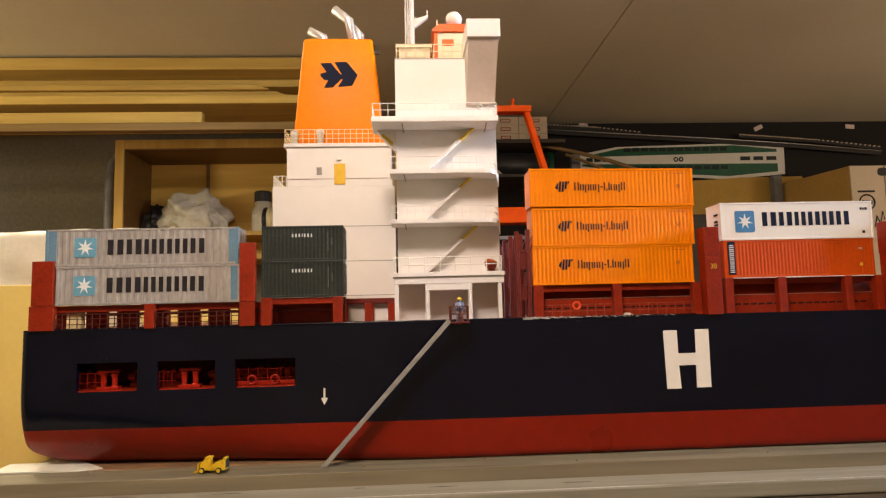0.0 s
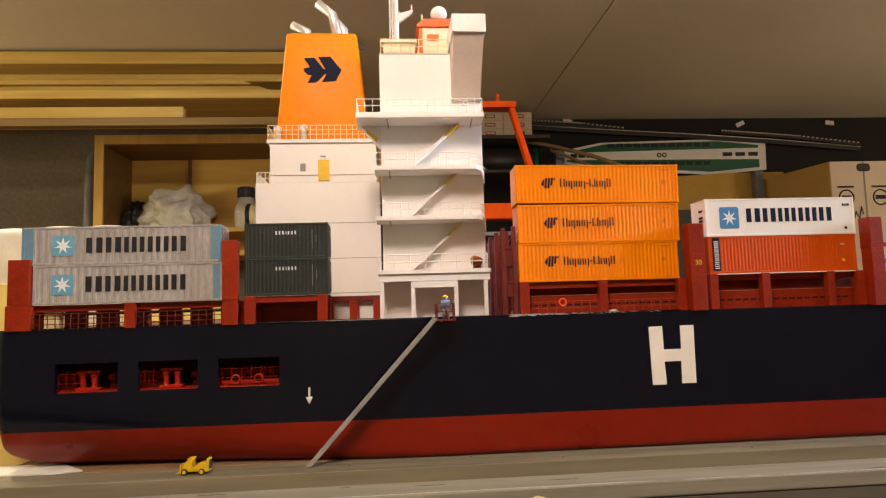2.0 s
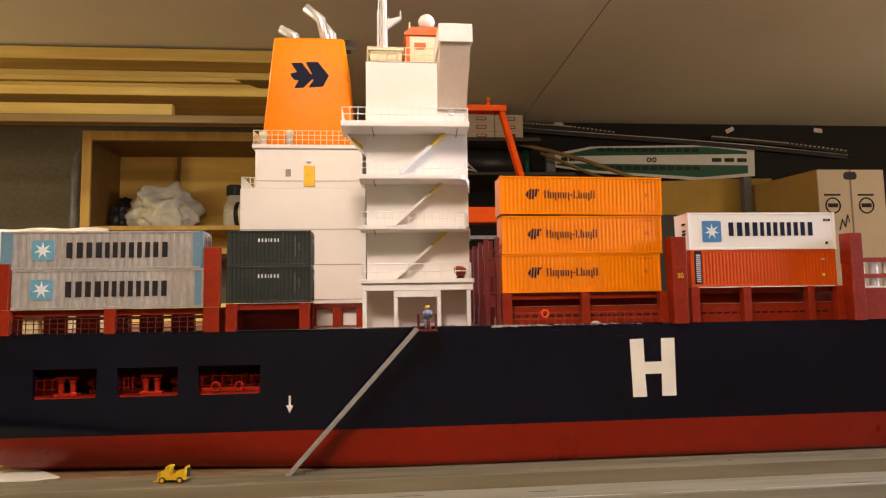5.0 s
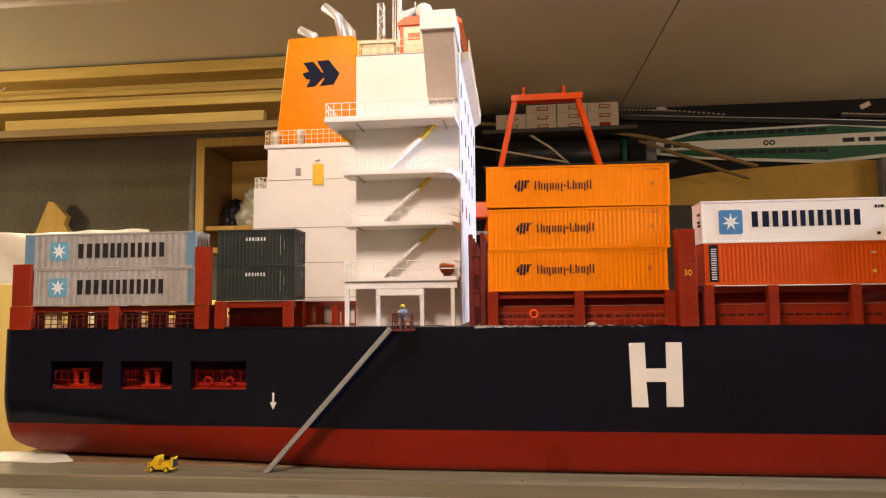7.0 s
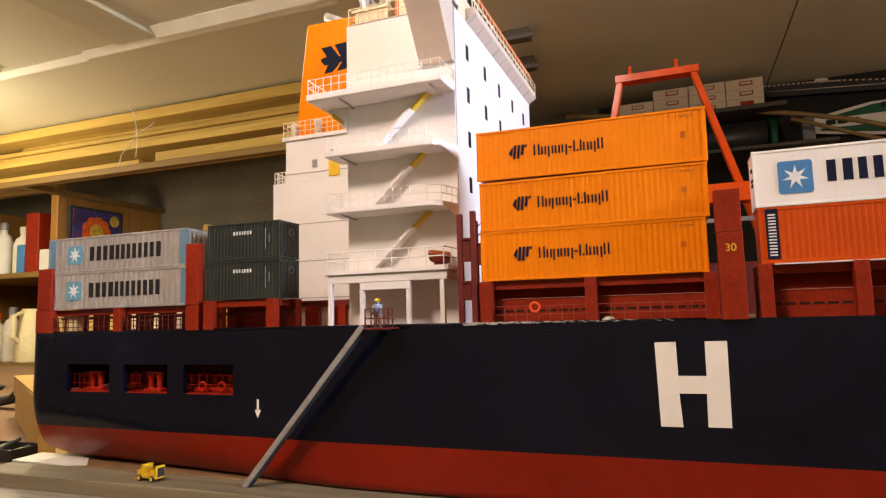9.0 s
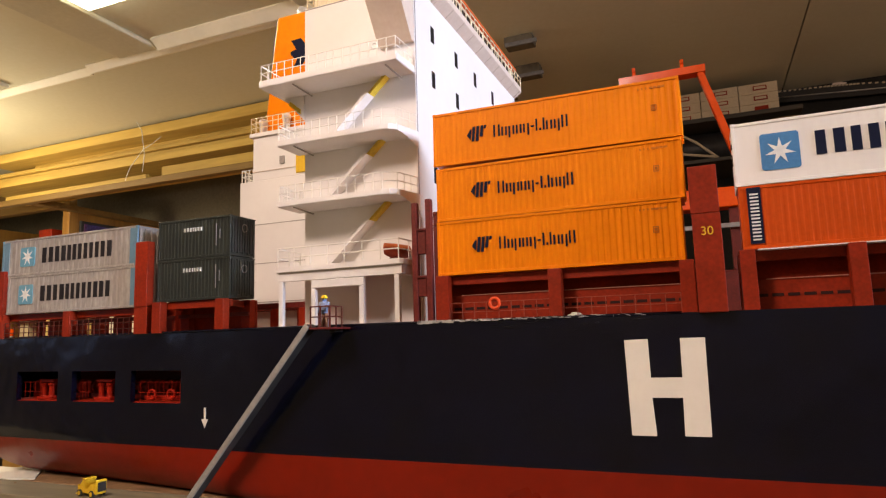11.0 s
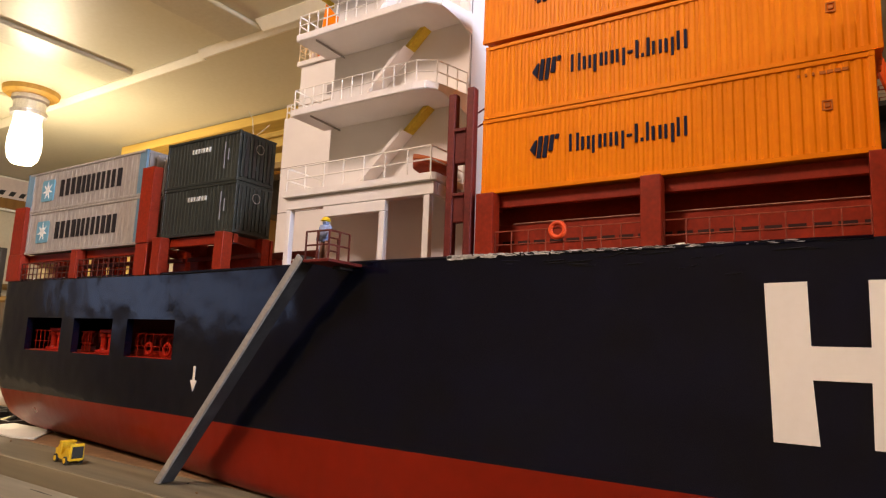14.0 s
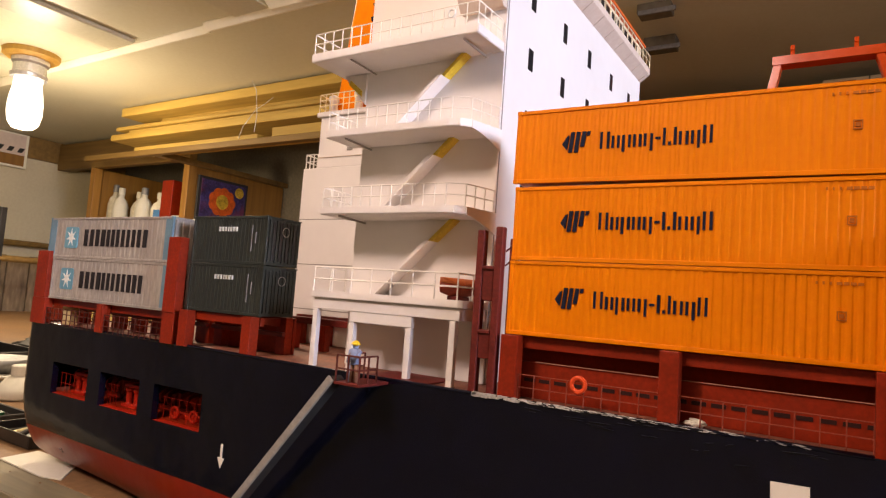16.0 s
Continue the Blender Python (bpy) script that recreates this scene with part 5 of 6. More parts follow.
# three orange containers
for i, (x0, x1, y0, z0, z1) in enumerate([(0.1246, 0.2656, 0.5300, 0.1406, 0.1736), (0.1252, 0.2680, 0.5297, 0.1738, 0.2070), (0.1240, 0.2690, 0.5290, 0.2074, 0.2408)]):
    t = container("orange ribbed container with dark name bars in a stack", x0, x1, y0, z0, z1, "box_orange", 40, 0.00030 if i < 2 else 0.0002, group="orange containers")
    if i == 2:
        # the top one sits askew, its stern end slightly lifted
        t.rotation_euler.y, t.location.z = 0.0090, t.location.z + 0.0006
    s = x0 - 0.1246
    zc = (z0 + z1) / 2 + 0.0010
    bm = B()
    a = 0.1470 + s
    prism(bm, [(a, zc - 0.0008), (a + 0.0022, zc - 0.0034), (a + 0.0030, zc + 0.0030), (a + 0.0022, zc + 0.0026)], "y", y0 - 0.0001, y0 + 0.0012)
    for d in (0.0030, 0.0056, 0.0082):
        cut = 0.0024 if d > 0.008 else 0.0
        prism(bm, [(a + d, zc - 0.0046 + cut), (a + d + 0.0017, zc - 0.0046 + cut), (a + d + 0.0025, zc + 0.0044), (a + d + 0.0009, zc + 0.0044)], "y", y0 - 0.0001, y0 + 0.0012)
    prism(bm, [(a + 0.0110, zc + 0.0024), (a + 0.0122, zc + 0.0026), (a + 0.0126, zc + 0.0044), (a + 0.0113, zc + 0.0044)], "y", y0 - 0.0001, y0 + 0.0012)
    part("line_mark", bm, "ink_navy", t, "plain dark blue mark")
    x, stroke = 0.1640 + s, 0.00105
    # each character of the name: its width, how far it rises and how far it drops
    for k, (w, up, down) in enumerate([(0.0040, 0.0072, 0), (0.0034, 0.0053, 0), (0.0036, 0.0053, 0.0018), (0.0034, 0.0053, 0), (0.0036, 0.0053, 0.0018), (0.0020, 0, 0), (0.0032, 0.0072, 0), (0.0010, 0.0072, 0), (0.0036, 0.0053, 0), (0.0034, 0.0053, 0.0018), (0.0036, 0.0072, 0)]):
        base = zc - 0.0036
        if up == 0:
            part("name_bar", box(B(), x, x + w, y0 + 0.00010, y0 + 0.0012, base + 0.0026, base + 0.0036), "ink_navy", t)
        else:
            part("name_bar", box(B(), x, x + stroke, y0 + 0.00010, y0 + 0.0012, base - (down if k == 2 else 0), base + up), "ink_navy", t, "dark blue name bar" if k == 0 else "")
            if w > 0.002:
                part("name_bar", box(B(), x + w - stroke, x + w, y0 + 0.00010, y0 + 0.0012, base - (down if k != 2 else 0), base + (up if k != 6 else 0.0014)), "ink_navy", t)
        x += w + 0.0010
    for k in range(7):
        a = x1 - 0.0215 + 0.0021 * k
        part("code_bar", box(B(), a, a + (0.0006 if k < 3 else 0.0017), y0 + 0.0001, y0 + 0.0012, z1 - 0.0048, z1 - 0.0038), "box_orange_line", t)
    bm = B()
    for xa, xb, za, zb in ((-0.0150, -0.0146, -0.0018, 0.0016), (-0.0124, -0.0120, -0.0018, 0.0016), (-0.0146, -0.0124, -0.0018, -0.0014), (-0.0146, -0.0124, 0.0012, 0.0016), (-0.0142, -0.0128, -0.0008, 0.0006)):
        box(bm, x1 + xa, x1 + xb, y0 + 0.00005, y0 + 0.0012, zc + za, zc + zb)
    part("code_plate", bm, "box_orange_line", t)

# white over rust-red
t = container("white smooth container with blue star square and dark bars", 0.2925, 0.4314, 0.5300, 0.1763, 0.2095, "box_white", 34, 0.00002, group="white and rust containers")
star_mark(t, 0.3055, 0.3232, 0.1832, 0.2022, 0.5302, "logo_blue")
bars(t, 0.3300, 0.1885, 0.0122, (0.0136, 0.0126, 0.0106, 0.0112, 0.0110, 0.0122), 0.0018, 0.5302, "ink_navy", "name_bar", "bold navy name bar")
bars(t, 0.4205, 0.2015, 0.0022, (0.0016, 0.0010, 0.0022), 0.0008, 0.5302, "ink_dark", "code_bar", "")
part("code_bar", box(B(), 0.4212, 0.4235, 0.5300, 0.5308, 0.1808, 0.1830), "ink_dark", t)
for z in (0.1990, 0.1930, 0.1900):
    part("end_code_bar", box(B(), 0.29235, 0.2930, 0.5360, 0.5420, z, z + 0.0016), "ink_dark", t)
t = container("rust-red ribbed container with a dark upright name strip", 0.2935, 0.4300, 0.5302, 0.1436, 0.1761, "box_rust", 42, 0.00018, group="white and rust containers")
p = part("name_strip", box(B(), 0.2972, 0.3036, 0.5300, 0.5312, 0.1462, 0.1752), "ink_navy", t, "navy upright strip")
for k in range(7):
    for d in (0.0, 0.0017):
        part("name_bar", box(B(), 0.2984, 0.3024, 0.5298, 0.5301, 0.1479 + 0.0036 * k + d, 0.1487 + 0.0036 * k + d), "ink_white", p)
part("code_bar", box(B(), 0.4160, 0.4195, 0.5302, 0.5312, 0.1665, 0.1680), "cardboard_pale", t)
part("code_bar", box(B(), 0.4165, 0.4190, 0.5302, 0.5312, 0.1520, 0.1545), "yellow_stain", t)

# two grey containers
for i, (x0, x1, z0, z1) in enumerate([(-0.2712, -0.1222, 0.1326, 0.1643), (-0.2805, -0.1240, 0.1645, 0.1955)]):
    t = container("weathered grey container with pale blue ends and star square", x0, x1, 0.5290, z0, z1, "box_grey", 26, 0.00034, "box_blue" if i else None, 0.0022, group="grey containers")
    part("blue_end", box(B(), x1 - 0.0078, x1 - 0.0022, 0.5291, 0.5300, z0 + 0.0018, z1 - 0.0017), "box_blue", t, "pale blue end panel")
    if i:
        part("blue_end", box(B(), x0 + 0.0022, x0 + 0.0090, 0.5291, 0.5300, z0 + 0.0018, z1 - 0.0017), "box_blue", t, "pale blue end panel")
    zc = (z0 + z1) / 2
    star_mark(t, -0.2572, -0.2398, zc - 0.0080, zc + 0.0082, 0.5292, "logo_pale")
    bars(t, -0.2308, zc - 0.0060, 0.0124, (0.0136, 0.0126, 0.0104, 0.0110, 0.0108, 0.0120), 0.0018, 0.5292, "ink_dark", "name_bar", "faded black name bar")

# two green containers, each twenty feet long
for i, (z0, z1) in enumerate([(0.1354, 0.1658), (0.1660, 0.1957)]):
    t = container("dark green ribbed short container with a white bar line", -0.1053, -0.0368, 0.5315, z0, z1, "box_green", 20, 0.00030, group="green containers")
    x = -0.0800
    for w in (0.0020, 0.0020, 0.0020, 0.0010, 0.0020, 0.0020, 0.0018):
        for d in ((0.0, 0.55),):
            part("name_bar", box(B(), x + w * d[0], x + w * d[1], 0.5312, 0.5325, z1 - 0.0096, z1 - 0.0068), "ink_white", t)
        x += w + 0.0008
    part("lock_bar", box(B(), -0.0499, -0.0497, 0.5314, 0.5325, z0 + 0.0080, z1 - 0.0055), "box_grey", t)
    part("lock_bar", box(B(), -0.04655, -0.0464, 0.5314, 0.5325, z0 + 0.0130, z1 - 0.0100), "box_grey", t)
    # Upper doors: black strips stand for the shade between the ribs.
    for k in range(4):
        y = 0.5315 + 0.0057 + 0.0055 * k
        part("door_gap", box(B(), -0.0369, -0.0364, y - 0.0013, y + 0.0013, z0 + 0.0030, z1 - 0.0028, 0.0002), "black_plastic" if i else "box_green", t)
    p = ring(B(), (-0.0360, 0.5460, z1 - 0.0085), 0.0028, 0.0002, 18, 6, "x")
    part("door_mark", p, "box_grey", t, "pale ring mark")

# ---- toy forklift on the quay ----


def forklift():
    t = thing("toy_forklift", (-0.139, 0.501, 0.0), "small worn yellow toy forklift truck on the quay", "toy truck")
    z = 0.0001
    bm = prism(B(), [(-0.1480, z + 0.0026), (-0.1262, z + 0.0026), (-0.1256, z + 0.0070), (-0.1266, z + 0.0070), (-0.1300, z + 0.0102), (-0.1340, z + 0.0102), (-0.1362, z + 0.0078), (-0.1378, z + 0.0060), (-0.1398, z + 0.0062), (-0.1402, z + 0.0128), (-0.1440, z + 0.0128), (-0.1488, z + 0.0075)], "y", 0.4968, 0.5058)
    bmesh.ops.bevel(bm, geom=list(bm.edges), offset=0.0005, segments=2, affect="EDGES")
    part("body", bm, "toy_yellow", t, "yellow moulded body")
    part("guard", box(B(), -0.1275, -0.1254, 0.4970, 0.5056, z + 0.0068, z + 0.0138, 0.0006), "toy_yellow", t)
    part("rear_grille", box(B(), -0.1256, -0.1248, 0.4978, 0.5048, z + 0.0045, z + 0.0120, 0.0003), "rubber", t, "dark rear grille")
    part("cab_roof", box(B(), -0.1442, -0.1394, 0.4966, 0.5060, z + 0.0126, z + 0.0142, 0.0005), "toy_yellow", t)
    part("mast", box(B(), -0.1512, -0.1496, 0.4975, 0.5050, z + 0.0012, z + 0.0088, 0.0003), "toy_yellow", t)
    for y in (0.4985, 0.5028):
        part("fork", box(B(), -0.1552, -0.1505, y, y + 0.0012, z + 0.0006, z + 0.0014, 0.0002), "toy_yellow", t)
    for x in (-0.1465, -0.1312):
        for y in (0.4958, 0.5050):
            w = part("wheel", rod(B(), (x, y, z + 0.0027), (x, y + 0.0018, z + 0.0027), 0.0027, 18), "rubber", t)
            part("hub", rod(B(), (x, y - 0.0003, z + 0.0027), (x, y + 0.0021, z + 0.0027), 0.0017, 14), "toy_yellow", w)
    return t


lift = forklift()
lift.scale = (0.87, 0.87, 0.87)
lift.location.x += 0.0014
lift.location.y += 0.0080
lift.rotation_euler.z += radians(-6)

# ---- lumber under the ceiling ----


def plank(x0, x1, y0, y1, z0, z1, material="lumber", label="long rough-sawn pine plank on the rack below the ceiling", slant=0.0):
    bm = box(B(), x0, x1, y0, y1, z0, z1, 0.0015, 1)
    if slant:
        for v in bm.verts:
            if v.co.x > (x0 + x1) / 2 and v.co.z < (z0 + z1) / 2:
                v.co.x += slant
    return whole("plank", bm, material, label, "plank", "planks on the rack")


plank(-2.10, -0.19, 1.615, 1.760, 0.760, 0.792)
plank(-1.95, -0.17, 1.685, 1.790, 0.738, 0.7585)
# The thin brown piece is added to fill the shaded gap above the planks.
plank(-1.80, -0.20, 1.700, 1.950, 0.7935, 0.7990, "lumber_brown", "thin brown filler in the shaded gap under the ceiling")
plank(-2.12, -0.365, 1.612, 1.740, 0.7045, 0.7180, slant=0.03)
plank(-2.05, -0.315, 1.622, 1.760, 0.6890, 0.7035, slant=0.03)
plank(-2.14, -0.21, 1.606, 1.770, 0.6660, 0.6880)
plank(-1.90, -0.285, 1.690, 1.712, 0.6170, 0.6270)
plank(-1.25, -0.5023, 1.606, 1.628, 0.6155, 0.6445, "lumber", "short square-cut pine plank at the front of the rack")
plank(-2.00, -1.33, 1.620, 1.700, 0.6160, 0.6350)
plank(-2.30, -0.14, 1.600, 1.626, 0.5945, 0.6148, "lumber_brown", "brown rack board carrying the planks")
for x in (-1.88, -0.205):
    plank(x, x + 0.035, 1.627, BACK - 0.002, 0.5945, 0.6148, "lumber_brown", "dark bracket holding the rack board to the wall")
st = thing("white_string", (-1.30, 1.59, 0.63), "loose white string hanging round the planks", "string")
part("strand", tube(B(), [(-1.344, 1.59, 0.799), (-1.315, 1.585, 0.765), (-1.305, 1.58, 0.74), (-1.295, 1.58, 0.684), (-1.303, 1.585, 0.655), (-1.312, 1.59, 0.632)], 0.0014, 6), "paper", st)
part("loose_end", tube(B(), [(-1.234, 1.585, 0.732), (-1.265, 1.58, 0.712), (-1.30, 1.58, 0.700), (-1.36, 1.585, 0.650), (-1.383, 1.59, 0.614)], 0.0012, 6), "paper", st)

# ---- lamps ----
lamp_thing = thing("ceiling_lamp", (-1.8265, 1.1635, CEIL), "lit jar-shaped glass ceiling lamp on a metal base", "lamp")
part("base_plate", lathe(B(), (-1.8265, 1.1635, CEIL - 0.022), [(0.064, 0.0), (0.075, 0.008), (0.077, 0.022)], 28), "crate_wood", lamp_thing, "round brown base block")
part("socket", lathe(B(), (-1.8265, 1.1635, CEIL - 0.080), [(0.048, 0.0), (0.050, 0.012), (0.044, 0.016), (0.044, 0.040), (0.050, 0.046), (0.050, 0.058)], 24), "silver", lamp_thing, "ribbed metal socket")
part("glass_jar", lathe(B(), (-1.8265, 1.1635, CEIL - 0.245), [(0.010, 0.012), (0.028, 0.016), (0.040, 0.030), (0.046, 0.058), (0.046, 0.088), (0.042, 0.118), (0.038, 0.142), (0.037, 0.165)], 24), "bulb_glow", lamp_thing, "glowing glass jar", True)
part("cable", tube(B(), [(-1.90, 1.10, CEIL - 0.05), (-1.98, 1.06, CEIL - 0.055), (-2.08, 1.00, CEIL - 0.03)], 0.010, 8), "steel_grey", lamp_thing)
pl = thing("ceiling_panel_lamp", (-0.738, 0.923, CEIL), "lit square ceiling lamp of milky glass with an amber middle", "lamp")
part("glass_shade", prism(B(), [(-0.842, 0.780), (-0.842, 0.792), (-0.818, CEIL), (-0.658, CEIL), (-0.634, 0.792), (-0.634, 0.780)], "y", 0.820, 1.027), "lamp_glow", pl, "glowing milky glass shade")
part("middle", prism(B(), rounded(-0.805, -0.671, 0.856, 0.990, 0.03), "z", 0.7755, 0.7798), "jar_yellow", pl, "amber middle of the shade")


for x, y, w, h in ((-0.090, 1.575, 0.034, 0.022), (-0.118, 1.745, 0.036, 0.030)):
    fx = thing("ceiling_bracket", (x, y, CEIL), "grey metal bracket box screwed under the ceiling", "bracket", "ceiling brackets")
    part("bracket_box", box(B(), x - w, x + w, y - 0.020, y + 0.020, CEIL - h, CEIL - 0.0002, 0.002), "wall_grey", fx)
    part("bracket_lip", box(B(), x - w + 0.004, x + w + 0.012, y - 0.026, y - 0.0202, CEIL - h - 0.006, CEIL - h + 0.004, 0.001), "steel_grey", fx)

# ---- open crate with its contents ----
crate = thing("open_cabinet", (-0.45, 2.18, 0.30), "open pine cabinet on the wall holding bags and bottles", "cabinet")
part("side_panel", box(B(), -0.911, -0.883, 2.032, BACK - 0.002, 0.30, 0.6910, 0.0015), "crate_wood", crate)
part("side_panel", box(B(), -0.03, 0.0, 2.032, BACK - 0.002, 0.30, 0.6910, 0.0015), "crate_wood", crate)
part("top_panel", box(B(), -0.8825, -0.0305, 2.032, BACK - 0.002, 0.662, 0.6910, 0.0015), "crate_wood", crate)
part("bottom_panel", box(B(), -0.8825, -0.0305, 2.032, BACK - 0.002, 0.30, 0.318, 0.0015), "crate_wood", crate)
part("back_panel", box(B(), -0.8825, -0.0305, 2.244, BACK - 0.003, 0.3185, 0.6615), "crate_inside", crate)
# Thin dark sheets carry the shade on the cabinet's inner side and top.
part("inner_lining", box(B(), -0.8824, -0.8795, 2.0335, 2.2435, 0.3185, 0.6615), "cabinet_stain", crate, "inner side, shade put into its dark wood")
part("inner_lining", box(B(), -0.8790, -0.0345, 2.0335, 2.2435, 0.6580, 0.6618), "cabinet_stain", crate, "inner top, shade put into its dark wood")
part("back_slat", box(B(), -0.688, -0.676, 2.236, 2.2435, 0.3185, 0.6615, 0.001), "lumber_brown", crate)
part("shelf", box(B(), -0.8825, -0.031, 2.045, 2.243, 0.378, 0.392, 0.001), "crate_wood", crate)


whole("plastic_bag", crumpled(-0.825, -0.585, 2.08, 2.235, 0.3925, 0.548, 5.3), "plastic_bag", "crumpled pale plastic bag lying in the open cabinet", "bag", smooth=True)
whole("dark_bag", crumpled(-0.880, -0.78, 2.12, 2.22, 0.3925, 0.50, 7.7), "black_plastic", "dark grey crumpled bag in the open cabinet", "bag", smooth=True)
bt = thing("bottle", (-0.472, 2.16, 0.3925), "short white bottle with a wide black cap", "bottle", "bottles")
part("bottle_body", lathe(B(), (-0.472, 2.16, 0.3925), [(0.036, 0), (0.038, 0.005), (0.038, 0.075), (0.030, 0.092), (0.026, 0.10), (0.026, 0.112)], 20), "plastic_bag", bt, "", True)
part("cap", lathe(B(), (-0.472, 2.16, 0.5045), [(0.029, 0), (0.029, 0.032), (0.026, 0.036)], 20), "black_plastic", bt)
jr = thing("tape_roll", (-0.455, 2.135, 0.3925), "roll of tape with pale yellow core and black rim", "tape roll")
part("core", ring(B(), (-0.440, 2.135, 0.4375), 0.030, 0.014, 24, 10, "x"), "jar_yellow", jr, "", True)
part("rim", ring(B(), (-0.455, 2.135, 0.4375), 0.036, 0.009, 24, 8, "x"), "black_plastic", jr, "", True)
whole("wall_pipe", tube(B(), [(-0.985, 2.16, 0.10), (-0.985, 2.16, 0.56), (-0.982, 2.17, 0.64), (-0.96, 2.20, 0.70)], 0.016, 12), "steel_grey", "grey flexible pipe rising beside the open cabinet", "pipe", smooth=True)
whole("wood_offcut", prism(B(), [(-1.625, 0.34), (-1.5550, 0.5140), (-1.5350, 0.5120), (-1.4800, 0.4560), (-1.4900, 0.43), (-1.435, 0.34)], "y", 2.170, 2.195), "crate_wood", "wedge-shaped brown wood offcut leaning behind the ship", "offcut")
tall = thing("wood_stack", (-1.53, 2.18, FLOOR), "upright block of brown boards standing by the wall", "boards")
part("board", box(B(), -1.64, -1.42, 2.150, 2.215, FLOOR, 0.339, 0.002), "lumber_brown", tall)

# ---- shelf unit on the left ----
SX0, SX1, SY = -2.56, -1.87, 1.77
shelf = thing("shelf_unit", (-2.2, 2.0, FLOOR), "brown wooden shelf unit crowded with bottles and boxes", "shelf")
part("stile", box(B(), -1.905, SX1, SY, SY + 0.035, FLOOR, 0.615, 0.002), "shelf_wood", shelf)
part("stile", box(B(), SX0, SX0 + 0.035, SY, SY + 0.035, FLOOR, 0.615, 0.002), "shelf_wood", shelf)
part("side_panel", box(B(), -1.895, SX1 - 0.003, SY + 0.0355, BACK - 0.003, FLOOR, 0.615, 0.001), "shelf_wood", shelf)
part("side_panel", box(B(), SX0, SX0 + 0.02, SY + 0.0355, BACK - 0.003, FLOOR, 0.615, 0.001), "shelf_wood", shelf)
part("back", box(B(), SX0 + 0.021, -1.896, BACK - 0.012, BACK - 0.003, FLOOR, 0.615), "lumber_brown", shelf)
for z in (0.3000, -0.0350, -0.40):
    part("shelf_board", box(B(), SX0 + 0.0355, -1.906, SY + 0.002, BACK - 0.013, z, z + 0.020, 0.0015), "lumber_brown", shelf)
part("header", box(B(), SX0, SX1, SY - 0.002, SY + 0.03, 0.6155, 0.660, 0.002), "lumber_brown", shelf)


def bottle(x, y, z, r, h, body, cap, label):
    t = thing("bottle", (x, y, z), label, "bottle", "bottles")
    part("bottle_body", lathe(B(), (x, y, z), [(r * 0.92, 0), (r, h * 0.03), (r, h * 0.62), (r * 0.75, h * 0.74), (r * 0.36, h * 0.80), (r * 0.36, h * 0.86)], 16), body, t, "", True)
    part("cap", lathe(B(), (x, y, z + h * 0.86), [(r * 0.42, 0), (r * 0.42, h * 0.12), (r * 0.34, h * 0.14)], 14), cap, t)
    return t


for x, y, r, h, body, cap, label in ((-2.50, 1.86, 0.030, 0.235, "plastic_bag", "steel_grey", "tall cream bottle with a grey cap on the shelf"), (-2.42, 1.84, 0.032, 0.215, "paper", "paper", "white spray bottle on the shelf"), (-2.335, 1.87, 0.030, 0.200, "plastic_bag", "paper", "pale cleaning bottle on the shelf"), (-2.25, 1.84, 0.034, 0.210, "paper", "steel_grey", "white plastic bottle on the shelf"), (-2.165, 1.86, 0.036, 0.190, "cloth_white", "paper", "squat white bottle on the shelf")):
    bottle(x, y, 0.3202, r, h, body, cap, label)
for x0, x1, z1, m, label in ((-2.075, -2.005, 0.548, "red_paint", "red printed carton standing on the shelf"), (-2.120, -2.080, 0.43, "logo_blue", "blue can on the shelf"), (-1.998, -1.925, 0.405, "paper", "white paint can on the shelf")):
    whole("carton", box(B(), x0, x1, 1.80, 1.87, 0.3202, z1, 0.003), m, label, "carton", "cartons on the shelf")
jug = thing("jug", (-2.06, 1.84, -0.0148), "pale yellow plastic jug with a handle on the shelf", "jug")
part("jug_body", lathe(B(), (-2.06, 1.84, -0.0148), [(0.058, 0), (0.062, 0.006), (0.060, 0.10), (0.050, 0.16), (0.042, 0.20)], 20), "jar_yellow", jug, "", True)
part("handle", tube(B(), [(-2.06, 1.79, 0.17), (-2.06, 1.76, 0.16), (-2.06, 1.76, 0.08), (-2.06, 1.785, 0.06)], 0.009, 8), "jar_yellow", jug)
for x, r, h, body, cap, label in ((-1.955, 0.030, 0.14, "paper", "black_plastic", "white bottle with a dark cap"), (-2.18, 0.034, 0.21, "plastic_bag", "steel_grey", "pale bottle with a grey cap"), (-2.27, 0.034, 0.19, "paper", "bright_red", "white bottle with a red cap")):
    bottle(x, 1.84, -0.0148, r, h, body, cap, label)
whole("carton", box(B(), -2.01, -1.925, 1.90, 1.98, -0.0148, 0.21, 0.003), "red_paint", "red and dark printed carton on the lower shelf", "carton", "cartons on the shelf")
pic = thing("flower_picture", (-1.86, 1.92, 0.39), "framed picture of an orange flower on dark purple", "picture")
part("picture_frame", box(B(), -1.8725, -1.860, 1.812, 2.050, 0.375, 0.566, 0.002), "rubber", pic)
part("canvas", box(B(), -1.8605, -1.8575, 1.824, 2.038, 0.388, 0.555), "pic_blue", pic)
bm = B()
for k in range(9):
    a = 2 * math.pi * k / 9
    ball(bm, (-1.8565, 1.925 + 0.042 * math.cos(a), 0.475 + 0.036 * math.sin(a)), 0.024, (0.04, 1, 1), 12)
part("flower", bm, "pic_orange", pic, "orange painted flower")
part("flower_heart", ball(B(), (-1.8558, 1.925, 0.475), 0.030, (0.04, 1, 1), 14), "pic_yellow", pic)
part("corner_bloom", ball(B(), (-1.8562, 2.005, 0.525), 0.022, (0.04, 1, 1), 14), "pic_yellow", pic)

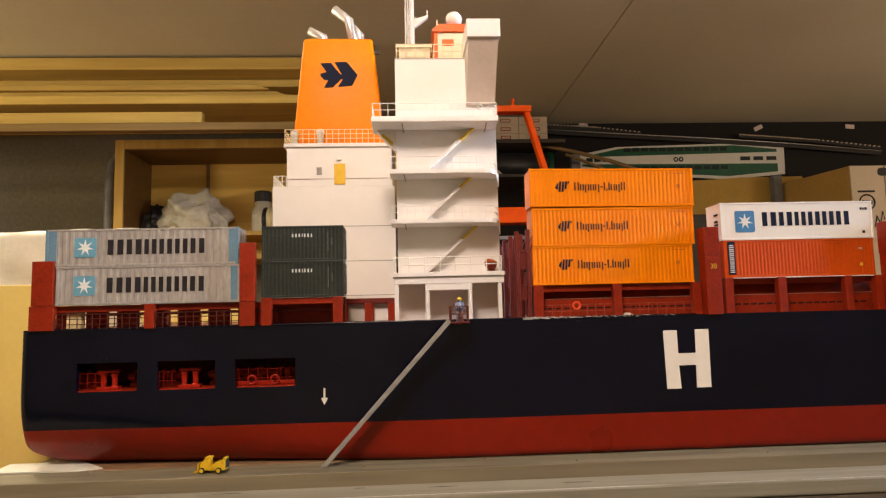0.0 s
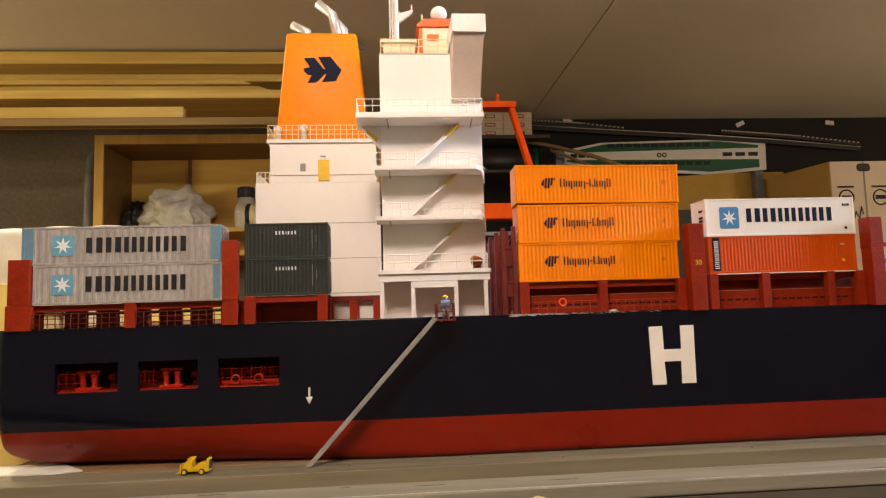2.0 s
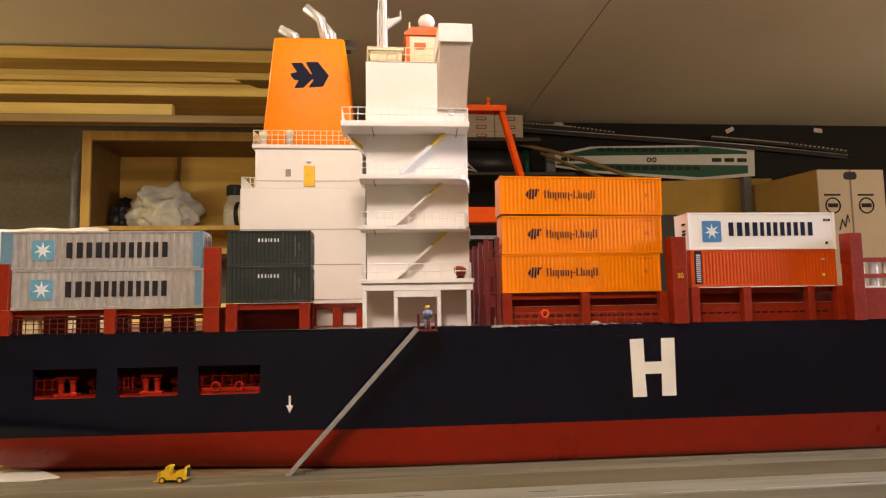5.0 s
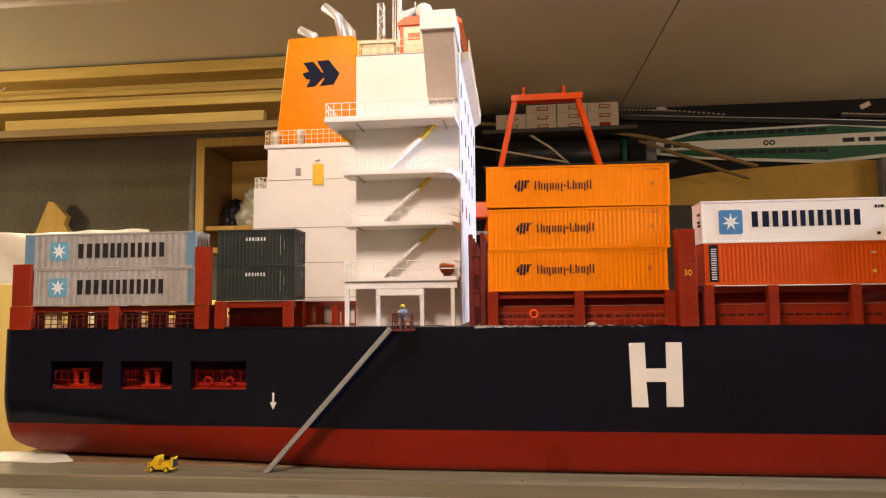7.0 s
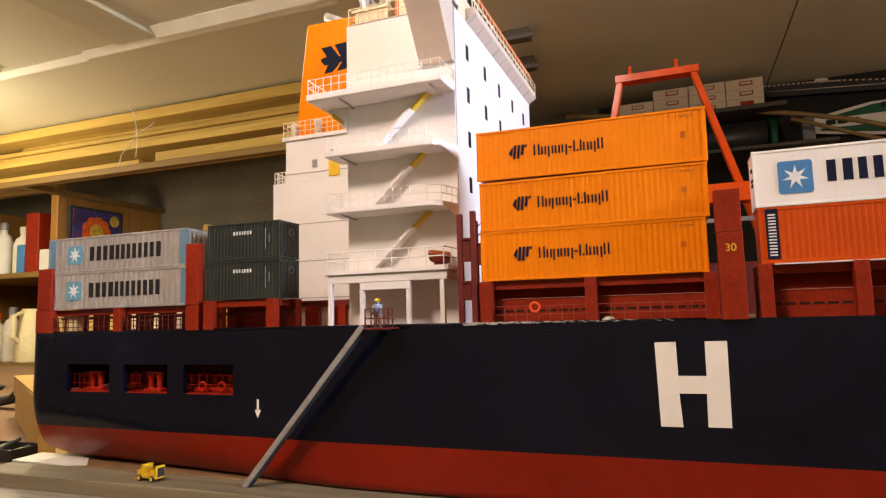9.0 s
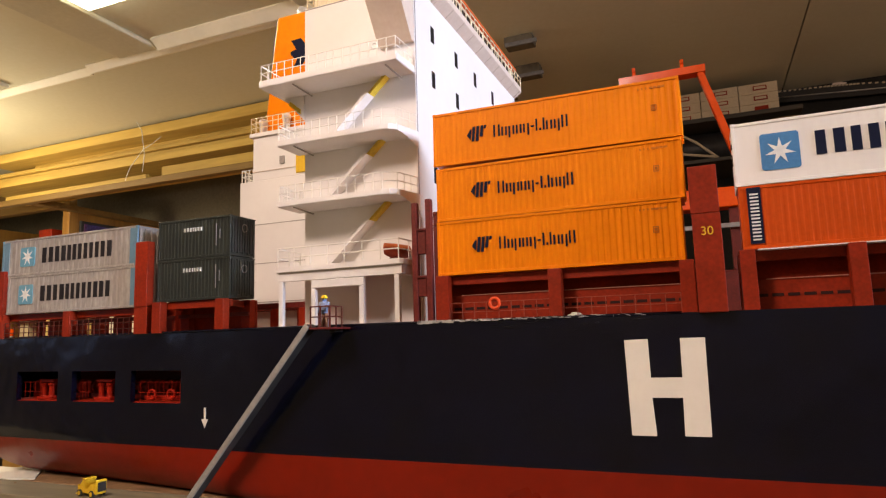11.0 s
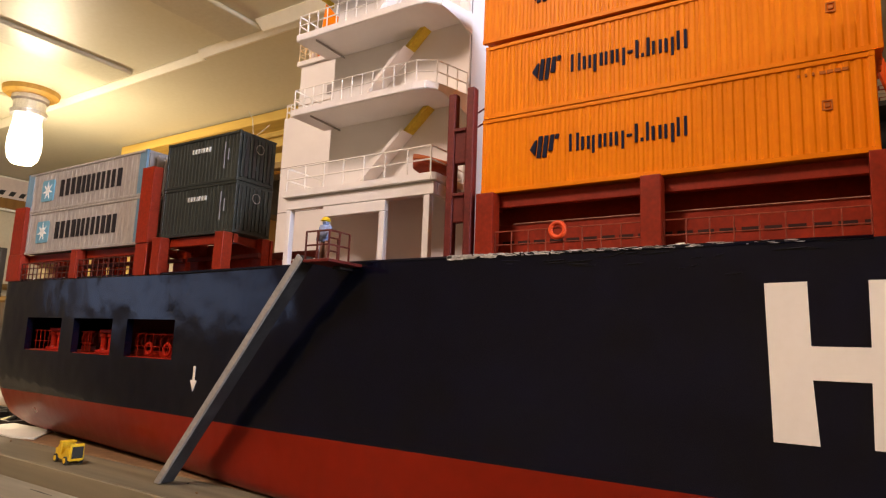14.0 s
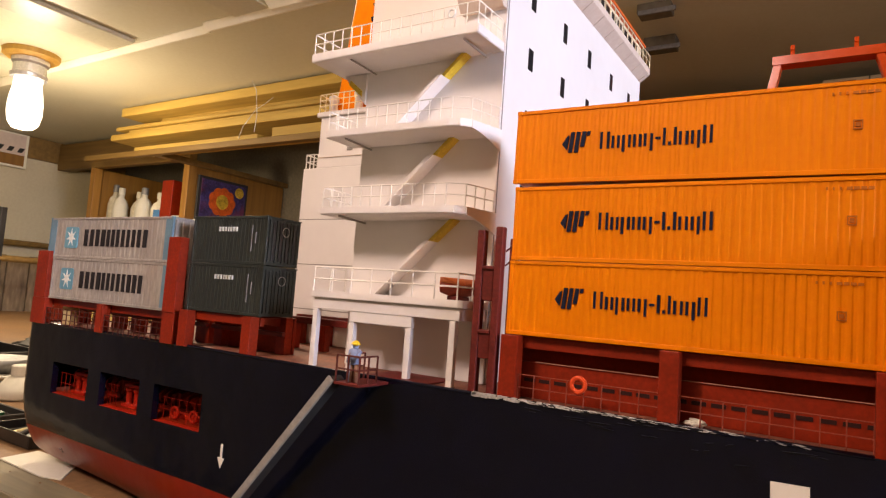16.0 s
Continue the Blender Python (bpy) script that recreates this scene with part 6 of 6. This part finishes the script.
# end wall things
po = thing("wall_poster", (-3.14, 1.62, 0.59), "framed poster of dark stripes over orange ground", "poster")
part("poster_frame", box(B(), -3.149, -3.135, 1.49, 1.750, 0.632, 0.7965, 0.002), "trim_cream", po)
part("poster_sheet", box(B(), -3.136, -3.132, 1.505, 1.736, 0.694, 0.788), "taupe", po)
part("poster_ground", box(B(), -3.136, -3.132, 1.505, 1.736, 0.642, 0.693), "shelf_wood", po)
for k in range(5):
    y = 1.52 + 0.045 * k
    part("stripe", prism(B(), [(y, 0.705), (y + 0.022, 0.705), (y + 0.034, 0.728), (y + 0.012, 0.728)], "x", -3.1325, -3.1305), "rubber", po)
po.location.x += 0.0305
whole("wall_beam", box(B(), LEFT + 0.001, LEFT + 0.03, 1.0, BACK - 0.002, 0.795 - 0.10, 0.80 - 0.001, 0.002), "lumber_brown", "brown board along the top of the end wall", "trim", kind="structure")
whole("wall_beam", box(B(), LEFT + 0.031, -2.31, 1.9, 1.95, 0.66, 0.79, 0.002), "lumber_brown", "brown board under the ceiling", "trim", kind="structure")
rack = thing("steel_rack", (-2.4, 1.38, FLOOR), "grey steel frame standing against the end wall", "rack")
part("upright", box(B(), -2.41, -2.39, 1.372, 1.392, FLOOR, 0.376, 0.002), "black_plastic", rack)
part("top_bar", box(B(), -2.41, -2.39, 0.90, 1.3715, 0.360, 0.376, 0.002), "black_plastic", rack)
part("cross_bar", rod(B(), (-2.40, 0.90, 0.190), (-2.40, 1.62, 0.185), 0.012, 10), "lumber_brown", rack)
part("cross_bar", rod(B(), (-3.10, 1.30, 0.275), (-3.10, 2.0, 0.272), 0.014, 10), "lumber_brown", rack)
bd = thing("rough_boards", (-2.6, 1.55, FLOOR), "rough brown stained boards leaning on the end wall", "boards")
for k in range(4):
    part("board", box(B(), -2.62, -2.60, 1.42 + 0.085 * k, 1.50 + 0.085 * k, FLOOR, 0.205 - 0.012 * (k % 2), 0.002), "board_rough", bd)
whole("red_wedge", prism(B(), [(-1.590, -0.0218), (-1.390, -0.0218), (-1.410, 0.146)], "y", 1.150, 1.190), "red_paint", "dull red wedge standing on the bench by the boards", "wedge")
whole("dark_bag", crumpled(-1.21, -0.99, 0.90, 1.02, -0.0218, 0.026, 3.9), "rubber", "heap of dark crumpled cloth on the cluttered bench", "bag", smooth=True)

# clutter on the bench behind the stern
bx = thing("foam_board", (-0.35, 0.64, -0.022), "pale yellow foam board standing behind the ship's stern", "board")
part("sheet", box(B(), -0.397, -0.303, 0.634, 0.644, -0.0218, 0.1560, 0.001), "foam_yellow", bx)
by = thing("yellow_strip", (-0.35, 0.935, -0.022), "low yellow foam strip standing behind the hull", "board")
part("strip", box(B(), -0.64, -0.10, 0.930, 0.942, -0.0218, 0.138, 0.001), "foam_yellow", by)
wb = thing("white_sheet", (-0.38, 0.72, -0.022), "creased white foam sheet behind the yellow board", "sheet")


def draped(x0, x1, z0, z1, y, n=44, m=28):
    """A creased upright sheet with a wavy top edge and some thickness."""
    bm = B()
    front, back = [], []
    for j in range(m + 1):
        v = j / m
        ra, rb = [], []
        for i in range(n + 1):
            u = i / n
            top = z1 + 0.004 * noise.noise(Vector((u * 5, 3.1, 0)))
            fold = 0.009 * noise.noise(Vector((u * 3 + v * 4, v * 7, 1.7))) + 0.004 * abs(noise.noise(Vector((u * 6 - v * 3, v * 12, 4.2))))
            p = Vector((x0 + (x1 - x0) * u, y + fold, z0 + (top - z0) * v))
            ra.append(bm.verts.new(p))
            rb.append(bm.verts.new(p + Vector((0, 0.003, 0))))
        front.append(ra)
        back.append(rb)
    for grid in (front, back):
        for j in range(m):
            for i in range(n):
                bm.faces.new((grid[j][i], grid[j][i + 1], grid[j + 1][i + 1], grid[j + 1][i]))
    for j in range(m):
        for i in (0, n):
            bm.faces.new((front[j][i], front[j + 1][i], back[j + 1][i], back[j][i]))
    for i in range(n):
        for j in (0, m):
            bm.faces.new((front[j][i], front[j][i + 1], back[j][i + 1], back[j][i]))
    bmesh.ops.recalc_face_normals(bm, faces=bm.faces)
    return bm


bm = draped(-0.484, -0.272, -0.0218, 0.2190, 0.700)
part("sheet", bm, "cloth_white", wb, "", True)
ps = thing("paper_sheet", (-0.28, 0.545, 0.0), "loose white paper sheet lying under the stern", "paper")
part("sheet", prism(B(), [(-0.316, 0.529), (-0.250, 0.5275), (-0.232, 0.534), (-0.262, 0.562), (-0.320, 0.560)], "z", 0.0003, 0.0014), "paper", ps)
part("stiffener", box(B(), -0.312, -0.268, 0.531, 0.556, -0.0218, 0.0002, 0.001), "cardboard", ps)
for x0, x1, y0, y1, z, m, label in ((-1.22, -0.96, 0.78, 0.88, 0.008, "black_plastic", "flat black tray on the cluttered bench"), (-0.70, -0.53, 0.60, 0.655, -0.010, "rubber", "shallow dark tray with scraps")):
    t = thing("tray", ((x0 + x1) / 2, (y0 + y1) / 2, -0.022), label, "tray", "trays on the bench")
    part("tray_floor", box(B(), x0, x1, y0, y1, -0.0218, -0.0185, 0.001), m, t)
    for a, b, c, d in ((x0, x1, y0, y0 + 0.004), (x0, x1, y1 - 0.004, y1), (x0, x0 + 0.004, y0, y1), (x1 - 0.004, x1, y0, y1)):
        part("rim", box(B(), a, b, c, d, -0.0184, z, 0.001), m, t)
    for k in range(5):
        rnd = random.Random(k + int(x0 * 100))
        px_, py_ = rnd.uniform(x0 + 0.01, x1 - 0.05), rnd.uniform(y0 + 0.006, y1 - 0.026)
        whole("scrap", prism(B(), rounded(px_, px_ + rnd.uniform(0.02, 0.045), py_, py_ + rnd.uniform(0.008, 0.018), 0.003), "z", -0.0183, -0.0183 + rnd.uniform(0.003, 0.012)), rnd.choice(["paper", "steel_grey", "cardboard_pale", "jar_yellow", "print_green"]), "small scrap piece lying in the tray", "scrap", "scraps")
JX, JY = -0.690, 0.715
jar = thing("paste_jar", (JX, JY, -0.022), "round white jar with a white screw cap", "jar")
part("jar_body", lathe(B(), (JX, JY, -0.0218), [(0.029, 0), (0.033, 0.004), (0.030, 0.014), (0.019, 0.028), (0.014, 0.031)], 24), "paper", jar, "", True)
part("cap", lathe(B(), (JX, JY, 0.0094), [(0.0145, 0), (0.0145, 0.012), (0.013, 0.0135)], 20), "paper", jar)
pd = thing("dish", (-0.87, 0.76, -0.022), "grey metal dish stacked on a plate", "dish")
part("plate", lathe(B(), (-0.87, 0.76, -0.0218), [(0.035, 0), (0.062, 0.008), (0.065, 0.012), (0.060, 0.011)], 24), "paper", pd, "", True)
part("bowl", lathe(B(), (-0.87, 0.76, -0.0125), [(0.026, 0), (0.044, 0.012), (0.048, 0.024), (0.043, 0.022)], 24), "steel_grey", pd, "", True)
GX, GY = -0.760, 0.780
glue = thing("glue_bottle", (GX, GY, -0.022), "square white bottle with an orange collar and yellow cap", "bottle")
part("bottle_body", box(B(), GX - 0.023, GX + 0.023, GY - 0.015, GY + 0.015, -0.0218, 0.0270, 0.004), "paper", glue)
part("collar", lathe(B(), (GX, GY, 0.0272), [(0.021, 0), (0.026, 0.003), (0.026, 0.009), (0.015, 0.014)], 20), "jar_orange", glue, "orange collar")
part("cap", lathe(B(), (GX, GY, 0.0414), [(0.0125, 0), (0.0125, 0.010), (0.0105, 0.0125)], 18), "jar_orange", glue, "yellow-orange cap")
ct = thing("cardboard_box", (-0.57, 0.73, -0.022), "plain low cardboard carton lying askew on the bench", "box")
part("carton", prism(B(), [(-0.414, 0.627), (-0.396, 0.656), (-0.722, 0.862), (-0.740, 0.833)], "z", -0.0218, 0.0400), "cardboard", ct)
part("flap", prism(B(), [(-0.412, 0.624), (-0.397, 0.657), (-0.720, 0.864), (-0.742, 0.830)], "z", 0.0402, 0.0425), "cardboard", ct)
part("side_flap", prism(B(), [(-0.4155, 0.6245), (-0.414, 0.6265), (-0.740, 0.8325), (-0.7415, 0.8305)], "z", 0.0140, 0.0400), "cardboard", ct)
hz = thing("black_hose", (-0.8, 0.9, -0.022), "thick black hose curving over the bench", "hose")
part("hose", tube(B(), [(-0.60, 0.93, 0.060), (-0.66, 0.90, 0.058), (-0.713, 0.89, 0.052), (-0.755, 0.89, 0.041), (-0.80, 0.895, 0.022), (-0.84, 0.90, -0.004), (-0.90, 0.91, -0.0135)], 0.0085, 12), "rubber", hz, "", True)
tb = thing("tool_tray", (-0.457, 0.617, -0.022), "shallow dark plastic tray holding pens and tools", "tray")
part("tray_floor", box(B(), -0.500, -0.416, 0.5995, 0.6340, -0.0218, -0.0190, 0.001), "black_plastic", tb)
for a, b, c, d in ((-0.500, -0.416, 0.5975, 0.5995), (-0.500, -0.416, 0.6340, 0.6360), (-0.502, -0.5, 0.5975, 0.6360), (-0.416, -0.414, 0.5975, 0.6360)):
    part("tray_wall", box(B(), a, b, c, d, -0.0215, -0.0090, 0.0006), "black_plastic", tb)
for k in range(6):
    part("pen", rod(B(), (-0.490 + 0.011 * k, 0.606 + 0.004 * (k % 3), -0.018), (-0.465 + 0.009 * k, 0.622 + 0.003 * ((k + 1) % 3), -0.0120 + 0.003 * ((k * 5) % 4)), 0.0020, 8), ["rubber", "jar_yellow", "steel_grey"][k % 3], tb)

# ---- things behind the ship on the right ----
wallshelf = thing("wall_shelf", (0.33, 2.1, 0.70), "dark wall shelf loaded with small cartons", "shelf")
part("shelf_board", box(B(), 0.06, 0.545, 2.02, BACK - 0.002, 0.666, 0.6783, 0.001), "shelf_dark", wallshelf)
first = None
for r in range(3):
    for c in range(4):
        x, z = 0.1030 + 0.0985 * c, 0.6785 + 0.0290 * r
        if r == 2 and c == 0:
            continue
        t = thing("small_carton", (x + 0.048, 2.12, z), "small cream carton with a red-edged label, stacked on the shelf", "carton", "stacked cartons")
        part("carton_body", box(B(), x, x + 0.0965, 2.055 + 0.002 * (c % 2), 2.19, z, z + 0.0284, 0.0008), "cardboard_pale", t)
        lab = part("label_frame", box(B(), x + 0.036, x + 0.070, 2.0540, 2.0575, z + 0.0085, z + 0.0205), "red_paint", t)
        if not (r == 0 and c == 3):
            part("label_field", box(B(), x + 0.039, x + 0.067, 2.0532, 2.0539, z + 0.0110, z + 0.0180), "cardboard_pale", lab)
lowershelf = thing("wall_shelf", (0.33, 2.1, 0.56), "dark lower wall shelf with rolled sheets", "shelf")
part("shelf_board", box(B(), 0.06, 0.66, 2.02, BACK - 0.002, 0.552, 0.562, 0.001), "shelf_dark", lowershelf)
whole("dark_roll", rod(B(), (0.10, 2.12, 0.618), (0.50, 2.12, 0.610), 0.045, 20), "black_plastic", "thick dark roll lying on the wall shelf", "roll", smooth=True)
whole("green_tube", rod(B(), (0.521, 2.14, 0.5622), (0.521, 2.14, 0.6655), 0.0125, 14), "print_green", "upright green tube standing on the wall shelf", "tube", smooth=True)

# flat railway carriage print
go = thing("carriage_print", (1.04, 2.235, 0.58), "flat cut-out print of a green and white double-deck railway carriage", "cut-out")
OUT = [(0.640, 0.628), (0.800, 0.606), (1.205, 0.578), (1.422, 0.596), (1.425, 0.698), (1.240, 0.714), (0.790, 0.704), (0.645, 0.676)]
part("card", prism(B(), OUT, "y", 2.236, 2.240), "paper", go, "white card backing")
part("upper_green", prism(B(), [(0.700, 0.676), (0.800, 0.697), (1.235, 0.706), (1.395, 0.690), (1.395, 0.680), (0.700, 0.668)], "y", 2.2345, 2.2362), "print_green", go)
part("lower_green", prism(B(), [(0.660, 0.640), (1.395, 0.636), (1.395, 0.606), (1.205, 0.590), (0.805, 0.614), (0.660, 0.634)], "y", 2.2345, 2.2362), "print_green", go)
first = None
for i in range(12):
    x = 0.815 + 0.033 * i
    for z in (0.6855, 0.6165):
        if first is None:
            first = part("window", box(B(), x, x + 0.027, 2.2335, 2.2346, z - 0.001, z + 0.0135), "print_dark", go)
        else:
            again("window", first, (x + 0.013, BASE[first].y, z), go)
for x in (0.675, 0.705, 0.735, 1.255, 1.305, 1.355):
    part("end_window", box(B(), x, x + (0.024 if x < 1 else 0.036), 2.2335, 2.2362, 0.649, 0.663), "print_dark", go)
for x in (1.010, 1.030):
    part("mark", ring(B(), (x, 2.2350, 0.6555), 0.0070, 0.0022, 16, 6), "print_dark", go)
# model track lengths on the wall: dark beds, a bright upper rail, pale sleeper ends
def track_length(pts, bed, rail_r, dash, label):
    t = thing("track_length", ((pts[0][0] + pts[-1][0]) / 2, 2.225, min(p[1] for p in pts)), label, "model track", "model tracks")
    part("bed", prism(B(), [(x, z + 0.003) for x, z in pts] + [(x, z - bed) for x, z in reversed(pts)], "y", 2.2245, 2.2320), "rubber", t, "black sleeper bed")
    if rail_r:
        part("rail", tube(B(), [(x, 2.2222, z) for x, z in pts], rail_r, 6), "track_rail", t, "bright metal rail", True)
    first = None
    for i in range(dash):
        k = (i + 0.5) / dash * (len(pts) - 1)
        n, u = int(k), k - int(k)
        x, z = (pts[n][c] + (pts[n + 1][c] - pts[n][c]) * u for c in (0, 1))
        if first is None:
            first = part("sleeper", box(B(), x - 0.0035, x + 0.0035, 2.2215, 2.2244, z - 0.0022, z + 0.0018), "cardboard_pale", t)
        else:
            again("sleeper", first, (x, BASE[first].y, z - 0.0022), t)
    return t


track_length([(0.500, 0.788), (0.630, 0.782), (0.720, 0.775), (0.880, 0.756)], 0.016, 0, 30, "short black model track length with pale sleeper ends on the wall")
track_length([(0.500, 0.770), (0.807, 0.750), (1.124, 0.731), (1.445, 0.708), (1.792, 0.676)], 0.015, 0.0017, 0, "long dark model track length with one bright rail on the wall")
track_length([(1.250, 0.744), (1.400, 0.733), (1.555, 0.720), (1.793, 0.692)], 0.011, 0, 40, "dark model track length with pale sleeper ends on the wall")
for x, z, a in ((0.677, 0.7935, 20), (1.345, 0.778, -25), (1.704, 0.780, 5)):
    bm = box(B(), -0.017, 0.017, 0, 0.0015, -0.008, 0.008)
    bm.transform(Matrix.Translation((x, BACK - 0.0025, z)) @ Matrix.Rotation(radians(a), 4, "Y"))
    whole("tape_piece", bm, "taupe", "small pale piece of tape stuck on the dark wall", "tape", "tape pieces")
for pts, r in (([(-0.06, 0.730), (0.011, 0.722), (0.158, 0.705), (0.318, 0.689), (0.475, 0.673), (0.593, 0.648), (0.709, 0.617), (0.806, 0.583), (0.920, 0.544)], 0.0072), ([(0.560, 0.640), (0.617, 0.618), (0.707, 0.580), (0.771, 0.555), (0.819, 0.533), (0.892, 0.508)], 0.0056)):
    whole("bent_strip", tube(B(), [(x, 2.08, z) for x, z in pts], r, 8), "strip_wood", "long bent brown wooden strip leaning on the shelves", "strip", "bent strips", smooth=True)
whole("thin_strip", tube(B(), [(0.140, 2.06, 0.694), (0.193, 2.06, 0.681), (0.279, 2.06, 0.622), (0.346, 2.06, 0.558)], 0.0038, 8), "cardboard_pale", "thin pale wooden strip leaning across the shelf", "strip", "thin strips", smooth=True)
whole("thin_strip", rod(B(), (-0.02, 2.05, 0.645), (0.330, 2.05, 0.571), 0.0036, 8), "cardboard_pale", "thin pale wooden strip leaning across the shelf", "strip", "thin strips", smooth=True)
tan = thing("tan_panel", (1.05, 2.2, 0.4436), "tan fibreboard panel standing on boards against the dark wall", "panel")
part("panel", prism(B(), [(0.651, 0.4437), (1.46, 0.4437), (1.46, 0.578), (1.227, 0.576), (1.128, 0.570), (0.961, 0.563), (0.788, 0.549), (0.655, 0.528)], "y", 2.195, 2.205), "fibreboard", tan)
whole("grey_post", box(B(), 1.331, 1.362, 2.16, 2.19, -0.022, 0.575, 0.002), "steel_grey", "grey steel post standing before the tan panel", "post")
whole("grey_post", box(B(), 0.600, 0.632, 2.16, 2.19, -0.022, 0.66, 0.002), "steel_grey", "grey steel post standing before the tan panel", "post")
lb2 = thing("low_board", (1.1, 2.1, -0.022), "dark boards standing behind the container stacks", "boards")
for k in range(5):
    part("board", box(B(), 0.66 + 0.17 * k, 0.825 + 0.17 * k, 2.192, 2.212, -0.0218, 0.4435, 0.002), "shelf_dark", lb2)
ctn = thing("shipping_carton", (1.52, 1.98, 0.0), "large tan cardboard carton with round dark prints", "carton")
part("carton_body", prism(B(), [(1.425, 1.90), (1.655, 1.90), (1.655, 2.20), (1.368, 2.20)], "z", -0.0218, 0.548), "cardboard_pale", ctn)
part("side_face", prism(B(), [(1.4225, 1.903), (1.4242, 1.9032), (1.3690, 2.197), (1.3673, 2.1968)], "z", -0.02, 0.5475), "cardboard", ctn, "brown unprinted side")
for x in (1.472, 1.588):
    r0 = part("round_print", ring(B(), (x, 1.8990, 0.430), 0.0245, 0.0024, 24, 6), "ink_dark", ctn, "dark round printed mark")
    part("print_bar", box(B(), x - 0.017, x + 0.017, 1.8985, 1.9000, 0.424, 0.437), "ink_dark", ctn)
    part("print_bar", box(B(), x - 0.028, x + 0.028, 1.8990, 1.9000, 0.462, 0.468), "ink_dark", ctn)
part("flap_gap", box(B(), 1.535, 1.540, 1.8988, 1.9000, 0.330, 0.548), "stick", ctn)
part("hand_hole", prism(B(), rounded(1.515, 1.560, 0.515, 0.5405, 0.010), "y", 1.8985, 1.9000), "rubber", ctn)
part("scribble", tube(B(), [(1.49, 1.8990, 0.35), (1.50, 1.8990, 0.385), (1.51, 1.8990, 0.36), (1.52, 1.8990, 0.40), (1.525, 1.8990, 0.375)], 0.0016, 6), "ink_dark", ctn)

# red gantry crane model
gc = thing("gantry_crane_model", (0.22, 1.38, -0.022), "bright orange-red model gantry crane standing behind the ship", "crane model")


def leg_mesh(xa, za, xb, zb, w, y0, y1):
    bm = prism(B(), [(xb - w, zb), (xb + w, zb), (xa + w * 0.8, za), (xa - w * 0.8, za)], "y", y0, y1)
    for v in bm.verts:
        v.co.y += (za - v.co.z) * 0.13
    bmesh.ops.bevel(bm, geom=list(bm.edges), offset=0.0012, segments=2, affect="EDGES")
    return bm


part("leg", leg_mesh(0.1575, 0.566, 0.0720, 0.200, 0.0072, 1.380, 1.405), "bright_red", gc)
part("leg", leg_mesh(0.2945, 0.566, 0.4090, 0.200, 0.0072, 1.380, 1.405), "bright_red", gc)
part("top_beam", prism(B(), [(1.3785, 0.5665), (1.3768, 0.5795), (1.4040, 0.5795), (1.4060, 0.5665)], "x", 0.1505, 0.3035), "bright_red", gc)
for x in (0.178, 0.264):
    part("lifting_lug", box(B(), x - 0.0032, x + 0.0032, 1.388, 1.398, 0.5796, 0.600, 0.001), "bright_red", gc)
    part("lug_pin", rod(B(), (x, 1.383, 0.593), (x, 1.403, 0.593), 0.003, 8), "bright_red", gc)
part("low_body", box(B(), 0.060, 0.390, 1.335, 1.375, 0.306, 0.340, 0.002), "bright_red", gc)
part("base", box(B(), 0.020, 0.430, 1.340, 1.470, -0.022, 0.199, 0.003), "red_dark", gc)
part("rail_line", box(B(), 0.060, 0.390, 1.3355, 1.3400, 0.270, 0.278, 0.001), "grey_metal", gc)
part("low_leg", box(B(), 0.10, 0.13, 1.345, 1.37, 0.1995, 0.3055, 0.001), "red_dark", gc)
part("low_leg", box(B(), 0.32, 0.35, 1.345, 1.37, 0.1995, 0.3055, 0.001), "red_dark", gc)

# plastic clip hanging at the quay's front edge
clip = thing("plastic_clip", (0.118, 0.4605, -0.03), "small pale plastic hook clipped to the quay edge", "hook")
part("hook", tube(B(), [(0.0990, 0.4608, -0.0300), (0.1095, 0.4604, -0.0190), (0.1175, 0.4604, -0.0165), (0.1260, 0.4604, -0.0190), (0.1380, 0.4608, -0.0300)], 0.0011, 8), "jar_yellow", clip)
part("eye", ring(B(), (0.1175, 0.4604, -0.0215), 0.0022, 0.0007, 14, 6), "jar_yellow", clip)

# splits, worn arris and crumbs on the quay
rnd = random.Random(12)
for k in range(9):
    x, y, w = rnd.uniform(-0.35, 0.45), rnd.uniform(0.466, 0.492), rnd.uniform(0.008, 0.03)
    whole("wood_split", prism(B(), [(x, y), (x + w * 0.5, y + 0.0005), (x + w, y + 0.0001), (x + w * 0.5, y - 0.0003)], "z", -0.0106, -0.0103), "rubber", "thin dark split in the pale quay board", "split", "splits in the quay")
for k in range(7):
    x, y = rnd.uniform(-0.30, 0.40), rnd.choice([rnd.uniform(0.5195, 0.5215), rnd.uniform(0.500, 0.518)])
    whole("crumb", ball(B(), (x, y, 0.0004), rnd.uniform(0.0004, 0.0008), (1.4, 1, 0.7), 8), rnd.choice(["bench_top", "rubber"]), "tiny crumb of debris on the quay board", "crumb", "crumbs on the quay")
x = -1.09
bm = B()
while x < 2.2:
    w = rnd.uniform(0.03, 0.16)
    d = rnd.uniform(0.0005, 0.0016)
    prism(bm, [(x, 0.4636), (x + w, 0.4636 + d * 0.3), (x + w * 0.8, 0.4636 + d), (x + w * 0.2, 0.4636 + d * 0.8)], "z", -0.0106, -0.0103)
    x += w * rnd.uniform(0.8, 1.3)
arris = whole("worn_arris", bm, "worn_pale", "pale worn arris along the quay edge board", "worn edge", kind="stuff")
